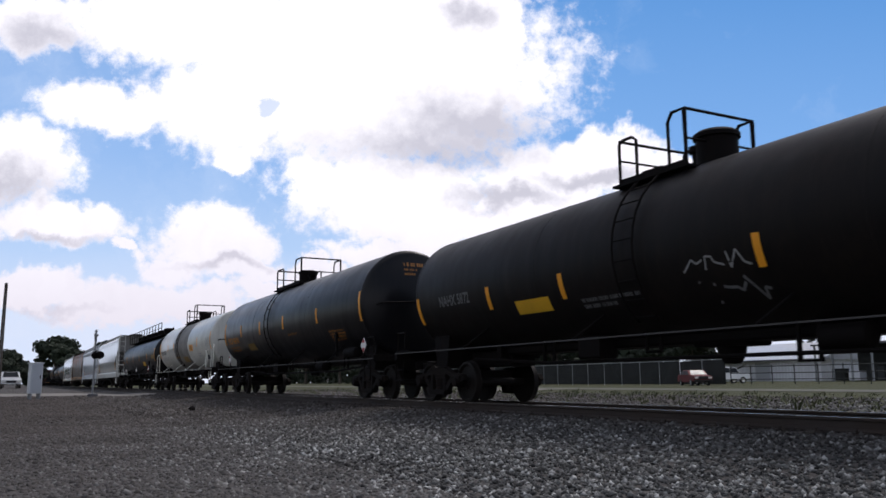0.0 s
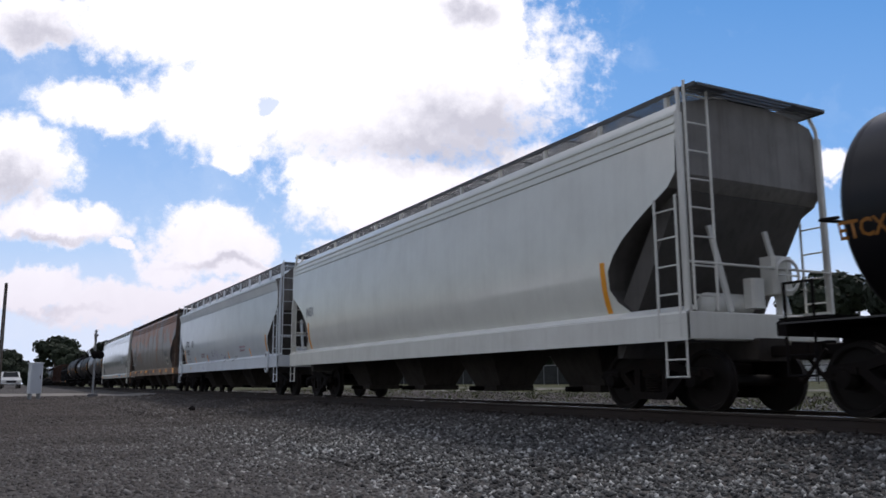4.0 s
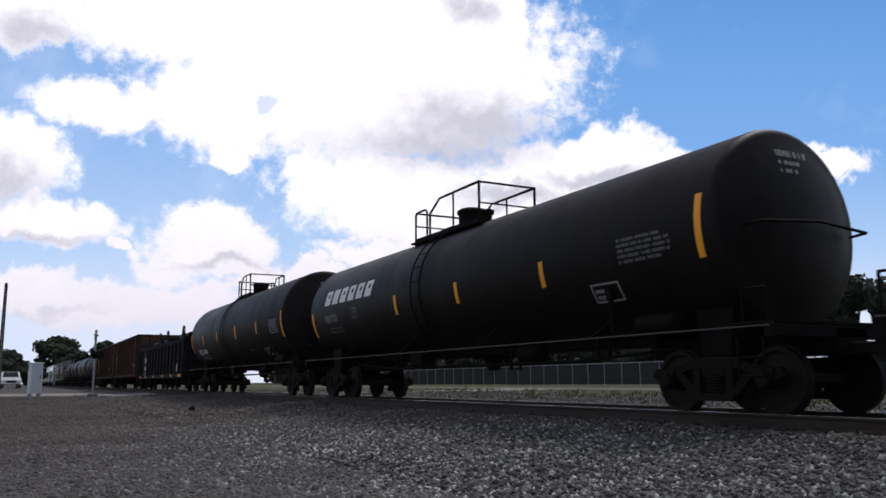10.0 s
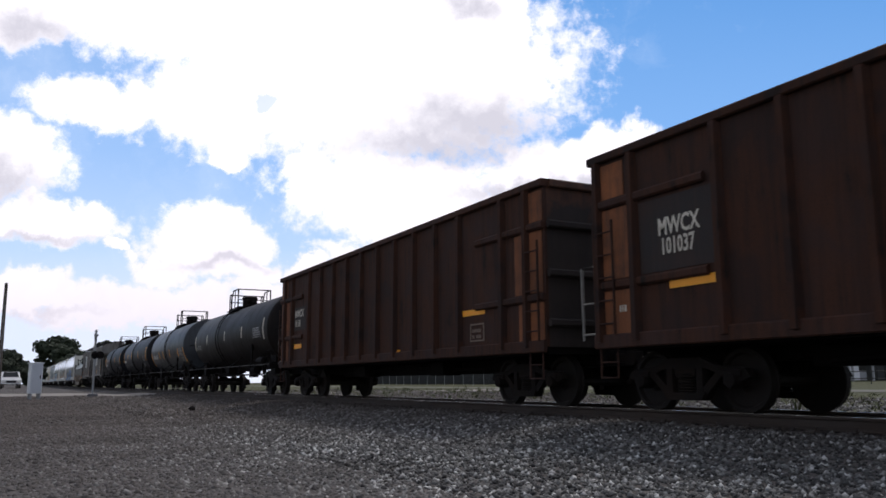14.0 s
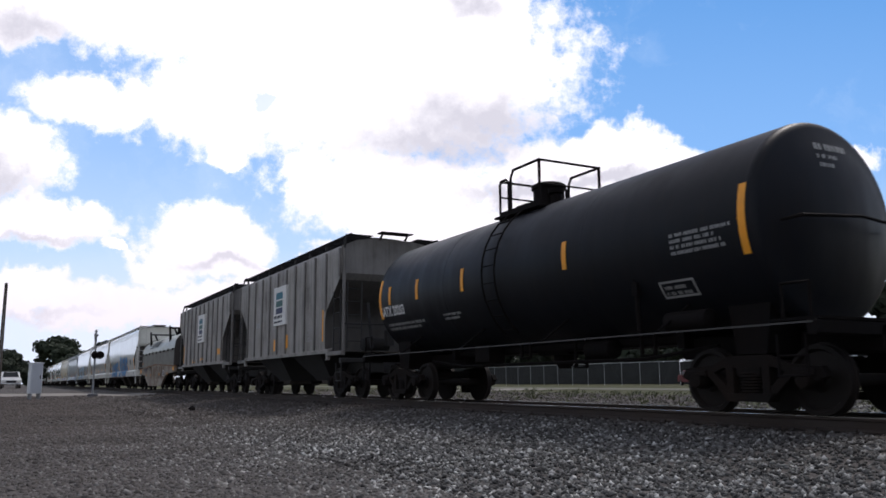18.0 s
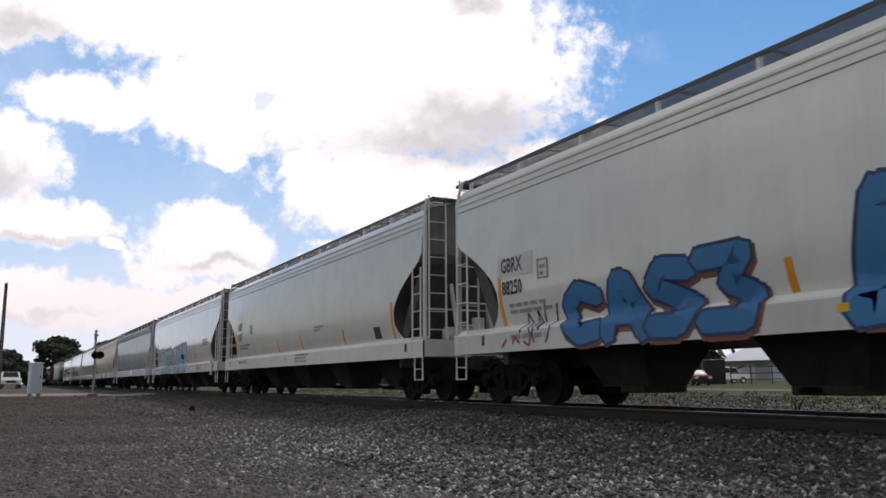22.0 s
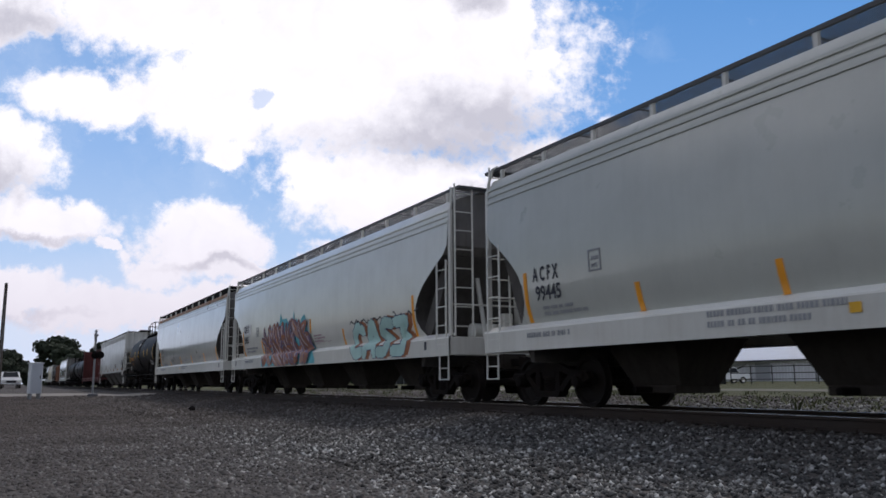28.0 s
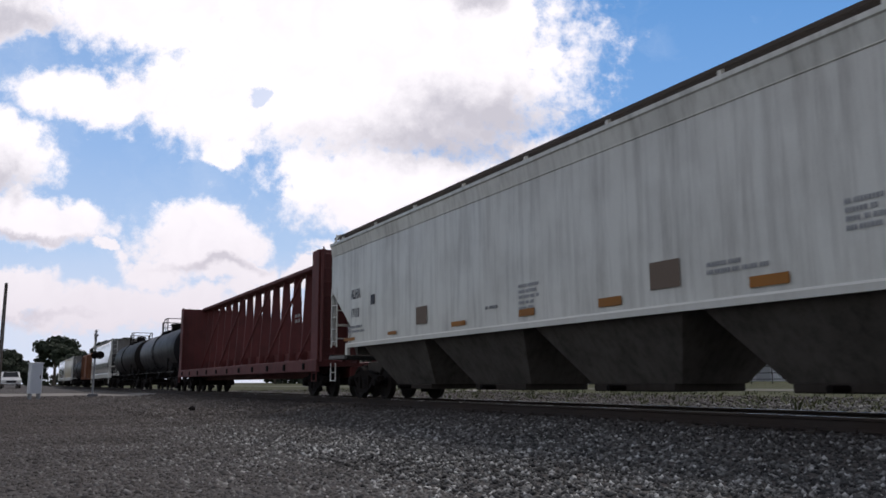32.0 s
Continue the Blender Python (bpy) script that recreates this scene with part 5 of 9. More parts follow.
def piece(car, text, x0, x1, z0, z1, fill, edge, seed, fat=0.15, rim=0.05, grow=0.0, lean=0.0, sides=14, back=None, back_shift=(0.0, 0.0), shine=None, y=-1.592):
    """Sprayed letters: a back of shade, then each letter's outline and fill, one lapping over the next."""
    rnd = random.Random(seed)
    step = (x1 - x0) / len(text)
    shapes = []
    for i, ch in enumerate(text):
        tall = (z1 - z0) * (1 - grow + grow * (i + 1) / len(text))
        r = fat * rnd.uniform(0.92, 1.08)
        tilt = rnd.uniform(-0.06, 0.06) + lean
        bones = [[(x0 + step * (i + 0.5) + (step * 1.12 - 2 * r) * (px - 0.5) + tilt * tall * (pz - 0.4), z0 + r + (tall - 2 * r) * pz) for px, pz in bone] for bone in BONES[ch]]
        shapes.append((bones, r))
    if back:
        s = Shape()
        for i, (bones, r) in enumerate(shapes):
            for bone in bones:
                blot(s, [(px + back_shift[0], max(z0 + r, pz + back_shift[1])) for px, pz in bone], r + rim * 1.3, y + 0.003 - 0.0002 * i, sides)
        part("graffiti_back", s, back, car, "sprayed shade behind the letters")["kind"] = "stuff"
    for i, (bones, r) in enumerate(shapes):
        lines, body, light = Shape(), Shape(), Shape()
        d = y - 0.0016 * i
        for k, bone in enumerate(bones):
            blot(lines, bone, r + rim, d - 0.0002 * k, sides)
        for k, bone in enumerate(bones):
            blot(body, bone, r, d - 0.0007 - 0.0002 * k, sides)
            if shine:
                q = rnd.randrange(len(bone) - 1)
                (xa, za), (xb, zb) = bone[q], bone[q + 1]
                blot(light, [(xa - r * 0.3, za + r * 0.4), ((xa + xb) / 2 - r * 0.3, (za + zb) / 2 + r * 0.4)], r * 0.16, d - 0.0012, 8)
        part("graffiti_outline", lines, edge, car, "sprayed graffiti outline")["kind"] = "stuff"
        part("graffiti_fill", body, fill[i % len(fill)], car, "sprayed graffiti fill")["kind"] = "stuff"
        if shine:
            part("graffiti_shine", light, shine, car)["kind"] = "stuff"


def ribbon(s, pts, widths, y):
    """A curved stroke of paint along pts, its width changing on the way."""
    row = []
    for i, p in enumerate(pts):
        a, b = pts[max(0, i - 1)], pts[min(len(pts) - 1, i + 1)]
        d = Vector((b[0] - a[0], b[1] - a[1])).normalized()
        row += [(p[0] - d.y * widths[i], y, p[1] + d.x * widths[i]), (p[0] + d.y * widths[i], y, p[1] - d.x * widths[i])]
    s.add(row, [(2 * i, 2 * i + 1, 2 * i + 3, 2 * i + 2) for i in range(len(pts) - 1)])


def swollen(car, x0, x1, z0, z1, n, seed, fills, edge, light, cloud, y=-1.594):
    """A sprayed piece of plump, leaning strokes that overlap, with pale lights, dark edges and a cloud behind."""
    rnd = random.Random(seed)
    high = z1 - z0
    # the cloud of colour behind, with a ragged top
    s, u = Shape(), x0 - 0.25
    prev = z0 + high * 0.2
    while u < x1 + 0.6:
        w = rnd.uniform(0.14, 0.34)
        arch = max(0.0, 1 - ((u - (x0 + x1) / 2) / ((x1 - x0) / 2 + 0.5)) ** 4)
        here = z0 + high * arch * rnd.choice((0.7, 0.8, 0.92, 1.05, 0.6))
        s.add([(u, y, z0 + 0.02), (u + w, y, z0 + 0.02), (u + w, y, max(z0 + 0.03, here)), (u, y, max(z0 + 0.03, prev))], [(0, 1, 2, 3)])
        prev, u = here, u + w
    part("graffiti_cloud", s, cloud, car, "sprayed turquoise cloud behind the letters")["kind"] = "stuff"
    for i in range(n):
        f = (i + rnd.uniform(-0.3, 0.3)) / (n - 1)
        low = rnd.choice((0.0, 0.02, 0.05, 0.25, 0.4, 0.5))
        tall = min(0.86, low + rnd.uniform(0.28, 0.58))
        cx = x0 + (x1 - x0) * max(0.02, min(0.96, f))
        lean, bow = rnd.uniform(-1.1, 0.5), rnd.uniform(-0.7, 0.7)
        a, c = (cx - lean * 0.5, z0 + high * low), (cx + lean * 0.5, z0 + high * tall)
        b = ((a[0] + c[0]) / 2 + bow, (a[1] + c[1]) / 2 + rnd.uniform(-0.2, 0.2))
        pts = [tuple((1 - t) ** 2 * a[j] + 2 * t * (1 - t) * b[j] + t * t * c[j] for j in (0, 1)) for t in [k / 9 for k in range(10)]]
        w = rnd.uniform(0.09, 0.2)
        fat = [w * (0.12 + math.sin(math.pi * (0.06 + 0.9 * k / 9)) ** 0.7) for k in range(10)]
        d = y - 0.001 - 0.0012 * i
        for name, mat, grow, side, thin, lift in (("graffiti_outline", edge, 0.03, 0.0, 1.0, 0.0), ("graffiti_fill", fills[i % len(fills)], 0.0, 0.0, 1.0, 0.0003), ("graffiti_shade", edge if i % 3 == 0 else fills[(i + 2) % len(fills)], 0.0, 0.5, 0.3, 0.0005), ("graffiti_light", light, 0.0, -0.4, rnd.uniform(0.16, 0.36), 0.0007)):
            s = Shape()
            use = range(10) if lift < 0.0004 else range(1 + rnd.randint(0, 3), 9)
            ribbon(s, [(pts[k][0] + side * fat[k], max(z0 + 0.03, pts[k][1])) for k in use], [fat[k] * thin + grow for k in use], d - lift)
            for j, v in enumerate(s.v):
                s.v[j] = (v[0], v[1], max(z0, v[2]))
            part(name, s, mat, car)["kind"] = "stuff"


def scribble(car, x0, x1, z0, z1, material, seed, y=-1.594, r=0.018, n=3, wrap=None):
    """Thin sprayed or chalked scrawl: wavering lines of paint."""
    rnd = random.Random(seed)
    s = Shape()
    for k in range(n):
        x, prev = x0 + (x1 - x0) * k / n, None
        while x < x0 + (x1 - x0) * (k + 1) / n:
            z = rnd.uniform(z0, z1)
            here = (x, z)
            if prev:
                (xa, za), (xb, zb) = prev, here
                d = Vector((xb - xa, zb - za)).normalized() * r

                def at(u, w):
                    if wrap:
                        a = math.asin(max(-0.97, min(0.97, (w - wrap[1]) / wrap[0])))
                        return (u, -(wrap[0] + 0.004) * math.cos(a), wrap[1] + (wrap[0] + 0.004) * math.sin(a))
                    return (u, y, w)
                s.add([at(xa - d.y, za + d.x), at(xa + d.y, za - d.x), at(xb + d.y, zb - d.x), at(xb - d.y, zb + d.x)], [(0, 1, 2, 3)])
            prev = here
            x += rnd.uniform(0.03, 0.22)
    part("scrawl", s, material, car, "thin sprayed scrawl")["kind"] = "stuff"


def stencil_box(car, x, z, w, h, material, wrap=None, y=-1.594):
    """A lettered data square: a thin frame round unreadable bars."""
    for a, b, c, d in ((x, x + w, z, z + 0.03), (x, x + w, z + h - 0.03, z + h), (x, x + 0.03, z + 0.03, z + h - 0.03), (x + w - 0.03, x + w, z + 0.03, z + h - 0.03)):
        patch_on("data_square", a, b, c, d, car, material, wrap, y=y)
    text_bars("data_lettering", x + 0.08, z + h * 0.5, [w - 0.16, w - 0.2], min(0.07, h * 0.2), car, material, wrap, y=y)


def data_panel(car, x0, z0, x1, z1, material, wrap):
    n = max(3, int((z1 - z0) / 0.085))
    text_bars("data_panel", x0, z1 - 0.06, [x1 - x0] * n, 0.05, car, material, wrap, label="block of small stencilled lettering")

# ---- the ground and the track ----
def ground_height(x, y):
    """Level gravel near the camera, a ballast shoulder under the main track, lower land beyond."""
    def ramp(a, b, v):
        t = max(0.0, min(1.0, (v - a) / (b - a)))
        return t * t * (3 - 2 * t)
    near = -0.42 + 0.22 * ramp(5.6, 8.2, y) + 0.42 * ramp(-20.0, -95.0, x) * (1 - ramp(4.0, 7.6, y))
    bed = -0.2
    far = -0.3 + 0.3 * ramp(20.0, 66.0, y) + 0.4 * ramp(60.0, 96.0, y)
    return near if y < 8.2 else bed if y < 12.2 else bed + (far - bed) * ramp(12.2, 14.0, y)


def earth_material():
    m = bpy.data.materials.new("earth")
    m.use_nodes = True
    tree, node = nodes_of(m)
    co = node("ShaderNodeTexCoord").outputs["Object"]
    sep = node("ShaderNodeSeparateXYZ", {0: co})
    big = node("ShaderNodeTexNoise", {"Vector": co, "Scale": 0.25, "Detail": 8.0, "Roughness": 0.65})
    fine = node("ShaderNodeTexNoise", {"Vector": co, "Scale": 30.0, "Detail": 5.0, "Roughness": 0.75})
    cells = node("ShaderNodeTexVoronoi", {"Vector": co, "Scale": 26.0})
    stone = node("ShaderNodeMix", {"Factor": cells.outputs["Color"], "A": (0.028, 0.026, 0.024, 1), "B": (0.12, 0.11, 0.102, 1)}, data_type="RGBA")
    grass = node("ShaderNodeMix", {"Factor": fine.outputs["Fac"], "A": (0.022, 0.032, 0.01, 1), "B": (0.07, 0.078, 0.03, 1)}, data_type="RGBA")
    dry = node("ShaderNodeMix", {"Factor": big.outputs["Fac"], "A": grass.outputs["Result"], "B": (0.07, 0.067, 0.034, 1)}, data_type="RGBA")
    wob = node("ShaderNodeMath", {0: big.outputs["Fac"], 1: sep.outputs["Y"]}, operation="MULTIPLY_ADD")
    wob.inputs[1].default_value = 2.5
    tree.links.new(sep.outputs["Y"], wob.inputs[2])
    edge = node("ShaderNodeMapRange", {"Value": wob.outputs[0], "From Min": 24.0, "From Max": 31.0})
    near = node("ShaderNodeMapRange", {"Value": sep.outputs["Y"], "From Min": -30.0, "From Max": -25.0, "To Min": 1.0, "To Max": 0.0})
    both = node("ShaderNodeMath", {0: edge.outputs[0], 1: near.outputs[0]}, operation="MAXIMUM")
    col = node("ShaderNodeMix", {"Factor": both.outputs[0], "A": stone.outputs["Result"], "B": dry.outputs["Result"]}, data_type="RGBA")
    bp = node("ShaderNodeBump", {"Height": cells.outputs["Distance"], "Strength": 0.6, "Distance": 0.03})
    b = node("ShaderNodeBsdfPrincipled", {"Base Color": col.outputs["Result"], "Roughness": 0.95, "Normal": bp.outputs[0], "Specular IOR Level": 0.2})
    node("ShaderNodeOutputMaterial", {"Surface": b.outputs[0]})
    return m


def stone_material():
    m = bpy.data.materials.new("ballast_stone")
    m.use_nodes = True
    tree, node = nodes_of(m)
    geo = node("ShaderNodeNewGeometry")
    co = node("ShaderNodeTexCoord").outputs["Object"]
    ramp = node("ShaderNodeValToRGB", {"Fac": geo.outputs["Random Per Island"]})
    cr = ramp.color_ramp
    cr.elements[0].color, cr.elements[1].color = (0.018, 0.018, 0.018, 1), (0.44, 0.445, 0.425, 1)
    e = cr.elements.new(0.55)
    e.color = (0.09, 0.09, 0.087, 1)
    e = cr.elements.new(0.85)
    e.color = (0.185, 0.185, 0.176, 1)
    spot = node("ShaderNodeTexNoise", {"Vector": co, "Scale": 90.0, "Detail": 3.0})
    wide = node("ShaderNodeTexNoise", {"Vector": co, "Scale": 0.5, "Detail": 4.0})
    v1 = node("ShaderNodeMapRange", {"Value": spot.outputs["Fac"], "To Min": 0.7, "To Max": 1.3})
    v2 = node("ShaderNodeMapRange", {"Value": wide.outputs["Fac"], "From Min": 0.3, "From Max": 0.7, "To Min": 0.82, "To Max": 1.32})
    vv = node("ShaderNodeMath", {0: v1.outputs[0], 1: v2.outputs[0]}, operation="MULTIPLY")
    # dust has settled on the trodden strip away from the track
    across = node("ShaderNodeSeparateXYZ", {0: co}).outputs["Y"]
    wander = node("ShaderNodeMath", {0: wide.outputs["Fac"], 1: 2.4, 2: across}, operation="MULTIPLY_ADD").outputs[0]
    dust = node("ShaderNodeMapRange", {"Value": wander, "From Min": 2.6, "From Max": 5.4, "To Min": 0.72, "To Max": 0.0})
    dusty = node("ShaderNodeMix", {"Factor": dust.outputs[0], "A": ramp.outputs[0], "B": (0.07, 0.061, 0.056, 1)}, data_type="RGBA")
    # the ground towards the road crossing is trodden and brown
    along = node("ShaderNodeSeparateXYZ", {0: co}).outputs["X"]
    drift = node("ShaderNodeMath", {0: wide.outputs["Fac"], 1: 8.0, 2: along}, operation="MULTIPLY_ADD").outputs[0]
    trod = node("ShaderNodeMapRange", {"Value": drift, "From Min": -5.0, "From Max": -17.0, "To Min": 0.0, "To Max": 0.75})
    dusty = node("ShaderNodeMix", {"Factor": trod.outputs[0], "A": dusty.outputs["Result"], "B": (0.066, 0.055, 0.048, 1)}, data_type="RGBA")
    hsv = node("ShaderNodeHueSaturation", {"Color": dusty.outputs["Result"], "Value": vv.outputs[0]})
    # rust and brake dust beside the rails, deepened to paint in the train's shadow
    grime_shade = node("ShaderNodeMapRange", {"Value": across, "From Min": 6.4, "From Max": 8.6, "To Max": 0.6})
    past = node("ShaderNodeMapRange", {"Value": across, "From Min": 12.0, "From Max": 14.0, "To Min": 1.0, "To Max": 0.0})
    grime_shade = node("ShaderNodeMath", {0: grime_shade.outputs[0], 1: past.outputs[0]}, operation="MULTIPLY")
    col = node("ShaderNodeMix", {"Factor": grime_shade.outputs[0], "A": hsv.outputs[0], "B": (0.028, 0.02, 0.016, 1)}, data_type="RGBA")
    b = node("ShaderNodeBsdfPrincipled", {"Base Color": col.outputs["Result"], "Roughness": 0.9, "Specular IOR Level": 0.25})
    node("ShaderNodeOutputMaterial", {"Surface": b.outputs[0]})
    return m


def build_ground():
    s = Shape()
    xs = [-4800, -1500, -600, -300] + list(range(-200, 41, 4)) + [80, 200, 600, 2000, 4800]
    ys = [-4800, -1500, -400, -100, -30, -8, 0, 2, 4] + [5.5 + 0.3 * i for i in range(30)] + [14.5, 15.5, 17, 18, 19, 20, 21, 23, 26, 30, 40, 60, 100, 200, 500, 1500, 4800]
    s.v = [(x, y, ground_height(x, y)) for x in xs for y in ys]
    n = len(ys)
    s.f = [(i * n + j, (i + 1) * n + j, (i + 1) * n + j + 1, i * n + j + 1) for i in range(len(xs) - 1) for j in range(n - 1)]
    ob = new("ground", s.mesh("ground", earth_material(), 60))
    tagged(ob, "gravel yard and dry grass under the railway", "ground", kind="structure")


def build_gravel():
    """Crushed stone: broken eight-sided lumps strewn over the bed, finer and thinner far away."""
    rng = np.random.default_rng(4)
    zones = [((-9.5, 1.5), (-1.2, 8.5), 40000, 0.0235), ((-20, -9.5), (-1.5, 8.6), 34000, 0.026), ((-45, -20), (-3, 8.6), 26000, 0.038), ((-40, 2), (8.4, 12.2), 11000, 0.034), ((-80, 0), (12.0, 29.0), 22000, 0.055), ((-52, -45), (-4, 8.6), 3000, 0.055), ((1.5, 16), (-3, 8.5), 9000, 0.03), ((-45, 16), (-8, -1.2), 14000, 0.042), ((0, 16), (8.4, 24), 6000, 0.05)]
    shape = np.array([(1, 0, 0), (-1, 0, 0), (0, 1, 0), (0, -1, 0), (0, 0, 1), (0, 0, -1)], float)
    tri = np.array([(0, 2, 4), (2, 1, 4), (1, 3, 4), (3, 0, 4), (2, 0, 5), (1, 2, 5), (3, 1, 5), (0, 3, 5)])
    vv, ff, base = [], [], 0
    for (x0, x1), (y0, y1), n, r in zones:
        p = np.stack([rng.uniform(x0, x1, n), rng.uniform(y0, y1, n)], 1)
        size = r * rng.uniform(0.6, 1.6, (n, 1))
        z = np.array([ground_height(a, b) for a, b in p])
        q = shape[None] * size[:, None] * rng.uniform(0.65, 1.25, (n, 6, 1)) + rng.normal(0, 0.25, (n, 6, 3)) * size[:, None]
        q[:, :, 2] *= 0.75
        ang = rng.uniform(0, math.pi, n)
        c, sn = np.cos(ang), np.sin(ang)
        x = q[:, :, 0] * c[:, None] - q[:, :, 1] * sn[:, None]
        y = q[:, :, 0] * sn[:, None] + q[:, :, 1] * c[:, None]
        vv.append(np.stack([x + p[:, :1], y + p[:, 1:], q[:, :, 2] + z[:, None] + size * np.where(p[:, 1:] < 3.2, -0.1, 0.25)], 2).reshape(-1, 3))
        ff.append((tri[None] + (base + 6 * np.arange(n))[:, None, None]).reshape(-1, 3))
        base += 6 * n
    v, f = np.concatenate(vv), np.concatenate(ff)
    me = bpy.data.meshes.new("ballast")
    me.vertices.add(len(v))
    me.vertices.foreach_set("co", v.ravel())
    me.loops.add(f.size)
    me.loops.foreach_set("vertex_index", f.ravel())
    me.polygons.add(len(f))
    me.polygons.foreach_set("loop_start", np.arange(0, f.size, 3))
    me.update(calc_edges=True)
    me.validate()
    me.materials.append(stone_material())
    tagged(new("ballast_gravel", me), "loose gray crushed-stone ballast beside the track", "gravel", kind="stuff")


def rail_section(y):
    return [(y - 0.07, -0.171), (y + 0.07, -0.171), (y + 0.07, -0.16), (y + 0.012, -0.13), (y + 0.012, -0.045), (y + 0.036, -0.032), (y + 0.036, -0.004), (y + 0.028, 0), (y - 0.028, 0), (y - 0.036, -0.004), (y - 0.036, -0.032), (y - 0.012, -0.045), (y - 0.012, -0.13), (y - 0.07, -0.16)]


def build_track(yc, dz, label, near):
    t = thing("railway_track", label, "railway track", kind="structure", m=pose(0, yc, dz))
    for sy in (-1, 1):
        part("rail", Shape().section(rail_section(sy * 0.7525), -600, 120), rail_iron, t, "rusty steel rail")
        part("rail_head", Shape().box(-600, 120, sy * 0.7525 - 0.026, sy * 0.7525 + 0.026, 0.0005, 0.004), rail_top, t, "polished running surface of the rail")
    tie = Shape().box(-0.11, 0.11, -1.3, 1.3, -0.35, -0.18, 0.012).mesh("tie", tie_wood)
    plate = Shape().box(-0.1, 0.1, -0.18, 0.18, -0.179, -0.168, 0.004).rod((-0.06, 0.1, -0.17), (-0.06, 0.1, -0.13), 0.014, 6).rod((0.06, -0.1, -0.17), (0.06, -0.1, -0.13), 0.014, 6).mesh("tie_plate", rail_iron)
    rnd = random.Random(3)
    for i in range(near):
        x = 1.5 - 0.53 * i
        ob = part("tie", tie, tie_wood, t, at=pose(x, rnd.uniform(-0.05, 0.05), 0, 0, 0, rnd.uniform(-1, 1)))
        for sy in (-1, 1):
            part("tie_plate", plate, rail_iron, ob, at=pose(0, sy * 0.7525, 0))
    s = Shape()
    for i in range(260):
        x = 1.5 - 0.53 * (i + near)
        s.box(x - 0.11, x + 0.11, -1.3, 1.3, -0.35, -0.18)
    ob = part("far_ties", s, tie_wood, t, "row of creosoted timber ties")
    ob["kind"] = "stuff"
    return t


# ---- sky ----
def sky_backdrop():
    """A far sheet of summer sky that faces the camera: blue above, milky at the horizon, with banks of cumulus."""
    far = 3000.0
    half = far * math.tan(radians(FIELD / 2))
    unit = half / 784.0            # metres for one part in 1568 of the view's width
    m = bpy.data.materials.new("sky_with_cumulus")
    m.use_nodes = True
    tree, node = nodes_of(m)
    co = node("ShaderNodeTexCoord").outputs["Object"]
    flat = node("ShaderNodeMapping", {"Vector": co, "Scale": (1 / (unit * 100), 1 / (unit * 100), 0)}).outputs[0]

    def noise_at(vec, scale, detail=5.0, rough=0.6, off=0.0):
        v = node("ShaderNodeVectorMath", {0: vec, 1: (off, off * 0.7, 0)}, operation="ADD").outputs[0]
        return node("ShaderNodeTexNoise", {"Vector": v, "Scale": scale, "Detail": detail, "Roughness": rough})

    w1 = noise_at(flat, 0.9, 7.0, 0.6)
    w1c = node("ShaderNodeVectorMath", {0: w1.outputs["Color"], 1: (0.5, 0.5, 0.5)}, operation="SUBTRACT").outputs[0]
    w1s = node("ShaderNodeVectorMath", {0: w1c, 1: (1.5, 1.3, 0)}, operation="MULTIPLY").outputs[0]
    warped = node("ShaderNodeVectorMath", {0: flat, 1: w1s}, operation="ADD").outputs[0]

    def blobs(rows, vec):
        last = None
        for cx, cy, rx, ry in rows:
            d = node("ShaderNodeVectorMath", {0: vec, 1: ((cx - 784) / 100, (441 - cy) / 100, 0)}, operation="SUBTRACT").outputs[0]
            e = node("ShaderNodeVectorMath", {0: d, 1: (100 / rx, 100 / ry, 0)}, operation="MULTIPLY").outputs[0]
            l = node("ShaderNodeVectorMath", {0: e}, operation="LENGTH").outputs["Value"]
            if last is None:
                last = l
            else:
                sm = node("ShaderNodeMath", {0: last, 1: l, 2: 0.12}, operation="SMOOTH_MIN")
                last = sm.outputs[0]
        return last

    main_bank = [(665, 120, 350, 200), (420, 180, 170, 100), (190, 185, 140, 48), (330, 30, 250, 80), (825, 110, 125, 170), (890, 50, 62, 70), (945, 110, 40, 26),
                 (700, 340, 200, 70), (560, 325, 75, 42), (800, 395, 230, 45), (960, 330, 120, 90), (1070, 290, 110, 60), (1175, 320, 70, 45), (420, 270, 60, 25)]
    left_bank = [(30, 290, 105, 80), (110, 395, 135, 42), (50, 40, 90, 60), (385, 420, 115, 62), (290, 470, 60, 36), (440, 470, 70, 30), (60, 505, 110, 36), (200, 535, 130, 42), (350, 530, 90, 38),
                 (560, 480, 55, 22), (470, 510, 60, 24), (1440, 285, 75, 28), (215, 435, 32, 14), (700, 450, 140, 30)]
    holes = [(478, 176, 20, 16), (1000, 205, 24, 7)]
    shades = [(770, 262, 190, 52), (830, 225, 150, 60), (830, 40, 40, 26), (900, 350, 110, 18), (20, 335, 90, 40), (60, 60, 80, 36), (90, 425, 90, 10), (400, 462, 90, 12), (60, 545, 120, 10), (1050, 322, 120, 16)]
    field = node("ShaderNodeMath", {0: blobs(main_bank, warped), 1: blobs(left_bank, warped)}, operation="MINIMUM").outputs[0]
    fine = noise_at(flat, 2.6, 8.0, 0.66, 3.0)
    fuzz = node("ShaderNodeMath", {0: fine.outputs["Fac"], 1: 1.1, 2: -0.55}, operation="MULTIPLY_ADD").outputs[0]
    edge = node("ShaderNodeMath", {0: field, 1: fuzz}, operation="ADD").outputs[0]
    mask = node("ShaderNodeMapRange", {"Value": edge, "From Min": 1.2, "From Max": 0.74}, interpolation_type="SMOOTHSTEP").outputs[0]
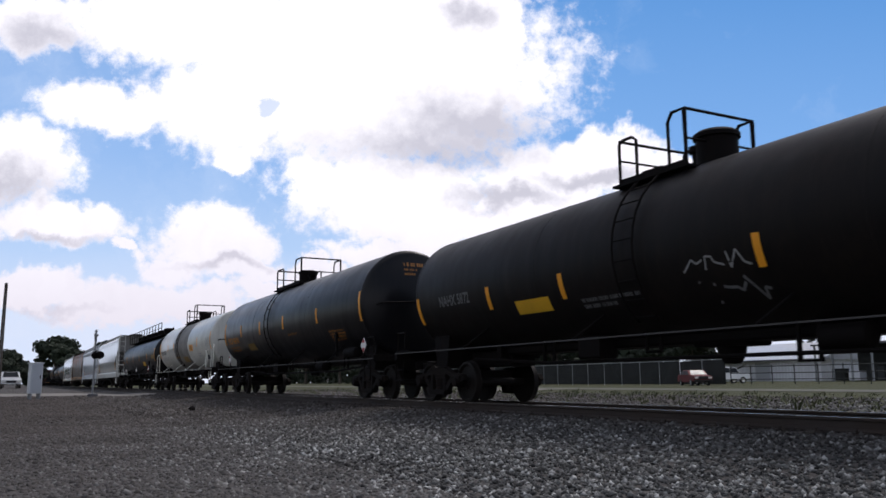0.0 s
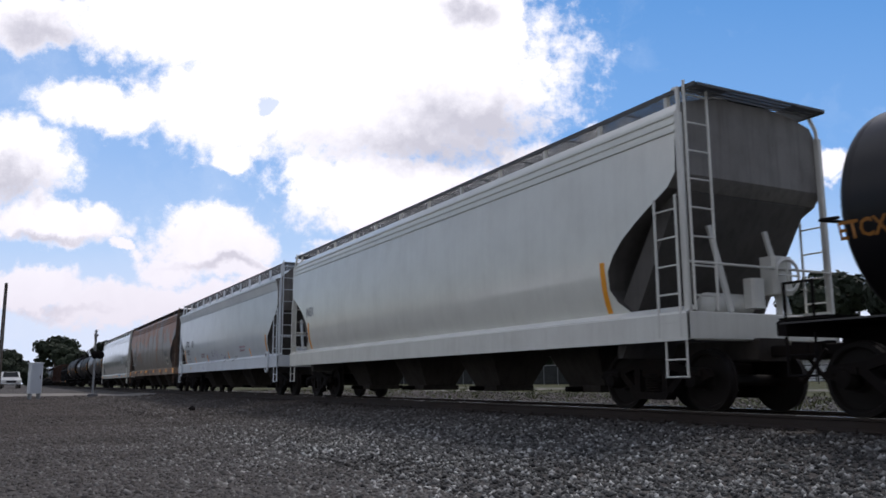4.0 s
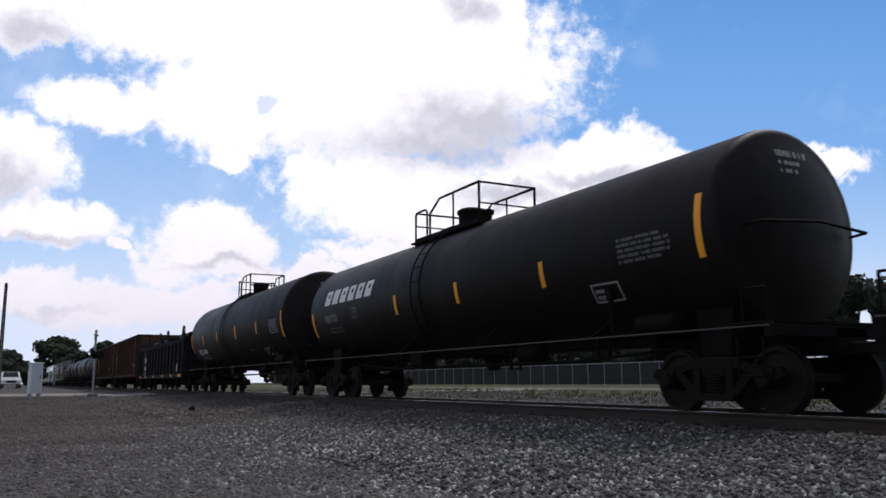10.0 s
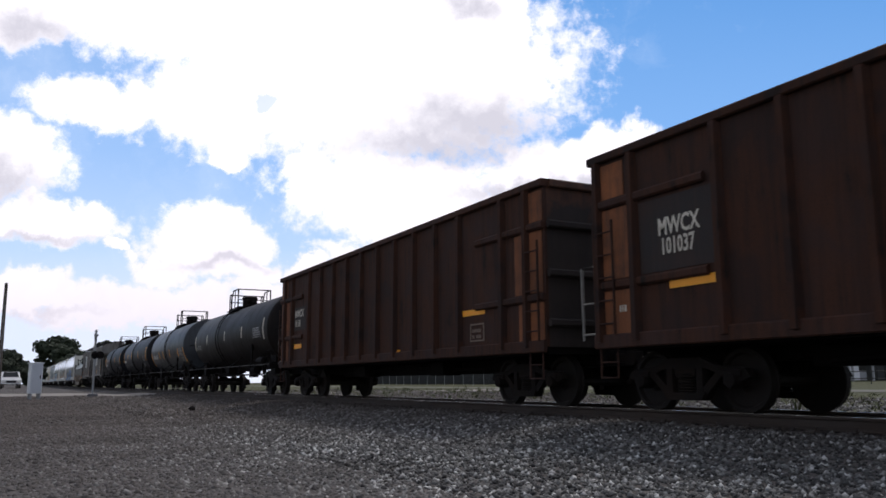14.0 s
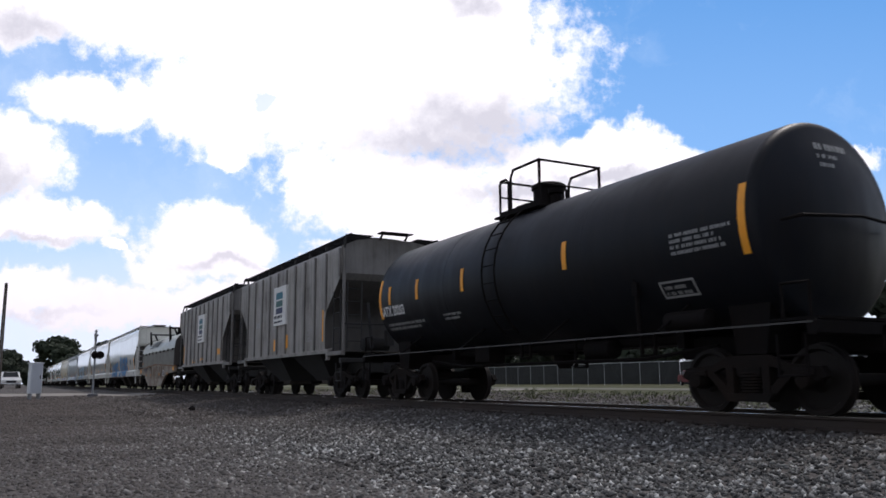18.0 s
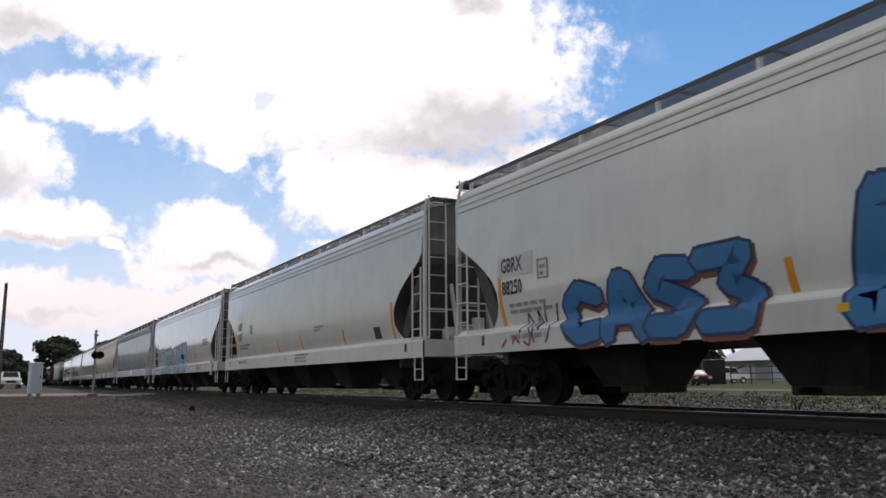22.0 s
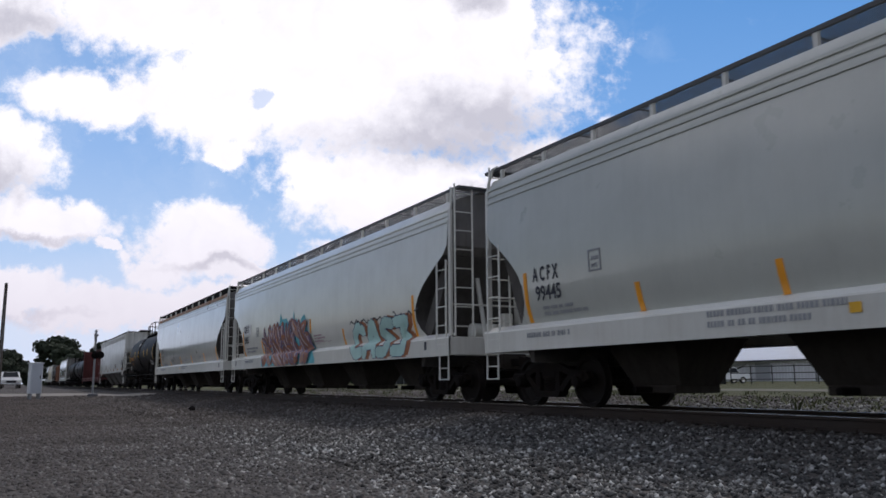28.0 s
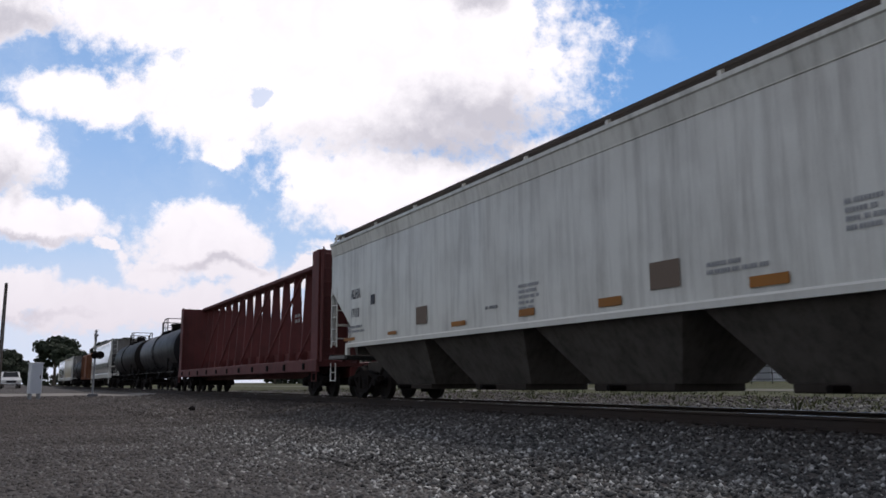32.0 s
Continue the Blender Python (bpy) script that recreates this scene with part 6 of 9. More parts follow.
    hole = node("ShaderNodeMapRange", {"Value": node("ShaderNodeMath", {0: blobs(holes, warped), 1: fuzz}, operation="ADD").outputs[0], "From Min": 0.7, "From Max": 1.15, "To Min": 0.55}, interpolation_type="SMOOTHSTEP").outputs[0]
    mask = node("ShaderNodeMath", {0: mask, 1: hole}, operation="MULTIPLY").outputs[0]
    shade_d = node("ShaderNodeMath", {0: blobs(shades, warped), 1: fuzz}, operation="ADD").outputs[0]
    shade = node("ShaderNodeMapRange", {"Value": shade_d, "From Min": 1.5, "From Max": 0.0}, interpolation_type="SMOOTHSTEP").outputs[0]
    billow = noise_at(warped, 1.3, 6.0, 0.6, 8.0)
    b1 = node("ShaderNodeMapRange", {"Value": billow.outputs["Fac"], "From Min": 0.4, "From Max": 0.75, "To Max": 0.22}).outputs[0]
    grey = node("ShaderNodeMath", {0: shade, 1: b1}, operation="ADD", use_clamp=True).outputs[0]
    cloud = node("ShaderNodeMix", {"Factor": grey, "A": (1.12, 1.11, 1.14, 1), "B": rgb(208, 208, 217)}, data_type="RGBA").outputs["Result"]
    sep = node("ShaderNodeSeparateXYZ", {0: flat})
    low = node("ShaderNodeMapRange", {"Value": sep.outputs["Y"], "From Min": 1.0, "From Max": -1.6, "To Max": 0.85}).outputs[0]
    cloud = node("ShaderNodeMix", {"Factor": low, "A": cloud, "B": rgb(226, 221, 230)}, data_type="RGBA").outputs["Result"]
    ramp = node("ShaderNodeValToRGB", {"Fac": node("ShaderNodeMapRange", {"Value": sep.outputs["Y"], "From Min": -2.6, "From Max": 4.6}).outputs[0]})
    cr = ramp.color_ramp
    cr.elements[0].color, cr.elements[1].color = rgb(234, 236, 246), rgb(98, 156, 219)
    for p, c in ((0.2, rgb(222, 232, 248)), (0.36, rgb(176, 208, 244)), (0.6, rgb(128, 178, 234))):
        e = cr.elements.new(p)
        e.color = c
    veil = noise_at(warped, 0.7, 6.0, 0.6, 12.0)
    vf = node("ShaderNodeMapRange", {"Value": veil.outputs["Fac"], "From Min": 0.45, "From Max": 0.75, "To Max": 0.3}).outputs[0]
    vx = node("ShaderNodeMapRange", {"Value": sep.outputs["X"], "From Min": -8.0, "From Max": 4.0, "To Min": 0.32, "To Max": -0.1}).outputs[0]
    vf = node("ShaderNodeMath", {0: vf, 1: vx}, operation="ADD", use_clamp=True).outputs[0]
    blue = node("ShaderNodeMix", {"Factor": vf, "A": ramp.outputs[0], "B": (0.62, 0.76, 0.96, 1)}, data_type="RGBA").outputs["Result"]
    color = node("ShaderNodeMix", {"Factor": mask, "A": blue, "B": cloud}, data_type="RGBA").outputs["Result"]
    em = node("ShaderNodeEmission", {"Color": color, "Strength": 1.0})
    node("ShaderNodeOutputMaterial", {"Surface": em.outputs[0]})
    s = Shape()
    wx, wy0, wy1 = half * 1.5, -half * 0.5, half * 0.7
    s.add([(-wx, wy0, 0), (wx, wy0, 0), (wx, wy1, 0), (-wx, wy1, 0)], [(0, 1, 2, 3)])
    ob = new("sky_backdrop", s.mesh("sky_backdrop", m))
    tagged(ob, "blue summer sky with bright drifting cumulus clouds", "sky", kind="structure")
    at = CAM_POSE @ Matrix.Translation((0, 0, -far))
    ob.matrix_basis = at
    return ob, at


build_ground()
SKY, SKY_POSE = sky_backdrop()
build_track(TRACK_Y, 0.0, "main railway track on dark timber ties", 75)
build_gravel()

# ---- the train, from the front car back ----
CAR_ENDS = [-0.9, 18.2, 37.5, 57.0, 77.3, 97.6, 118.4, 139.8, 162.2, 182.0, 200.4, 220.7, 239.5, 256.4, 274.1, 290.8, 305.4, 321.3, 336.8, 350.5, 363.9, 380.1, 401.8, 422.9, 444.1, 464.9, 486.3, 506.6, 527.5, 548.5, 563.8, 585.9, 611.3, 628.9, 646.0, 667.0, 684.0, 701.0, 722.0, 742.0]
CAR_ENDS = [b * 0.98 for b in CAR_ENDS]
# where the couplings lie behind (+) those marks
BACK = {1: 0.95, 2: 1.2, 3: 0.05, 4: 0.3, 9: -0.6, 10: 0.75, 15: 0.15, 16: -0.25, 17: -0.1, 18: -0.1, 19: -0.23, 24: -0.25, 27: -0.3}
JOINTS = [b + BACK.get(k, 0.0) for k, b in enumerate(CAR_ENDS)]
LEN = [round(b - a, 2) for a, b in zip(JOINTS, JOINTS[1:])]
TRIM = [-(BACK.get(k, 0.0) + BACK.get(k + 1, 0.0)) / 2 for k in range(len(LEN))]
size = iter(LEN)


def build_front_tanks():
    R, z = 1.37, 2.49
    w = (R, z)
    c = tank_car("weathered black tank car with orange stripes and chalk scrawl", next(size), R, z, guard=(-2.0, -0.45), paint=black_paint, man=0.7, guard_gap=True,
                 stripes=[(-8.7, 1.78, 2.38), (-5.49, 1.89, 2.34), (-3.02, 1.88, 2.32), (1.27, 1.9, 2.34), (5.2, 1.9, 2.34), (8.2, 1.78, 2.38)])
    patch_on("warning_plate", -4.6, -3.5, 1.72, 1.97, c, yellow_mark, w, "faded yellow plate")
    scribble(c, -0.1, 1.15, 1.95, 2.2, gray_mark, 1, r=0.014, wrap=w)
    scribble(c, 0.1, 1.3, 1.5, 1.85, faint_mark, 2, r=0.02, wrap=w)
    letters("reporting_mark", "NAHX 5872", 0.32, -7.6, 2.2, c, faint_mark, w)
    text_bars("stencilling", -2.6, 1.78, [1.6, 0.9], 0.06, c, faint_mark, w)

    R, z = 1.5, 2.62
    w = (R, z)
    c = tank_car("glossy black tank car with orange lettering", next(size), R, z, guard=(-3.6, -0.63), paint=gloss_black, head_mat=orange_dim, rail_z=1.05, guard_gap=True,
                 stripes=[(-8.9, 2.1, 3.0), (-6.12, 2.31, 2.78), (-3.3, 2.27, 2.75), (-0.29, 2.29, 2.76), (3.25, 2.26, 2.73), (7.0, 2.1, 2.9)])
    letters("reporting_mark", "ETCX 430106", 0.36, -8.4, 2.2, c, orange_letters, w, width=0.86)
    text_bars("stencilling", -8.2, 1.9, [1.9, 1.7], 0.07, c, orange_dim, w)
    patch_on("warning_plate", -5.4, -4.45, 1.75, 2.0, c, yellow_dim, w, "orange-yellow plate")
    data_panel(c, 4.08, 1.62, 5.5, 2.0, orange_dim, w)
    diamond(c, 7.3)
    diamond(c, -7.6)
    text_bars("stencilling", 0.1, 2.05, [1.1], 0.06, c, orange_dim, w)

    R, z = 1.44, 2.56
    w = (R, z)
    c = tank_car("white tank car with a gray stained middle band", next(size), R, z, paint=tank_white, rail_mat=tank_white, ends_rail=True, guard=(-3.1, -0.24), band=(-3.0, 1.05, band_gray), reservoir=False, guard_gap=True,
                 stripes=[(-9.0, 2.0, 2.9), (-5.13, 2.32, 2.73), (-3.22, 2.34, 2.77), (3.54, 2.3, 2.76), (7.4, 2.0, 2.9)])
    letters("reporting_mark", "ETCX 421526", 0.36, -7.5, 2.28, c, ink, w, width=0.82)
    text_bars("stencilling", -7.3, 1.95, [2.2, 2.2], 0.07, c, faint_ink, w)
    wb = (R + 0.01, z)
    patch_on("warning_plate", 1.52, 2.44, 2.14, 2.46, c, orange_mark, w, "orange plate with small print")
    text_bars("plate_lettering", 1.6, 2.35, [0.76, 0.7, 0.76], 0.04, c, ink, (R + 0.007, z))
    patch_on("warning_plate", -2.8, -1.5, 1.86, 1.97, c, yellow_dim, wb)
    patch_on("warning_plate", -0.75, 0.55, 1.6, 1.9, c, yellow_dim, wb, "stained yellow plate")
    text_bars("stencilling", 3.4, 1.9, [1.0, 0.8], 0.06, c, faint_ink, w)
    data_panel(c, 5.6, 2.2, 7.0, 2.65, faint_ink, w)
    patch_on("data_square", 5.06, 5.73, 1.62, 1.84, c, ink, w)
    hub = part("brake_bracket", Shape().rod((6.4, -1.5, 1.2), (6.4, -1.5, 1.62), 0.035, 6), tank_white, c, "white steel bracket of the brake gear")
    for a, b in (((6.2, 1.6), (6.4, 1.9)), ((6.4, 1.9), (6.6, 1.6)), ((6.6, 1.6), (6.45, 1.3)), ((6.35, 1.3), (6.2, 1.6)), ((6.1, 2.02), (6.4, 1.85)), ((6.7, 2.02), (6.4, 1.85)), ((6.3, 1.62), (6.5, 1.62))):
        part("bracket_bar", Shape().rod((a[0], -1.5, a[1]), (b[0], -1.5, b[1]), 0.03, 6), tank_white, hub)

    R, z = 1.33, 2.45
    w = (R, z)
    c = tank_car("long black tank car with a railed roof walkway", next(size), R, z, walkway=True, paint=gloss_black,
                 stripes=[(-6.2, 2.1, 2.55), (-2.38, 2.13, 2.56), (1.1, 2.1, 2.54), (4.84, 2.09, 2.55), (8.3, 1.95, 2.8)])
    letters("reporting_mark", "ETCX 6624", 0.3, -8.8, 2.15, c, orange_dim, w)
    patch_on("warning_plate", 2.62, 3.66, 1.72, 2.0, c, yellow_mark, w, "dull yellow plate")
    patch_on("warning_plate", 6.9, 8.0, 2.1, 2.4, c, yellow_dim, w)
    stencil_box(c, 5.5, 1.72, 0.7, 0.28, gray_mark, w)
    for x in (-4.6, 1.67, 7.6):
        diamond(c, x)


def diamond(c, x, zz=1.42, y=-1.56):
    """A hazard placard on its holder above the side rail."""
    holder = part("hazard_placard", Shape().slab([(x, zz - 0.2), (x + 0.2, zz), (x, zz + 0.2), (x - 0.2, zz)], y, y + 0.01), white_mark, c, "white and red hazard diamond")
    part("hazard_band", Shape().slab([(x, zz + 0.18), (x + 0.1, zz + 0.07), (x - 0.1, zz + 0.07)], y - 0.006, y - 0.002), red_mark, holder)
    part("hazard_band", Shape().slab([(x, zz - 0.18), (x + 0.1, zz - 0.07), (x - 0.1, zz - 0.07)], y - 0.006, y - 0.002), red_mark, holder)
    part("placard_holder", Shape().rod((x, y + 0.03, rail_level), (x, y + 0.03, zz), 0.018, 6), dull_black, holder)


def sill_marks(c, y, rows, material=orange_mark):
    for x0, x1, z0, z1 in rows:
        patch_on("reflector_plate", x0, x1, z0, z1, c, material, y=y, label="orange-yellow reflector plate on the sill")


def build_first_hoppers():
    c = hopper_car("clean white covered hopper car", next(size), hopper_white, stripes=[(-8.0, 1.5, 2.3), (8.0, 1.5, 2.3)], posts=12)
    letters("reporting_mark", "INEX", 0.4, -7.6, 2.62, c, faint_ink, y=-1.592)
    text_bars("stencilling", -7.6, 2.0, [1.4, 1.2], 0.07, c, faint_ink, y=-1.58)
    text_bars("stencilling", 5.0, 1.9, [1.4, 1.0], 0.07, c, faint_ink, y=-1.58)

    c = hopper_car("pale gray covered hopper car with small purple graffiti", next(size), hopper_pale, sill_pale, kind="lipped_belly", eave=4.08, top=4.66, hook=True, chord=False, posts=13, cut=(3.07, 1.36), cut_low=2.06, stripes=[(-7.8, 1.48, 2.18), (-5.36, 1.48, 1.75), (-2.45, 1.48, 1.78), (1.8, 1.48, 1.78), (5.4, 1.48, 1.8), (7.8, 1.48, 2.2)])
    letters("reporting_mark", "UTCX", 0.42, -7.5, 2.45, c, ink, y=-1.592, width=0.72)
    letters("reporting_mark", "59022", 0.36, -7.42, 2.02, c, ink, y=-1.592, width=0.9)
    text_bars("stencilling", -7.2, 1.66, [1.0, 1.0], 0.08, c, faint_ink, y=-1.59)
    stencil_box(c, -6.0, 2.25, 0.34, 0.34, faint_ink)
    text_bars("stencilling", -3.79, 1.8, [0.95, 0.8], 0.07, c, faint_red, y=-1.59)
    for k in range(7):
        scribble(c, -2.95 + 0.42 * k, -2.35 + 0.42 * k, 1.38, 1.98 + 0.06 * (k % 3), (spray_lilac, spray_purple)[k % 2], 5 + k, r=0.016, n=2)
    scribble(c, 0.5, 1.25, 1.45, 1.72, spray_purple, 15, r=0.02, n=3)
    scribble(c, -3.0, -2.2, 1.08, 1.36, spray_lilac, 16, r=0.016, n=3, y=-1.597)
    text_bars("stencilling", 3.86, 1.86, [1.0, 0.95], 0.08, c, faint_red, y=-1.59)
    text_bars("stencilling", 2.85, 1.52, [0.42, 0.4, 0.4], 0.05, c, faint_ink, y=-1.59)
    text_bars("stencilling", 1.41, 1.54, [0.42, 0.4, 0.4], 0.05, c, faint_ink, y=-1.59)
    patch_on("sill_spot", -5.9, -5.8, 1.15, 1.27, c, yellow_mark, y=-1.594)

    c = hopper_car("rust-stained gray-brown covered hopper car", next(size), rusty_side, rusty_sill, eave=4.3, fittings=rusty_post, board=dull_black, posts=12, sill_z=(0.98, 1.33), chord_mat=rust_orange, seams=[-6.6, -4.6, -2.6, -0.6, 1.4, 3.4, 5.4])
    letters("reporting_mark", "NAHX", 0.36, -7.55, 2.72, c, ink, y=-1.592, width=0.72)
    letters("reporting_mark", "581189", 0.34, -7.55, 2.3, c, ink, y=-1.592, width=0.75)
    text_bars("stencilling", -7.5, 1.85, [1.3, 1.1], 0.07, c, faint_ink, y=-1.59)
    stencil_box(c, -5.9, 2.3, 0.28, 0.36, faint_ink)
    sill_marks(c, -1.59, [(-9.35, -8.9, 1.08, 1.34), (-6.5, -6.0, 1.18, 1.34), (-3.7, -3.15, 1.16, 1.34), (-1.35, -0.7, 1.16, 1.34), (2.0, 2.6, 1.14, 1.3), (4.6, 5.2, 1.14, 1.3), (6.8, 7.4, 1.14, 1.3), (9.2, 9.7, 1.05, 1.32)])
    text_bars("sill_lettering", -5.2, 1.2, [1.4], 0.08, c, ink, y=-1.589)
    for x0, x1, z0, z1 in ((6.7, 7.3, 1.58, 1.63), (6.7, 7.3, 1.93, 1.98), (6.7, 6.76, 1.58, 1.98), (7.24, 7.3, 1.58, 1.98)):
        patch_on("data_square", x0, x1, z0, z1, c, cream_mark, y=-1.592)
    patch_on("data_square", 6.85, 7.15, 1.7, 1.86, c, ink, y=-1.592)
    text_bars("stencilling", 6.0, 2.3, [1.3, 1.0, 1.2], 0.06, c, faint_mark, y=-1.592)
    text_bars("sill_lettering", 0.3, 1.22, [2.6, 2.2], 0.05, c, faint_mark, y=-1.589)

    c = hopper_car("light gray covered hopper car with round end cut-outs", next(size), hopper_gray, sill_white, eave=4.15, posts=13, cut=(2.75, 1.4), sill_z=(0.93, 1.22))
    letters("reporting_mark", "INEX", 0.4, -8.2, 2.68, c, ink, y=-1.592, width=0.75)
    letters("reporting_mark", "0133", 0.36, -8.2, 2.22, c, ink, y=-1.592, width=0.8)
    text_bars("stencilling", -8.2, 1.85, [1.6, 1.7], 0.07, c, faint_ink, y=-1.59)
    stencil_box(c, -7.1, 2.4, 0.3, 0.36, faint_ink)
    sill_marks(c, -1.59, [(-9.3, -8.5, 1.0, 1.14), (-5.9, -5.5, 1.0, 1.12), (-2.9, -2.4, 1.0, 1.12), (0.15, 0.65, 1.0, 1.12), (3.0, 3.6, 0.99, 1.13), (6.3, 7.0, 1.0, 1.12), (9.0, 9.6, 1.0, 1.12)])
    for x in (4.2, 4.7, 5.0, 5.3, 5.6):
        patch_on("sill_lettering", x, x + 0.26, 1.1, 1.21, c, spray_blue, y=-1.59)
    text_bars("stencilling", 5.6, 2.6, [1.6] * 6, 0.06, c, faint_ink, y=-1.59)
    text_bars("stencilling", 8.0, 2.0, [0.8, 0.6], 0.06, c, faint_ink, y=-1.59)


def leaning(s, pts, r, zc):
    """A leaning block of paint bent round a tank; pts: four (x, angle), the low edge first."""
    (xa, a0), (xb, _), (xc, a1), (xd, _) = pts
    n = 8
    for i in range(n + 1):
        f = i / n
        a = a0 + (a1 - a0) * f
        s.v += [(xa + (xd - xa) * f, -r * math.cos(a), zc + r * math.sin(a)), (xb + (xc - xb) * f, -r * math.cos(a), zc + r * math.sin(a))]
    s.f += [(2 * i, 2 * i + 1, 2 * i + 3, 2 * i + 2) for i in range(n)]
    return s


def build_middle_tanks():
    R, z = 1.56, 2.68
    w = (R, z)
    c = tank_car("shiny black tank car with white stencilling", next(size), R, z, guard=(-0.55, 1.01), paint=gloss_black, stretch=(0.1, 0.55), guard_gap="small",
                 stripes=[(-8.4, 2.21, 3.0), (-4.9, 2.4, 2.81), (-1.77, 2.4, 2.84), (1.84, 2.38, 2.85), (5.16, 2.39, 2.84), (8.6, 2.16, 3.09)])
    letters("reporting_mark", "BRCX 5529", 0.36, -7.4, 2.28, c, white_mark, w, width=0.72)
    text_bars("stencilling", -7.0, 1.95, [1.7, 1.6], 0.07, c, gray_mark, w)
    text_bars("stencilling", 1.95, 2.25, [0.9, 0.75, 0.7, 0.8, 1.2], 0.055, c, gray_mark, w)
    text_bars("stencilling", 3.5, 1.86, [0.7, 0.55], 0.055, c, gray_mark, w)
    text_bars("stencilling", 5.0, 1.86, [1.1, 0.9, 0.5], 0.055, c, gray_mark, w)
    data_panel(c, 7.2, 2.12, 8.45, 2.6, panel_mark, w)
    stencil_box(c, 8.1, 1.68, 0.42, 0.26, gray_mark, w)

    R, z = 1.49, 2.61
    w = (R, z)
    c = tank_car("matt black tank car with a large white painted sign", next(size), R, z, guard=(-2.6, 0.63), paint=black_paint, stretch=(0.5, 0.0),
                 stripes=[(-8.47, 1.84, 2.57), (-2.3, 2.1, 2.57), (0.82, 2.1, 2.55), (4.01, 2.11, 2.57), (7.82, 2.13, 3.03)])
    for k in range(6):      # the owner's sign as plain leaning blocks
        x = -7.4 + k * 0.62
        a0, a1 = (math.asin((q - z) / R) for q in (2.72, 3.14))
        s = Shape()
        pts = [(x, a0), (x + 0.46, a0), (x + 0.56, a1), (x + 0.1, a1)]
        leaning(s, pts, R + 0.006, z)
        part("painted_sign", s, white_mark, c)
        pts = [(x + 0.24, a0 + 0.14), (x + 0.38, a0 + 0.14), (x + 0.41, a1 - 0.07), (x + 0.27, a1 - 0.07)]
        if k != 1:
            part("painted_sign", leaning(Shape(), pts, R + 0.011, z), black_paint, c)
    letters("reporting_mark", "PROX 77155", 0.3, -7.4, 2.3, c, gray_mark, w, width=0.62)
    text_bars("stencilling", -7.2, 2.0, [1.3, 1.1], 0.06, c, faint_mark, w)
    stencil_box(c, -5.2, 2.2, 0.3, 0.3, faint_mark, w)
    data_panel(c, 6.1, 2.15, 7.3, 2.65, faint_mark, w)
    stencil_box(c, 5.25, 1.72, 0.7, 0.3, gray_mark, w)

    R, z = 1.63, 2.75
    w = (R, z)
    c = tank_car("black tank car with a white data panel", next(size), R, z, guard=(-2.2, -0.2), paint=black_paint,
                 stripes=[(-8.58, 1.97, 2.86), (-5.5, 2.29, 2.72), (-2.52, 2.32, 2.72), (0.89, 2.25, 2.8), (4.17, 2.3, 2.74), (7.46, 2.03, 2.92)])
    letters("reporting_mark", "BRCX 4004", 0.36, -6.98, 1.94, c, white_mark, w, width=0.98)
    text_bars("stencilling", -6.9, 1.72, [2.0, 1.9], 0.06, c, gray_mark, w)
    data_panel(c, 5.9, 2.12, 7.2, 2.7, panel_mark, w)
    stencil_box(c, 4.3, 1.5, 1.0, 0.26, gray_mark, w)
    text_bars("stencilling", 2.2, 1.72, [0.9], 0.06, c, faint_mark, w)


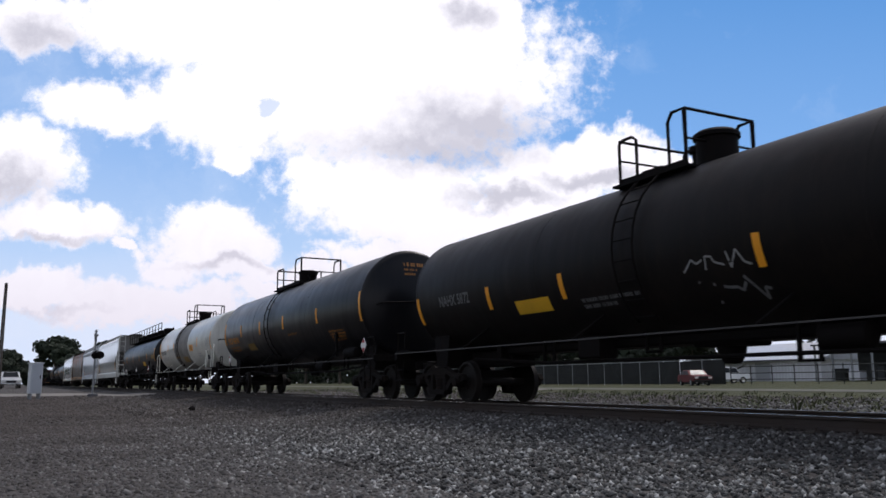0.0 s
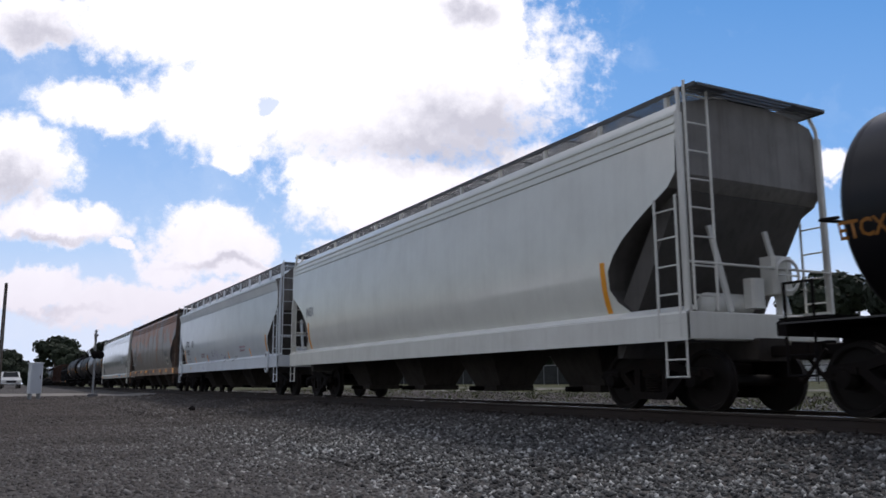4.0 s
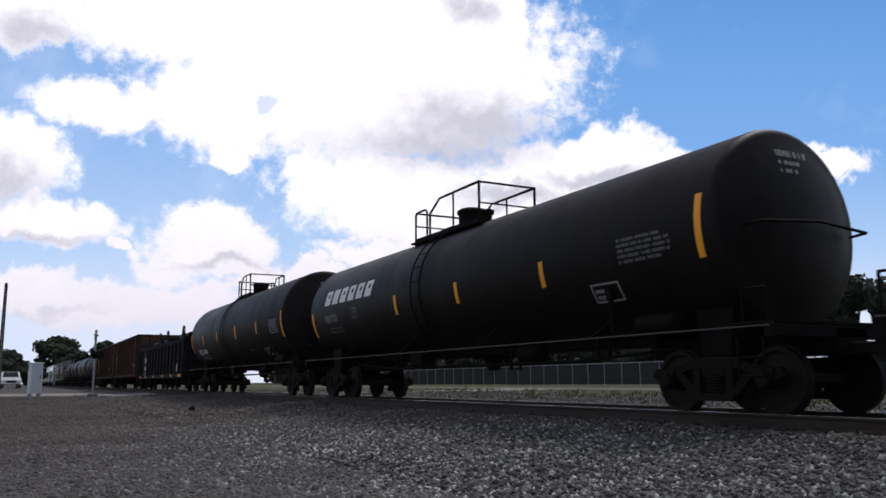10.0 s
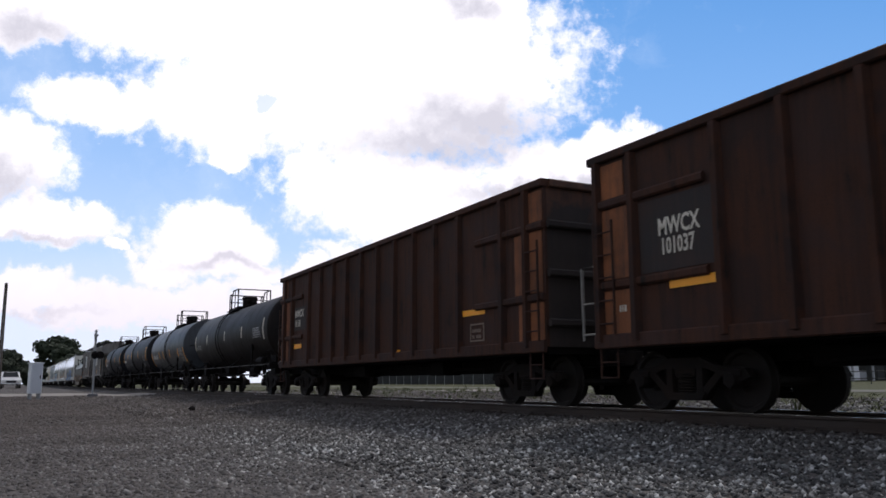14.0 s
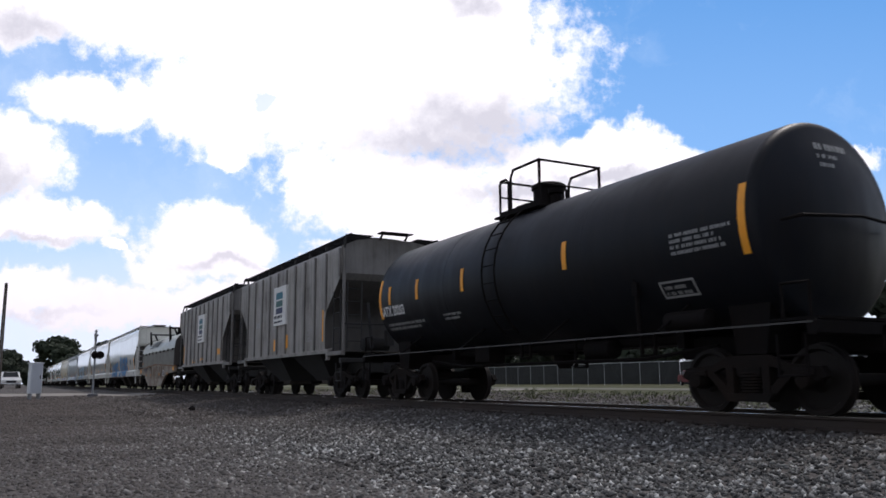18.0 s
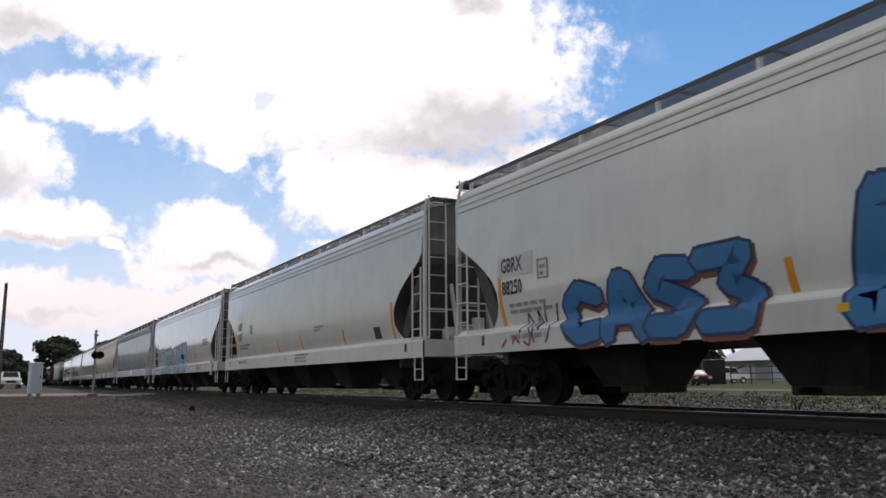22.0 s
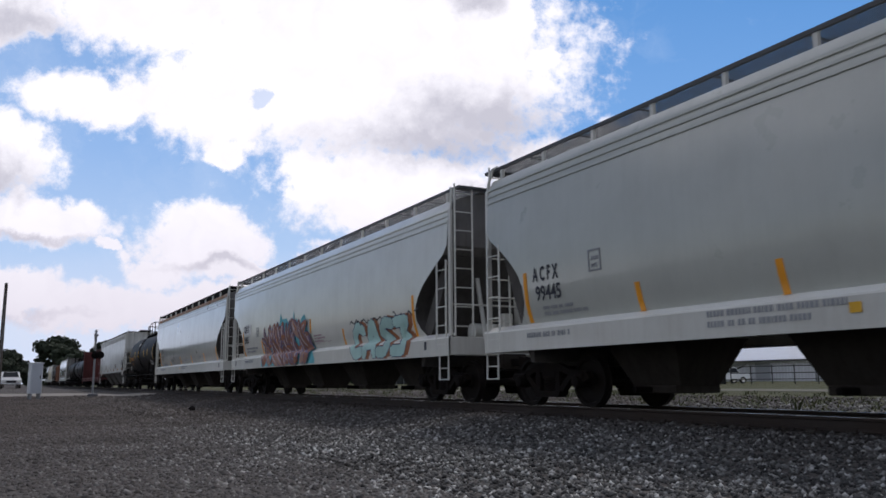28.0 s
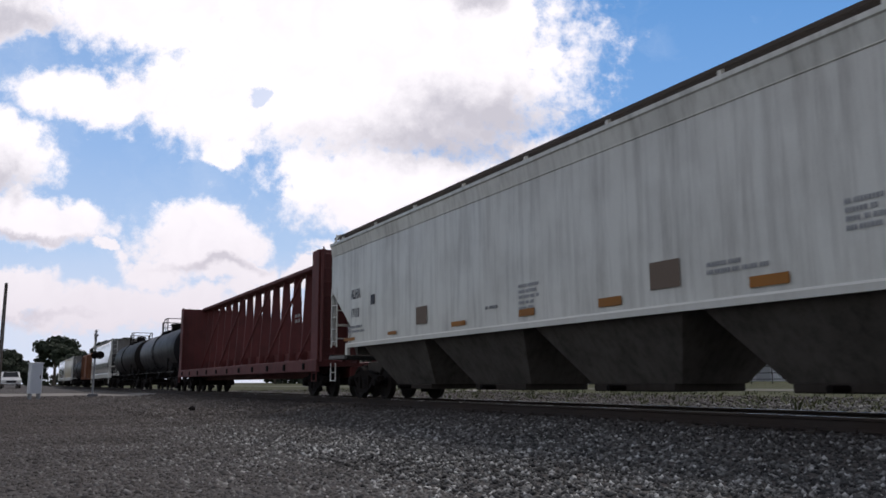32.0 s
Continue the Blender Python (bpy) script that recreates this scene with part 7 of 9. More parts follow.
def build_gondolas():
    c = gondola("black gondola car under a steel cover with lifting brackets", next(size), gondola_black, 2.74, 0.85, [-8.4, -7.2, -4.75] + [-3.6 + 1.2 * i for i in range(9)] + [7.2, 8.4], "low")
    letters("reporting_mark", "CEFX", 0.42, -6.35, 2.0, c, white_mark, y=-1.512, width=0.84, bold=0.03)
    letters("reporting_mark", "32146", 0.43, -6.4, 1.45, c, white_mark, y=-1.512, width=0.9, bold=0.03)
    text_bars("stencilling", -6.2, 1.15, [0.9, 0.85], 0.055, c, gray_mark, y=-1.512)
    sill_marks(c, -1.635, [(-7.5, -6.75, 0.82, 0.94), (-5.0, -4.5, 0.82, 0.94), (-1.5, -1.1, 0.82, 0.94), (1.85, 2.25, 0.82, 0.94), (5.0, 5.4, 0.82, 0.94), (7.35, 8.2, 0.82, 0.94)])
    patch_on("stencil_plate", -7.4, -7.1, 1.05, 1.1, c, white_mark, y=-1.512)
    for x0, x1, z0, z1 in ((5.75, 6.45, 1.14, 1.18), (5.75, 6.45, 1.5, 1.54), (5.75, 5.79, 1.18, 1.5), (6.41, 6.45, 1.18, 1.5), (5.9, 6.05, 1.26, 1.42), (6.15, 6.3, 1.26, 1.42)):
        patch_on("data_square", x0, x1, z0, z1, c, white_mark, y=-1.512)
    e = 18.45 / 2 - 0.7
    part("cover_lid", Shape().box(-e - 0.1, e + 0.1, -1.62, 1.62, 2.81, 2.88, 0.02), gondola_black, c, "flat steel lid of the load cover")
    for x0, x1 in ((-5.2, -2.3), (-1.2, 0.9), (4.3, 8.4)):
        part("lid_panel", Shape().box(x0, x1, -1.1, 1.1, 3.2, 3.27, 0.02), gondola_black, c)
        for q in (0.15, 0.5, 0.85):
            part("lid_prop", Shape().box(x0 + (x1 - x0) * q - 0.12, x0 + (x1 - x0) * q + 0.12, -1.0, 1.0, 2.88, 3.2), gondola_black, c)
        text_bars("lid_lettering", x0 + 0.2, 3.1, [x1 - x0 - 0.4], 0.07, c, gray_mark, y=-1.103)
    for x in (-6.4, -1.63, 1.22, 6.46):
        part("lifting_bracket", Shape().slab([(x - 0.42, 2.88), (x - 0.28, 2.88), (x - 0.02, 3.5), (x + 0.04, 3.5), (x + 0.28, 2.88), (x + 0.42, 2.88), (x + 0.14, 3.68), (x - 0.1, 3.68)], -1.3, -1.2), gondola_black, c, "dark gray steel lifting bracket")
        part("lifting_bracket", Shape().slab([(x - 0.24, 2.88), (x + 0.24, 2.88), (x + 0.04, 3.5), (x - 0.02, 3.5)], -1.27, -1.23), dark_gray, c)

    c = gondola("brown rusty high-sided gondola car", next(size), gondola_brown, 4.0, 1.05, [-7.43, -6.6, -4.9] + [-3.8 + 1.086 * i for i in range(8)] + [4.9, 6.6, 7.43], end_paint=end_grimy)
    patch_on("letter_patch", -6.48, -5.02, 2.02, 3.1, c, patch_dark, y=-1.509)
    letters("reporting_mark", "MWCX", 0.36, -6.09, 2.65, c, cream_mark, y=-1.519, width=0.7)
    letters("reporting_mark", "101037", 0.34, -6.05, 2.36, c, cream_mark, y=-1.519, width=0.66)
    sill_marks(c, -1.517, [(-5.9, -4.93, 1.75, 1.88), (5.2, 6.0, 1.78, 1.9), (2.2, 2.6, 1.1, 1.22)])
    text_bars("stencilling", -7.0, 1.5, [0.14], 0.1, c, cream_mark, y=-1.519)
    gondola_rails(c, 16.47)
    c = gondola("dark brown high-sided gondola car", next(size), gondola_brown, 4.0, 1.05, [-7.43, -6.6, -4.9] + [-3.8 + 1.086 * i for i in range(8)] + [4.9, 6.6, 7.43], end_paint=end_grimy)
    patch_on("letter_patch", -6.48, -5.3, 2.15, 2.9, c, patch_dark, y=-1.509)
    letters("reporting_mark", "MWCX", 0.34, -6.4, 2.68, c, cream_mark, y=-1.519, width=0.8)
    letters("reporting_mark", "8138", 0.32, -6.35, 2.36, c, cream_mark, y=-1.519, width=0.8)
    sill_marks(c, -1.517, [(-6.4, -5.7, 1.55, 1.7), (5.0, 5.9, 1.78, 1.9), (1.5, 1.9, 1.1, 1.22)])
    stencil_box(c, 5.3, 1.25, 0.55, 0.36, card_brown, y=-1.51)
    gondola_rails(c, 17.37)


def gondola_rails(c, L):
    """Horizontal stiffeners across the end panels of the high gondolas, and the brake step's frame behind."""
    e = L / 2 - 0.7
    frame_rail = rail_pipe(c, "step_frame", [(-e - 0.14, -1.42, 1.1), (-e - 0.14, -1.42, 2.3), (-e - 0.5, -1.42, 2.3), (-e - 0.5, -1.42, 1.1)], 0.022, post_gray, "gray pipe frame of the end step")
    for z in (1.2, 1.7):
        part("step_bar", Shape().rod((-e - 0.14, -1.42, z), (-e - 0.5, -1.42, z), 0.016, 6), post_gray, frame_rail)
    for sx in (-1, 1):
        for z in (1.86, 3.16):
            part("panel_stiffener", Shape().box(min(sx * e, sx * (e - 2.4)), max(sx * e, sx * (e - 2.4)), -1.58, -1.5, z, z + 0.14, 0.03), gondola_brown, c)
        for z0, z1, q0, q1 in ((1.15, 1.84, 0.06, 0.86), (2.02, 3.14, 0.08, 0.98), (3.32, 3.88, 0.05, 0.72)):
            part("end_plate", Shape().box(min(sx * (e - q0), sx * (e - q1)), max(sx * (e - q0), sx * (e - q1)), -1.516, -1.508, z0, z1), gondola_rust, c, "rust-orange plate at the corner")


def build_slate_tanks():
    w = (1.4, 2.52)
    c = tank_car("small black tank car with pale stripes", next(size), *w, guard=(-2.2, -0.6), stripe_mat=cream_mark,
                 stripes=[(-7.3, 2.1, 2.8), (-3.92, 2.3, 2.75), (-0.28, 2.3, 2.75), (2.78, 2.3, 2.75), (6.1, 2.1, 2.9)])
    letters("reporting_mark", "GATX 9026", 0.3, -6.4, 2.2, c, gray_mark, w, width=0.75)
    data_panel(c, 4.6, 2.1, 5.8, 2.6, panel_mark, w)
    for label, number, g, st, panel in (
            ("slate-gray tank car with orange stripes", "81805", (-0.9, 0.83), [(-5.86, 1.62, 2.45), (-2.87, 1.98, 2.42), (-1.42, 1.97, 2.42), (0.9, 1.98, 2.42), (3.6, 1.98, 2.42), (5.75, 1.62, 2.45)], (3.9, 1.95, 5.2, 2.4)),
            ("slate-gray tank car with a domed end", "20244", (-1.02, 0.57), [(-6.8, 2.12, 2.98), (-3.64, 2.32, 2.8), (-1.43, 2.33, 2.83), (2.2, 2.35, 2.82), (6.08, 2.06, 3.02)], (4.62, 2.02, 5.8, 2.45)),
            ("slate-gray tank car with white car number", "20203", (-1.02, 0.45), [(-6.7, 2.05, 3.04), (-5.23, 2.37, 2.82), (-3.68, 2.37, 2.84), (-1.5, 2.34, 2.82), (2.12, 2.35, 2.84), (6.07, 2.08, 3.02)], (4.67, 2.18, 5.8, 2.55))):
        w = (1.45, 2.57)
        c = tank_car(label, next(size), *w, guard=g, paint=slate_pale if number == "81805" else slate_paint, stripes=st, stretch=(0.65, 0.0) if number == "81805" else (0.0, 0.0), guard_gap=True if number == "81805" else "small")
        letters("reporting_mark", "GATX " + number, 0.34, -5.9 if number != "81805" else -5.1, 2.2 if number != "81805" else 2.1, c, white_mark, w, width=0.78)
        text_bars("stencilling", -5.6, 1.85, [2.0, 2.2], 0.06, c, gray_mark, w)
        data_panel(c, *panel, panel_mark, w)
        stencil_box(c, 4.23, 1.66, 0.7, 0.24, gray_mark, w)
        text_bars("stencilling", -2.6, 1.9, [0.9, 0.7], 0.05, c, gray_mark, w)


def build_cement_pair():
    for k, stripes in enumerate(([(4.5, 1.66, 2.6)], [(-5.0, 1.5, 2.4)])):
        c = hopper_car("short gray ribbed cement hopper car with a signboard", next(size), cement_gray, cement_gray, kind="flat", top=4.66, eave=4.3, bays=2, ribs=[(0.27 if k == 0 else 0.0) - 4.5 + q for q in range(10)], chord=False, posts=8, sill_z=(1.3, 1.42), cut=(3.5, 1.3), cut_low=2.45, bay_low=0.4, short=True, open_ends=True, fittings=dark_gray, board=dull_black, slope=dark_gray, stripes=stripes)
        y = -1.66
        part("signboard", Shape().box(-0.5, 0.92, y, y + 0.09, 2.42, 3.76, 0.0), white_board, c, "white raised signboard with coloured bars")
        for z0, z1, mt in ((3.32, 3.56, hatch_green), (3.06, 3.27, placard_green), (2.82, 3.02, placard_navy)):
            patch_on("sign_bar", -0.2, 0.56, z0, z1, c, mt, y=y - 0.001)
        text_bars("sign_lettering", -0.4, 2.66, [1.2], 0.1, c, ink, y=y - 0.001)
        text_bars("sign_lettering", -0.4, 2.51, [1.2], 0.06, c, ink, y=y - 0.001)
        sill_marks(c, -1.585, [(-0.65, -0.45, 1.55, 1.95), (0.82, 1.02, 1.6, 2.05)] if k == 0 else [(-1.9, -1.4, 1.46, 1.58), (0.05, 0.6, 1.55, 1.68), (3.7, 4.2, 1.72, 1.98)])
        stencil_box(c, 2.95, 1.72, 0.55, 0.36, gray_mark, y=-1.585)
        text_bars("stencilling", 4.3, 1.75, [0.25, 0.25], 0.07, c, gray_mark, y=-1.585)
        text_bars("stencilling", -3.0, 2.6, [0.6, 0.5], 0.06, c, faint_ink, y=-1.585)


def build_coil():
    c = coil_car("gray coil car with a rounded silver cover", next(size))
    letters("reporting_mark", "NS 165611", 0.36, -5.16, 1.34, c, ink, y=-1.512, width=1.06, bold=0.035)
    sill_marks(c, -1.475, [(-6.28, -5.76, 1.76, 1.88)], orange_dim)
    sill_marks(c, -1.545, [(-3.75, -3.3, 0.95, 1.06), (-1.9, -1.4, 0.95, 1.08), (1.5, 2.1, 0.95, 1.1), (4.4, 5.0, 0.96, 1.1)], orange_dim)
    patch_on("data_square", 3.2, 3.62, 0.94, 1.2, c, ink, y=-1.545)
    stencil_box(c, 3.17, 0.91, 0.48, 0.32, white_mark, y=-1.548)
    text_bars("stencilling", -2.7, 1.48, [1.0, 0.8], 0.07, c, slope_gray, y=-1.512)
    def on_hood(u0, u1, a0, a1, shear=0.7):
        q = Shape()
        n = 6
        for i in range(n + 1):
            a = a0 + (a1 - a0) * i / n
            q.v += [(u + shear * (a - 0.2), -1.475 * math.cos(a), 2.452 + 1.155 * math.sin(a) ** 0.85) for u in (u0, u1)]
        q.f += [(2 * i, 2 * i + 1, 2 * i + 3, 2 * i + 2) for i in range(n)]
        part("painted_emblem", q, emblem_gray, c, "faded dark painted emblem")
    for k in range(5):
        on_hood(-3.2 + 0.1 * k, -1.35 - 0.04 * k, 0.2 + k * 0.11, 0.27 + k * 0.11)
    for u in (-1.1, -0.3):
        on_hood(u, u + 0.24, 0.22, 0.74)
        on_hood(u + 0.34, u + 0.58, 0.22, 0.74)
        on_hood(u + 0.2, u + 0.4, 0.4, 0.56)
    for k in range(9):      # clamps along the seam of the cover
        part("cover_clamp", Shape().box(-6.0 + 1.5 * k - 0.08, -6.0 + 1.5 * k + 0.08, -1.53, -1.46, 2.36, 2.5, 0.02), dull_black, c)
    stencil_box(c, 1.6, 0.85, 0.35, 0.3, gray_mark, y=-1.505)
    scribble(c, -2.4, -1.5, 0.72, 1.0, spray_deep, 8, y=-1.545, r=0.013, n=2)


def build_late_hoppers():
    def common(c, mark, number, y=-1.594, x=-7.5, z=2.7, box_x=-5.6, plate=False):
        if plate:
            patch_on("mark_plate", x - 0.1, x + 1.05, z - 0.2, z + 0.2, c, white_board, y=y + 0.003)
        letters("reporting_mark", mark, 0.38, x, z, c, ink, y=y - 0.006, width=0.72)
        letters("reporting_mark", number, 0.36, x, z - 0.42, c, ink, y=y - 0.004, width=0.76)
        text_bars("stencilling", x + 0.2, z - 0.78, [1.6, 1.7], 0.07, c, faint_ink, y=y)
        stencil_box(c, box_x, z - 0.35, 0.32, 0.36, faint_ink, y=y)
        text_bars("sill_lettering", x + 0.3, 1.22, [1.5], 0.09, c, faint_ink, y=y + 0.002)
        patch_on("sill_spot", -0.9, -0.75, 1.2, 1.3, c, yellow_mark, y=y + 0.002)
        part("lift_slot", Shape().box(-8.75, -8.65, -1.594, -1.585, 1.15, 1.34), ink, c)
        part("lift_slot", Shape().box(8.65, 8.75, -1.594, -1.585, 1.15, 1.34), ink, c)

    c = hopper_car("white covered hopper car with blue graffiti", next(size), hopper_white, clean_end=True, stripes=[(-8.35, 1.5, 2.42), (-1.55, 1.5, 1.92), (4.57, 1.5, 1.95), (8.5, 1.5, 2.4)])
    common(c, "GBRX", "88250", x=-8.0, z=2.6, box_x=-6.8, plate=True)
    piece(c, "CAS3", -6.1, -2.0, 1.02, 2.28, [spray_blue], spray_navy, 11, fat=0.155, rim=0.05, grow=0.2, lean=-0.12, sides=5, back=spray_rust, back_shift=(0.03, -0.06))
    piece(c, "BIGUS", -0.7, 4.2, 1.02, 2.55, [spray_blue], spray_navy, 12, fat=0.18, rim=0.055, grow=-0.1, lean=0.16, sides=5, back=spray_rust, back_shift=(0.05, -0.05))
    scribble(c, -7.4, -6.2, 1.1, 1.95, spray_black, 13, r=0.02)
    scribble(c, -8.0, -6.9, 1.05, 1.35, spray_orange, 14, r=0.025, y=-1.597)
    text_bars("stencilling", 4.9, 2.2, [1.6, 0.8], 0.06, c, faint_ink, y=-1.59)
    patch_on("data_square", 6.0, 6.5, 1.9, 2.3, c, ink, y=-1.59)
    text_bars("stencilling", 6.9, 2.2, [0.8, 0.6], 0.06, c, faint_ink, y=-1.59)

    c = hopper_car("white covered hopper car with orange stripes", next(size), hopper_white, stripes=[(-7.8, 1.5, 2.42), (-5.19, 1.5, 1.96), (-1.98, 1.5, 1.97), (0.61, 1.5, 1.98), (4.4, 1.5, 1.95), (7.9, 1.5, 2.4)])
    common(c, "ACFX", "36675", x=-7.5, z=2.68)
    text_bars("sill_lettering", 0.2, 1.3, [1.4, 1.2, 1.4], 0.06, c, faint_ink, y=-1.588)
    text_bars("stencilling", 2.0, 2.1, [0.9, 0.6], 0.06, c, faint_ink, y=-1.59)
    patch_on("data_square", 6.6, 7.0, 1.55, 1.85, c, ink, y=-1.59)
    scribble(c, 0.42, 0.52, 2.2, 3.6, faint_ink, 21, r=0.008, n=1)

    c = hopper_car("white covered hopper car with pale blue bubble graffiti", next(size), hopper_white, stripes=[(-8.3, 1.5, 2.35), (-2.6, 1.6, 2.1), (3.1, 1.5, 1.97), (5.62, 1.5, 1.95), (8.3, 1.5, 2.35)], hook=True)
    common(c, "ACFX", "99468", x=-7.9, z=2.66)
    piece(c, "RETC", -5.8, -2.4, 1.06, 2.55, [spray_pale], spray_navy, 31, fat=0.185, rim=0.06, grow=0.25, shine=white_mark)
    piece(c, "TOPK", -1.8, 2.0, 1.08, 2.6, [spray_pale], spray_navy, 32, fat=0.2, rim=0.06, grow=0.1, shine=white_mark)
    patch_on("paint_patch", 0.45, 1.3, 1.75, 2.0, c, dark_gray, y=-1.604)
    text_bars("stencilling", 3.9, 1.9, [0.6, 0.5, 0.6], 0.06, c, faint_ink, y=-1.59)
    text_bars("stencilling", 6.0, 2.5, [1.6, 1.5, 1.6], 0.07, c, faint_ink, y=-1.59)
    text_bars("sill_lettering", 4.9, 1.3, [1.2, 1.0, 1.2], 0.06, c, faint_ink, y=-1.588)

    c = hopper_car("blue-gray covered hopper car with an outlined tag", next(size), hopper_blue_gray, sill_blue_gray, kind="lipped_belly", eave=4.22, top=4.68, hook=True, chord=False, posts=13, cut=(3.07, 1.02), cut_low=2.06, stripes=[(-5.6, 1.48, 1.85), (-3.13, 1.48, 1.8), (-0.3, 1.48, 1.8), (2.9, 1.48, 1.85), (5.7, 1.48, 1.9), (8.63, 1.45, 2.3)], board=board_brown)
    patch_on("mark_plate", -7.95, -6.85, 2.42, 2.75, c, white_board, y=-1.587)
    letters("reporting_mark", "CAIX", 0.34, -7.85, 2.585, c, ink, y=-1.596, width=0.9)
    letters("reporting_mark", "1506", 0.32, -7.78, 2.12, c, ink, y=-1.594, width=1.0)
    text_bars("stencilling", -7.5, 1.75, [1.0, 0.9], 0.06, c, faint_ink, y=-1.59)
    piece(c, "OLS", 3.45, 5.0, 1.4, 2.16, [hopper_blue_gray], spray_purple, 41, fat=0.12, rim=0.035)
    patch_on("paint_patch", 7.3, 8.5, 1.5, 2.24, c, patch_tan, y=-1.591, label="patch of beige paint")
    patch_on("data_square", 6.8, 7.15, 1.6, 1.8, c, spray_navy, y=-1.594)
    patch_on("sill_patch", 0.1, 0.98, 1.0, 1.5, c, sill_white, y=-1.594)
    for x in (-3.9, 4.45, 4.75):
        patch_on("sill_mark", x, x + 0.14, 1.12, 1.28, c, white_mark, y=-1.594)
    text_bars("stencilling", -2.19, 1.74, [0.7, 0.6, 0.5], 0.06, c, ink, y=-1.594)

    c = hopper_car("faded beige covered hopper car with graffiti along its sill", next(size), hopper_beige, sill_beige, eave=4.2, posts=12, stripes=[(-8.2, 1.5, 2.2), (8.2, 1.5, 2.3)])
    graffiti(c, -7.6, -2.0, 1.5, 1.95, 9, [spray_gold, spray_mint, white_mark], spray_black, 51, "wild")
    graffiti(c, -1.5, 4.5, 1.04, 1.5, 11, [white_mark, spray_peach, white_mark, spray_lilac], spray_black, 52, "wild")
    graffiti(c, 3.2, 7.4, 1.5, 2.25, 5, [hopper_beige, spray_gold], spray_black, 53, "bubble")
    for k in range(5):
        scribble(c, -1.0 + k, 0.2 + k, 1.52, 1.95, spray_black, 54 + k, r=0.02, n=3)
    for k in range(8):
        patch_on("sill_patch", -4.5 + k * 1.5, -3.7 + k * 1.5, 1.06, 1.42, c, (white_mark, spray_lilac, spray_orange)[k % 3], y=-1.594)

    c = hopper_car("light gray covered hopper car with wide-spaced lettering", next(size), hopper_gray, sill_white, eave=4.25, posts=13, cut=(3.28, 1.25), stripes=[(-7.9, 1.5, 2.4), (-4.5, 1.48, 1.92), (-1.93, 1.48, 1.92), (1.2, 1.48, 1.92), (4.6, 1.48, 1.92), (7.6, 1.5, 2.4)])
    letters("reporting_mark", "A C F X", 0.36, -7.2, 2.32, c, ink, y=-1.598, width=0.62)
    letters("reporting_mark", "99445", 0.36, -7.15, 1.98, c, ink, y=-1.598, width=0.85)
    text_bars("stencilling", -7.0, 1.7, [0.9, 1.6], 0.06, c, faint_ink, y=-1.594)
    stencil_box(c, -5.6, 2.2, 0.32, 0.36, faint_ink)
    text_bars("sill_lettering", -3.1, 1.28, [2.8, 2.2], 0.08, c, faint_ink, y=-1.59)
    text_bars("sill_lettering", -7.4, 1.22, [1.6], 0.09, c, faint_ink, y=-1.59)
    patch_on("sill_spot", -1.0, -0.85, 1.18, 1.3, c, yellow_mark, y=-1.594)
    text_bars("stencilling", 3.0, 2.3, [2.4, 2.2, 2.0], 0.06, c, faint_ink, y=-1.594)
    patch_on("sill_patch", 2.8, 4.4, 1.15, 1.3, c, spray_pale, y=-1.594)
    patch_on("data_square", 6.2, 6.6, 1.6, 1.9, c, ink, y=-1.594)

    c = hopper_car("pale gray hopper car with orange and turquoise graffiti", next(size), hopper_white, sill_white, eave=4.2, posts=12, stripes=[(-7.75, 1.5, 2.46), (-5.0, 1.5, 2.02), (0.62, 1.98, 2.42), (3.4, 1.5, 1.95), (8.2, 1.5, 2.45)])
    common(c, "GBRX", "88055", x=-7.5, z=2.52, plate=True, box_x=-5.7)
    swollen(c, -4.6, 0.5, 1.02, 2.75, 44, 61, [spray_rust, spray_orange, spray_rust, spray_rust, spray_peach], spray_purple, spray_cream, spray_teal)
    piece(c, "CAS3", 4.1, 7.7, 1.02, 2.08, [spray_mint], spray_navy, 63, fat=0.15, rim=0.022, lean=0.03, sides=4, back=spray_orange, back_shift=(0.2, 0.0))
    scribble(c, 4.0, 8.3, 1.95, 2.15, spray_black, 65, r=0.02)
    text_bars("stencilling", 0.9, 1.85, [0.7, 1.0, 0.8], 0.05, c, faint_red, y=-1.594)
    scribble(c, 1.0, 2.4, 1.62, 1.7, faint_red, 66, r=0.008)

    c = hopper_car("light gray covered hopper car with a rusty eave", next(size), hopper_gray, sill_white, eave=4.2, board=dull_black, posts=12, stripes=[(-8.35, 1.5, 2.3), (-4.43, 1.48, 1.7), (-1.18, 1.5, 1.92), (1.85, 1.48, 1.9), (5.0, 1.45, 1.9), (8.3, 1.5, 2.1)])
    common(c, "NAHX", "581151", x=-7.35, z=2.36, box_x=-6.0)
    scribble(c, -4.1, -1.3, 1.52, 2.15, faint_ink, 71, r=0.03, n=5)
    scribble(c, -0.9, 0.9, 1.9, 2.2, faint_ink, 72, r=0.025, n=4)
    scribble(c, -4.0, -2.6, 1.5, 2.0, spray_black, 73, r=0.02, n=3)
    text_bars("stencilling", -0.4, 1.66, [2.2, 1.8], 0.05, c, faint_ink, y=-1.594)
    text_bars("sill_lettering", -0.4, 1.3, [1.9, 1.5], 0.06, c, faint_ink, y=-1.59)
    text_bars("stencilling", 3.8, 1.75, [0.6, 0.5], 0.05, c, faint_ink, y=-1.594)
    for sy in (-1, 1):
        part("rusty_strip", Shape().section([(sy * 1.512, 4.24), (sy * 1.518, 4.3), (sy * 1.508, 4.36), (sy * 1.45, 4.4), (sy * 1.44, 4.24)], -9.3, 9.3), eave_rust, c, "rust-streaked eave strip")


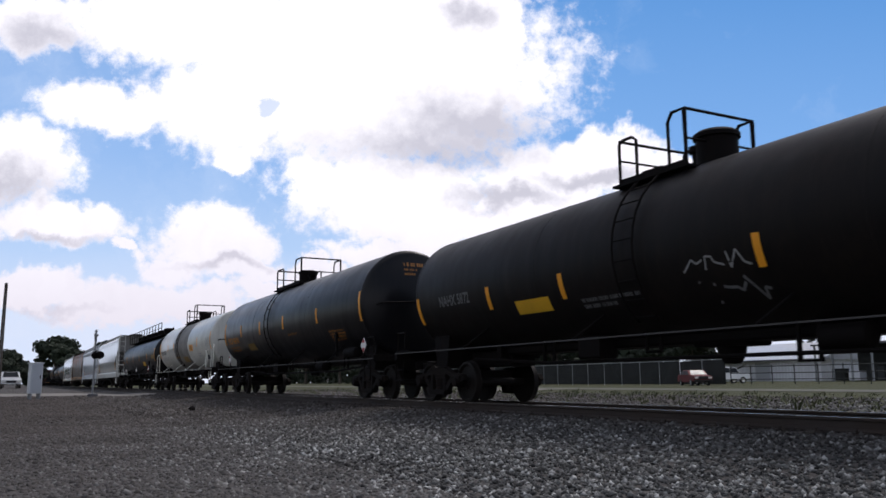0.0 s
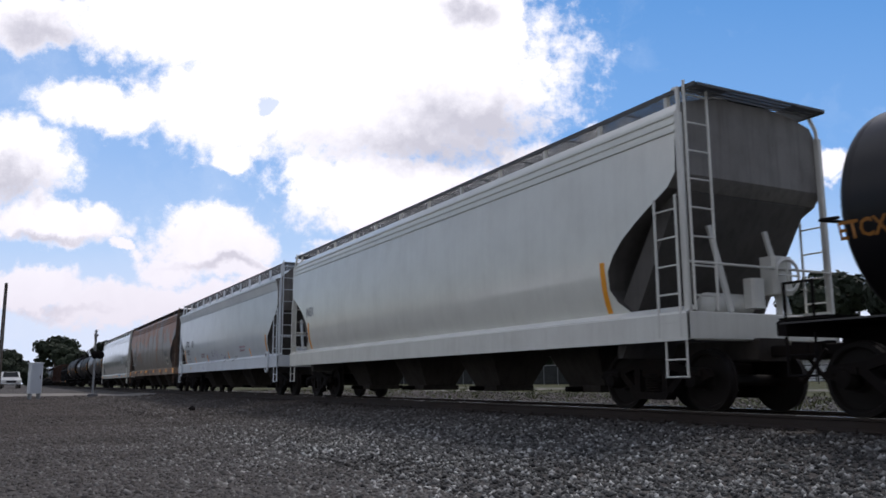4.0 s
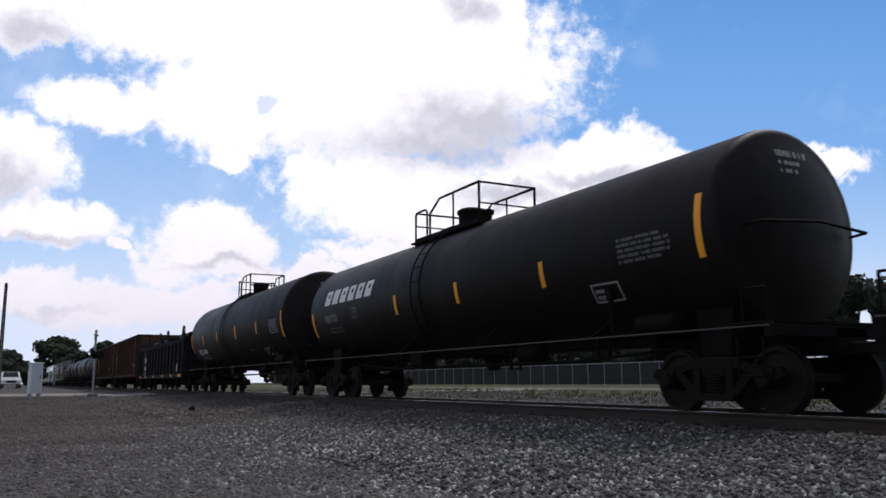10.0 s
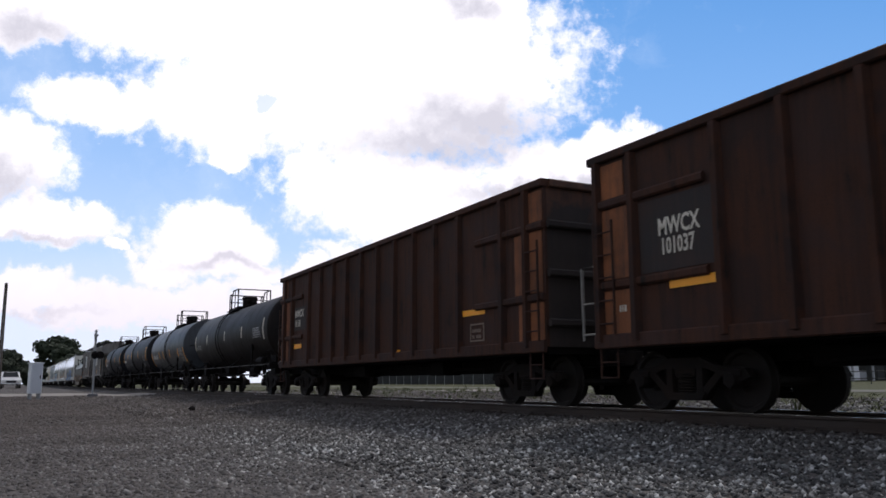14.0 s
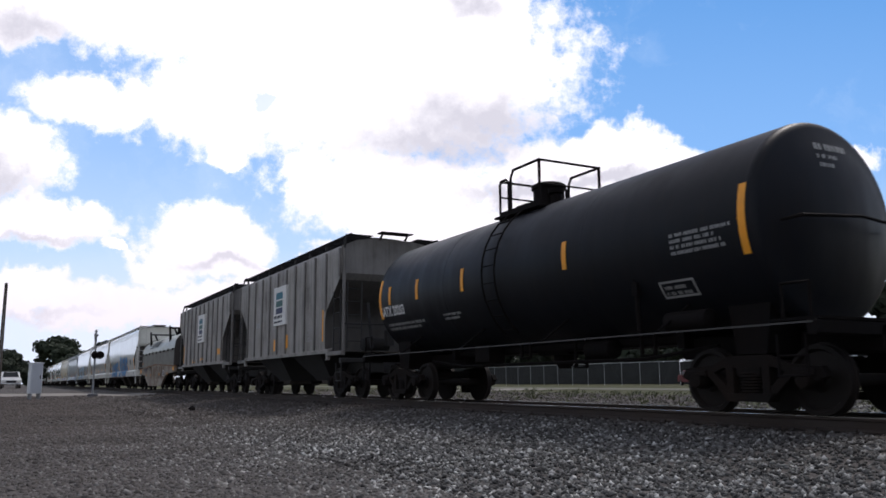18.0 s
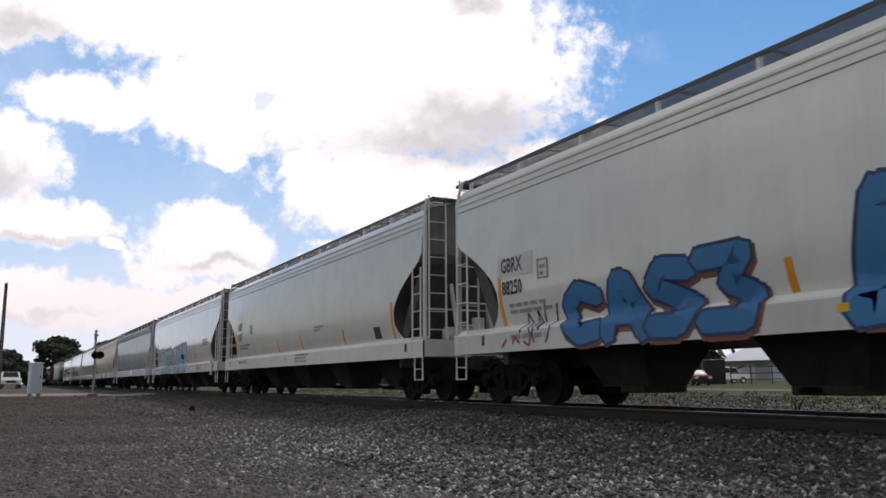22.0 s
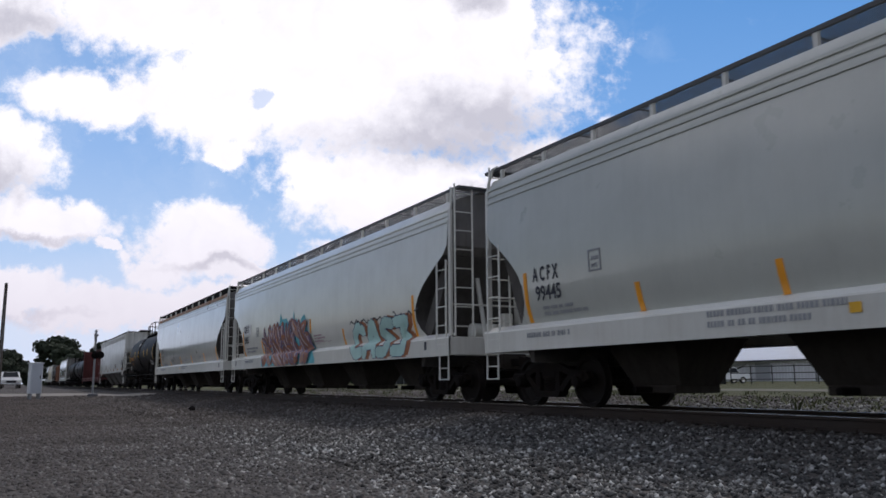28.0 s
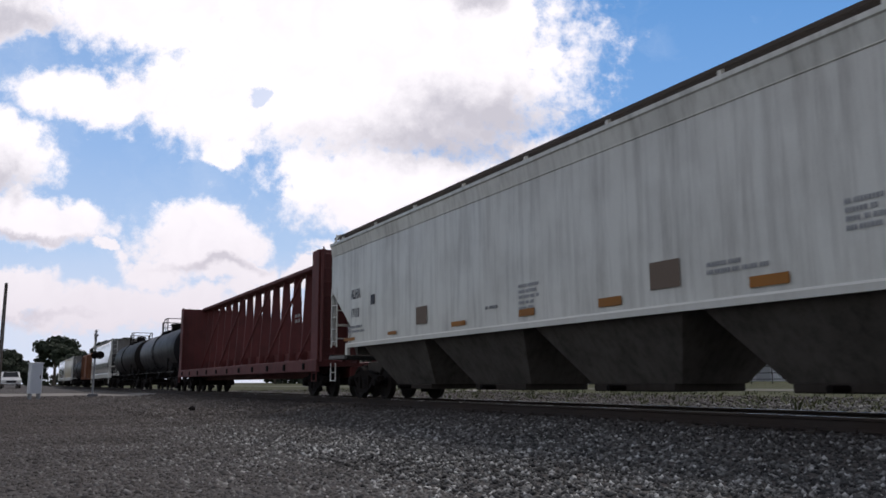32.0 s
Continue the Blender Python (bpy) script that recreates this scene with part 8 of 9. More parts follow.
def build_last_cars():
    w = (1.46, 2.58)
    c = tank_car("black tank car with yellow lettering", next(size), *w, guard=(-1.59, 1.72), paint=black_paint, rail_z=1.04,
                 stripes=[(-6.05, 2.09, 3.05), (-2.77, 2.34, 2.83), (-1.1, 2.34, 2.83), (1.73, 2.35, 2.82), (3.39, 2.36, 2.84), (6.3, 2.1, 3.0)], stripe_mat=yellow_mark, man=0.95)
    letters("reporting_mark", "UTLX 302558", 0.36, -5.2, 2.3, c, orange_letters, w, width=0.8)
    text_bars("stencilling", -5.0, 1.98, [1.2, 1.6], 0.06, c, orange_dim, w)
    data_panel(c, 5.2, 2.2, 6.1, 2.66, panel_mark, w)
    stencil_box(c, 4.37, 1.75, 0.7, 0.28, white_mark, w)
    patch_on("paper_label", -1.85, -1.25, 3.2, 3.42, c, cream_mark, w, "peeling cream label")
    text_bars("stencilling", 0.75, 3.3, [0.5, 0.45, 0.5], 0.05, c, gray_mark, w)

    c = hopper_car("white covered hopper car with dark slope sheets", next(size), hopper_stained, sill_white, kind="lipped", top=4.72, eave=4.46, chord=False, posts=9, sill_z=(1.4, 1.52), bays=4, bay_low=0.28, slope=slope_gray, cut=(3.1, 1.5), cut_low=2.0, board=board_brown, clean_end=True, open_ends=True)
    letters("reporting_mark", "ALHX", 0.36, -8.4, 2.82, c, ink, y=-1.594, width=0.72)
    letters("reporting_mark", "17113", 0.34, -8.4, 2.3, c, ink, y=-1.594, width=0.72)
    text_bars("stencilling", -8.6, 1.9, [1.2, 1.4], 0.07, c, faint_ink, y=-1.592)
    patch_on("data_square", -7.0, -6.75, 2.45, 2.7, c, ink, y=-1.592)
    for x, wd in ((-4.3, 0.55), (3.5, 0.6)):
        patch_on("route_card_board", x, x + wd, 1.75, 2.15, c, card_brown, y=-1.592, label="brown card board")
    sill_marks(c, -1.592, [(-8.9, -8.1, 1.58, 1.66), (-5.9, -5.4, 1.6, 1.68), (-2.6, -2.0, 1.6, 1.7), (0.0, 0.5, 1.62, 1.75), (2.3, 2.85, 1.6, 1.74), (5.3, 5.9, 1.6, 1.74), (8.2, 8.9, 1.6, 1.74)], orange_dim)
    text_bars("stencilling", 0.0, 2.15, [0.7, 0.6, 0.7, 0.6, 0.5], 0.06, c, faint_ink, y=-1.592)
    text_bars("stencilling", -1.2, 1.85, [0.5], 0.06, c, faint_ink, y=-1.592)
    text_bars("stencilling", 4.6, 1.95, [0.6, 1.1], 0.06, c, faint_ink, y=-1.592)
    patch_on("data_square", 8.0, 8.4, 2.0, 2.4, c, ink, y=-1.592)
    text_bars("stencilling", 6.7, 2.4, [0.6, 0.5, 0.6, 0.5], 0.06, c, faint_ink, y=-1.592)

    end_x = CARS[-1][1] / 2 - 0.85
    rnd = random.Random(31)
    for k, z in enumerate((4.12, 3.96, 3.7, 3.6, 3.5, 3.4)):
        tall = 0.1 if k < 2 else 0.055
        wide = 0.42 if k < 2 else rnd.uniform(0.2, 0.42)
        for y in (0.75, 0.75 + wide * 0.55):
            part("end_lettering", Shape().box(end_x, end_x + 0.006, y, y + wide * 0.45, z, z + tall), ink if k < 2 else faint_ink, c)

    c = centerbeam("dark red centerbeam flatcar, empty", next(size))
    text_bars("stencilling", 9.4, 2.6, [0.5, 0.5], 0.1, c, gray_mark, y=-1.445)
    tank_car("plain slate-gray tank car", next(size), 1.4, 2.52, guard=(-1.5, 0.6), paint=slate_paint)
    tank_car("plain weathered black tank car", next(size), 1.4, 2.52, guard=(-1.5, 0.6))
    hopper_car("light gray covered hopper car far back", next(size), hopper_gray)
    boxcar("rust-brown boxcar far back in the train", next(size), gondola_rust)
    tank_car("weathered black tank car far back", next(size), 1.4, 2.52)
    hopper_car("beige covered hopper car far back", next(size), hopper_beige)
    hopper_car("light gray covered hopper car far back", next(size), hopper_gray)


build_front_tanks()
build_first_hoppers()
build_middle_tanks()
build_gondolas()
build_slate_tanks()
build_cement_pair()
build_coil()
build_late_hoppers()
build_last_cars()
for car, _ in CARS:
    if "belly" in car:
        conform(car)

# ---- beside and beyond the railway ----
leaf_green = surface("leaf_green", (0.014, 0.023, 0.008), 0.8, dirt=(0.013, 0.02, 0.008), amount=0.4, scale=2.5, vary=0.25)
bark = surface("bark", (0.07, 0.055, 0.04), 0.9, amount=0.4, scale=4, bump=0.5)
weed_green = surface("weed_green", (0.045, 0.06, 0.018), 0.8, dirt=(0.13, 0.11, 0.05), amount=0.6, scale=1.5, vary=0.2)
fence_gray = surface("fence_gray", (0.016, 0.018, 0.0175), 0.8, dirt=(0.016, 0.018, 0.014), amount=0.5, scale=0.6)
galvanised = surface("galvanised", (0.3, 0.31, 0.32), 0.5, 0.5, amount=0.3)
metal_white = surface("metal_white", (0.44, 0.46, 0.49), 0.45, dirt=(0.4, 0.39, 0.36), amount=0.15, streak=0.2)
wall_white = surface("wall_white", (0.78, 0.8, 0.83), 0.5, dirt=(0.35, 0.34, 0.32), amount=0.2, streak=0.25)
roof_dark = surface("roof_dark", (0.1, 0.1, 0.11), 0.6, amount=0.3)
car_red = surface("car_red", (0.1, 0.009, 0.009), 0.5, amount=0.2, bump=0.0, specular=0.15)
car_white = surface("car_white", (0.75, 0.75, 0.73), 0.25, amount=0.1, bump=0.0)
glass_dark = surface("glass_dark", (0.012, 0.014, 0.016), 0.3, amount=0.1, bump=0.0, specular=0.2)
rubber = plain("rubber", (0.015, 0.015, 0.015), 0.85)
chrome = plain("chrome", (0.5, 0.5, 0.5), 0.2, 0.9)
lamp_red = plain("lamp_red", (0.25, 0.01, 0.01), 0.3)
lamp_clear = plain("lamp_clear", (0.7, 0.7, 0.65), 0.15)
pole_wood = surface("pole_wood", (0.06, 0.047, 0.037), 0.9, amount=0.4, scale=3)
road_pale = surface("road_pale", (0.19, 0.17, 0.145), 0.9, dirt=(0.11, 0.1, 0.085), amount=0.4, scale=0.3, grain=12)

road_dull = surface("road_dull", (0.085, 0.08, 0.052), 0.9, dirt=(0.07, 0.075, 0.04), amount=0.7, scale=0.3, grain=12)


def strip(name, label, category, material, corners, lift, nx, ny):
    """A road: a sheet that follows the land, laid a little above it. corners: four (x, y), in turn."""
    s = Shape()
    a, b, c, d = (Vector(p) for p in corners)
    for i in range(nx + 1):
        for j in range(ny + 1):
            p = a.lerp(b, i / nx).lerp(d.lerp(c, i / nx), j / ny)
            s.v.append((p.x, p.y, ground_height(p.x, p.y) + lift))
    n = ny + 1
    s.f = [(i * n + j, (i + 1) * n + j, (i + 1) * n + j + 1, i * n + j + 1) for i in range(nx) for j in range(ny)]
    tagged(new(name, s.mesh(name, material, 60)), label, category, kind="structure")


strip("dirt_road", "dusty gravel track behind the railway", "road", road_dull, [(-220, 38), (40, 38), (40, 43), (-220, 43)], 0.03, 60, 3)
strip("crossing_road", "pale worn road that crosses the track", "road", road_pale, [(-60, -40), (-52, -40), (-52, 8.2), (-60, 8.2)], 0.03, 4, 30)
strip("crossing_road_beyond", "pale worn road beyond the crossing", "road", road_pale, [(-60, 11.4), (-52, 11.4), (-52, 38), (-60, 38)], 0.03, 4, 20)
strip("crossing_deck", "timber and asphalt deck between the rails at the crossing", "road", road_pale, [(-60, 9.08), (-52, 9.08), (-52, 10.42), (-60, 10.42)], 0.33, 2, 2)


def crown_shape(h, w, seed, leaves):
    rng = np.random.default_rng(seed)
    s = Shape()
    lumps = []
    for k in range(13):
        a, r = rng.uniform(0, 2 * math.pi), w * rng.uniform(0.1, 0.62)
        zz = h * rng.uniform(0.4, 0.9)
        shrink = 1.0 - 0.45 * abs(zz / h - 0.6)
        lumps.append((r * math.cos(a) * shrink, r * math.sin(a) * shrink, zz, w * rng.uniform(0.22, 0.42)))
    for k in range(leaves):
        cx, cy, cz, r = lumps[k % len(lumps)]
        v = rng.normal(0, 1, 3)
        v /= np.linalg.norm(v)
        p = np.array([cx, cy, cz]) + v * r * rng.uniform(0.55, 1.05) * np.array([1, 1, 0.8])
        u = rng.normal(0, 1, 3)
        t = np.cross(u, v)
        t /= np.linalg.norm(t) + 1e-6
        q = np.cross(t, v + rng.normal(0, 0.6, 3))
        q /= np.linalg.norm(q) + 1e-6
        z = rng.uniform(0.2, 0.46) * (h / 9) ** 0.5
        s.add([p - t * z, p + q * z * 0.7, p + t * z, p - q * z * 0.7], [(0, 1, 2, 3)])
    return s, lumps


def tree(label, h, w, seed, leaves=4200):
    t = thing("tree", label, "tree")
    crown, lumps = crown_shape(h, w, seed, leaves)
    s = Shape().rod((0, 0, -0.2), (0.05, 0.03, h * 0.3), h * 0.032, 10, h * 0.024).rod((0.05, 0.03, h * 0.3), (0, 0.1, h * 0.72), h * 0.024, 8, h * 0.008)
    part("trunk", s, bark, t)
    for x, y, z, r in lumps[:8]:
        part("limb", Shape().rod((0.03, 0.03, h * (0.25 + 0.3 * (z / h - 0.3))), (x, y, z), h * 0.012, 6, h * 0.003), bark, t)
    me = crown.mesh("crown", leaf_green, None)
    part("crown", me, leaf_green, t, "uneven leafy crown")
    return t


def at_land(x, y, turn=0.0, size=1.0):
    return Matrix.Translation((x, y, ground_height(x, y))) @ Matrix.Rotation(radians(turn), 4, "Z") @ Matrix.Diagonal((size, size, size, 1))


oak = tree("broad dark-green leafy tree", 10.0, 4.6, 1)
oak.matrix_basis = at_land(-190, 19.5, 0, 0.95)
ash = tree("tall dark-green leafy tree", 10.0, 3.4, 2)
ash.matrix_basis = at_land(-104, 100, 40, 1.0)
bush = tree("low rounded leafy tree", 6.0, 3.6, 3, 3400)
bush.matrix_basis = at_land(-112, -0.9, 0, 0.8)
rnd = random.Random(9)
copy_thing(ash, at_land(-297, 27.2, 10, 1.6))
for x, y, k in ((-116, -4.6, 1.0), (-122, -9, 1.1), (-118, -14, 1.15), (-120, -1.8, 1.0), (-128, 1.2, 0.8), (-136, 3.2, 0.75), (-150, -1.0, 1.2)):
    copy_thing(bush, at_land(x, y, rnd.uniform(0, 360), k))
for x, y, k in ((-350, 14.8, 1.7), (-340, 19.0, 1.3), (-300, 20.6, 1.0), (-310, 24.5, 0.75), (-175, 66, 0.9), (-205, 68, 1.0), (-240, 70, 1.0), (-150, 66, 0.95), (-128, 67, 1.0), (-112, 70, 0.95), (-96, 69, 0.95), (-84, 74, 1.0)):
    copy_thing(oak, at_land(x, y, rnd.uniform(0, 360), k * 1.3))
for x, y, k in ((-84, 112, 1.5), (-72, 114, 1.35)):
    copy_thing(oak, at_land(x, y, rnd.uniform(0, 360), k * 1.3))
for i in range(15):
    copy_thing(bush, at_land(-170 + i * 7 + rnd.uniform(-1, 1), 68 + rnd.uniform(0, 6), rnd.uniform(0, 360), rnd.uniform(1.0, 1.4)))


def far_woods():
    """A dense belt of trees behind the fence and along the far end of the line, too far to tell one from another."""
    rng = np.random.default_rng(21)
    s = Shape()
    belts = [((-270, 78), (-73, 76), 9.5, 7000), ((-290, -40), (-300, 8), 6.0, 1500), ((-420, 16), (-400, 40), 10.0, 900), ((-64, 112), (-20, 110), 7.0, 700)]
    for (xa, ya), (xb, yb), tall, n in belts:
        ph = rng.uniform(0, 6.28, 4)
        for k in range(n):
            u = rng.uniform(0, 1)
            x, y = xa + (xb - xa) * u + rng.normal(0, 1.5), ya + (yb - ya) * u + rng.normal(0, 2.0)
            d = u * math.hypot(xb - xa, yb - ya)
            h = tall * (0.72 + 0.16 * math.sin(d / 7 + ph[0]) + 0.12 * math.sin(d / 3.1 + ph[1]) + 0.1 * math.sin(d / 19 + ph[2]))
            p = np.array([x, y, ground_height(x, y) + h * rng.uniform(0, 1) ** 0.7])
            t, q = rng.normal(0, 1, 3), rng.normal(0, 1, 3)
            t /= np.linalg.norm(t)
            q -= t * (q @ t)
            q /= np.linalg.norm(q)
            z = rng.uniform(0.5, 1.15)
            s.add([p - t * z, p + q * z * 0.7, p + t * z, p - q * z * 0.7], [(0, 1, 2, 3)])
    tagged(new("far_woods", s.mesh("far_woods", leaf_green, None)), "dense dark-green belt of far trees", "woods", kind="stuff")


far_woods()


def weeds():
    """Tufts of grass and weeds on the strip behind the track."""
    rng = np.random.default_rng(12)
    s = Shape()
    for k in range(900):
        x, y = rng.uniform(-75, -6), (19 + 14 * rng.uniform(0, 1) ** 0.8) if k % 3 else rng.uniform(14.5, 24)
        z = ground_height(x, y)
        tall = rng.uniform(0.06, 0.3) * (1.6 if rng.random() < 0.1 else 0.8)
        for q in range(7):
            a, lean = rng.uniform(0, 6.28), rng.uniform(0.05, 0.25)
            dx, dy = math.cos(a), math.sin(a)
            bx, by = x + rng.normal(0, 0.09), y + rng.normal(0, 0.09)
            w = 0.02
            hh = tall * rng.uniform(0.6, 1.1)
            s.add([(bx - dy * w, by + dx * w, z), (bx + dy * w, by - dx * w, z), (bx + dx * lean * 0.4 + dy * w, by + dy * lean * 0.4 - dx * w, z + hh * 0.6), (bx + dx * lean, by + dy * lean, z + hh)], [(0, 1, 2, 3)])
    tagged(new("weeds", s.mesh("weeds", weed_green, None)), "patchy green weeds and dry grass along the track", "weeds", kind="stuff")


weeds()


def slatted_fence():
    f = thing("fence", "long gray slatted chain-link fence", "fence")
    post = Shape().rod((0, 0, -0.3), (0, 0, 2.5), 0.045, 8).mesh("post", galvanised, 35)
    edge = [(0.05 + 0.08 * i, 0.022 if i % 2 else -0.022) for i in range(37)]
    s = Shape()
    s.add([(x, y, z) for z in (0.08, 2.35) for x, y in edge] + [(x, y + 0.012, z) for z in (0.08, 2.35) for x, y in edge],
          [(i, i + 1, 38 + i, 37 + i) for i in range(36)] + [(74 + i, 111 + i, 112 + i, 75 + i) for i in range(36)] + [(i, 74 + i, 75 + i, i + 1) for i in range(36)] + [(37 + i, 38 + i, 112 + i, 111 + i) for i in range(36)])
    panel = s.mesh("panel", fence_gray, 35)
    rail = Shape().rod((0, 0, 2.42), (3, 0, 2.42), 0.03, 6).mesh("rail", galvanised, 35)
    for i in range(28):
        x = -140 + 3 * i
        z = ground_height(x, 60)
        part("post", post, galvanised, f, at=pose(x, 60, z))
        part("panel", panel, fence_gray, f, at=pose(x, 60, z))
        part("rail", rail, galvanised, f, at=pose(x, 60, z))


def yard_fence():
    f = thing("yard_fence", "open pipe fence round the yard", "fence")
    post = Shape().rod((0, 0, -0.3), (0, 0, 1.9), 0.05, 8).mesh("post", fence_gray, 35)
    rail = Shape().rod((0, 0, 0), (2.6, 0, 0), 0.04, 6).mesh("rail", fence_gray, 35)
    for i in range(12):
        x = -61 + 2.6 * i
        z = ground_height(x, 66)
        part("post", post, fence_gray, f, at=pose(x, 66, z))
        for k in (0.5, 1.1, 1.75):
            part("rail", rail, fence_gray, f, at=pose(x, 66, z + k))


slatted_fence()
yard_fence()


def warehouse():
    x0, x1, y0, y1 = -84.0, -67.0, 88.0, 104.0
    z = ground_height(-76, 88)
    b = thing("warehouse", "white metal warehouse with a pale low-pitched roof", "building", m=pose(0, 0, z))
    part("wall", Shape().box(x0, x1, y0, y1, -0.3, 2.7), wall_white, b)
    for i in range(34):
        x = x0 + 0.25 + i * 0.49
        part("wall_rib", Shape().box(x - 0.03, x + 0.03, y0 - 0.04, y0, 0.0, 2.65), wall_white, b)
    ym = (y0 + y1) / 2
    part("roof", Shape().add([(x0 - 0.4, y0 - 0.5, 2.7), (x1 + 0.4, y0 - 0.5, 2.7), (x1 + 0.4, ym, 5.1), (x0 - 0.4, ym, 5.1), (x0 - 0.4, y1 + 0.5, 2.7), (x1 + 0.4, y1 + 0.5, 2.7),
                              (x0 - 0.4, y0 - 0.5, 2.55), (x1 + 0.4, y0 - 0.5, 2.55), (x1 + 0.4, y1 + 0.5, 2.55), (x0 - 0.4, y1 + 0.5, 2.55)],
                             [(0, 1, 2, 3), (3, 2, 5, 4), (0, 6, 7, 1), (4, 5, 8, 9), (6, 9, 8, 7), (0, 3, 4, 9, 6), (1, 7, 8, 5, 2)]), metal_white, b)
    part("gutter", Shape().box(x0 - 0.4, x1 + 0.4, y0 - 0.62, y0 - 0.5, 2.5, 2.64), roof_dark, b)
    for x in (-77.0,):
        d = part("door", Shape().box(x, x + 2.4, y0 - 0.06, y0 - 0.02, 0.0, 2.3), metal_white, b)
        part("handle", Shape().box(x + 2.1, x + 2.2, y0 - 0.1, y0 - 0.06, 1.0, 1.15), roof_dark, d)


def open_shed():
    z = ground_height(-62, 86)
    b = thing("open_shed", "open gray lean-to shed on posts", "shed", m=pose(0, 0, z))
    part("roof", Shape().add([(-64.8, 83.5, 4.2), (-57.0, 83.5, 4.2), (-57.0, 92, 4.7), (-64.8, 92, 4.7), (-64.8, 83.5, 4.0), (-57.0, 83.5, 4.0), (-57.0, 92, 4.5), (-64.8, 92, 4.5)],
                             [(0, 1, 2, 3), (4, 7, 6, 5), (0, 4, 5, 1), (1, 5, 6, 2), (2, 6, 7, 3), (3, 7, 4, 0)]), roof_dark, b)
    for x in (-64.5, -62.2, -59.8, -57.3):
        part("post", Shape().box(x - 0.09, x + 0.09, 83.7, 83.88, -0.2, 4.1), galvanised, b)
    part("back_wall", Shape().box(-64.6, -57.2, 91.7, 91.9, -0.2, 4.5), fence_gray, b)
    for x, hh in ((-63.4, 1.4), (-61.2, 1.1), (-59, 1.6)):
        part("stored_crate", Shape().box(x - 0.7, x + 0.7, 86, 87.3, 0.0, hh, 0.05), wall_white if hh < 1.2 else fence_gray, b)


warehouse()
open_shed()


def vehicle(name, label, paint, profile, glass, width, wheels, radius, category="car"):
    v = thing(name, label, category)
    s = Shape()
    n = len(profile)
    half = width / 2
    ring = [(x, z) for x, z in profile]
    for y, k in ((-half + 0.0, 0.0), (-half + 0.06, 0.04), (half - 0.06, 0.04), (half, 0.0)):
        inset = 0.05 if k == 0.0 else 0.0
        s.v += [(x * (1 - inset * 0.15), y * (1 - 0.16 * max(0, z - 1.0)), z - inset * (1 if z > 0.6 else -1)) for x, z in ring]
    for j in range(3):
        s.f += [(j * n + i, j * n + (i + 1) % n, (j + 1) * n + (i + 1) % n, (j + 1) * n + i) for i in range(n)]
    s.f += [tuple(range(n - 1, -1, -1)), tuple(range(3 * n, 4 * n))]
    part("body", s, paint, v)
    for pts in glass:
        for sy in (-1, 1):
            g = Shape().slab(pts, -0.01, 0.01)
            g.v = [(x, sy * (half * (1 - 0.16 * max(0, z - 1.0)) + 0.006) + y, z) for x, y, z in g.v]
            part("side_window", g, glass_dark, v)
    front, back = max(x for x, z in profile), min(x for x, z in profile)
    for sy in (-1, 1):
        part("headlight", Shape().box(front - 0.05, front + 0.02, sy * half * 0.72 - 0.16, sy * half * 0.72 + 0.16, 0.62, 0.8, 0.02), lamp_clear, v)
        part("tail_light", Shape().box(back - 0.02, back + 0.05, sy * half * 0.8 - 0.12, sy * half * 0.8 + 0.12, 0.7, 0.9, 0.02), lamp_red, v)
    part("front_bumper", Shape().box(front - 0.12, front + 0.07, -half * 0.96, half * 0.96, 0.36, 0.54, 0.04), chrome if category == "pickup" else rubber, v)
    part("rear_bumper", Shape().box(back - 0.07, back + 0.12, -half * 0.96, half * 0.96, 0.36, 0.54, 0.04), rubber, v)
    part("grille", Shape().box(front - 0.04, front + 0.015, -half * 0.5, half * 0.5, 0.6, 0.84, 0.02), rubber, v)
    for x in wheels:
        for sy in (-1, 1):
            w = part("wheel", Shape().lathe([(-0.1, radius * 0.7), (-0.1, radius), (0.1, radius), (0.1, radius * 0.7)], 20, "y"), rubber, v, at=pose(x, sy * (half - 0.1), radius))
            part("rim", Shape().lathe([(-0.105, 0.03), (-0.11, radius * 0.62), (0.11, radius * 0.62), (0.105, 0.03)], 14, "y"), chrome, w)
    return v


SEDAN = [(2.2, 0.4), (2.25, 0.7), (2.1, 0.88), (1.1, 0.98), (0.45, 1.4), (-0.9, 1.44), (-1.6, 1.05), (-2.15, 0.98), (-2.25, 0.7), (-2.2, 0.35), (0, 0.3)]
PICKUP = [(2.6, 0.5), (2.65, 0.9), (2.5, 1.08), (1.45, 1.16), (0.95, 1.78), (-0.5, 1.8), (-0.62, 1.16), (-2.6, 1.16), (-2.65, 0.6), (-2.6, 0.45), (0, 0.42)]
red = vehicle("parked_car", "dark red parked saloon car", car_red, SEDAN, [[(0.95, 1.0), (0.42, 1.34), (-0.15, 1.36), (-0.15, 1.0)], [(-0.25, 1.0), (-0.25, 1.36), (-0.85, 1.36), (-1.35, 1.02)]], 1.75, (1.35, -1.35), 0.31)
red.matrix_basis = at_land(-57.0, 56.9, -25)
part("windscreen", Shape().add([(1.08, -0.7, 1.0), (1.08, 0.7, 1.0), (0.5, 0.6, 1.4), (0.5, -0.6, 1.4)], [(0, 1, 2, 3)]), glass_dark, red, at=pose(0.02, 0, 0.012))
white = vehicle("pickup_truck", "white parked pickup truck", car_white, PICKUP, [[(1.3, 1.18), (0.92, 1.7), (0.3, 1.72), (0.3, 1.18)], [(0.2, 1.18), (0.2, 1.72), (-0.42, 1.72), (-0.5, 1.18)]], 1.95, (1.75, -1.7), 0.37, "pickup")
white.matrix_basis = at_land(-101, -0.1, 4)
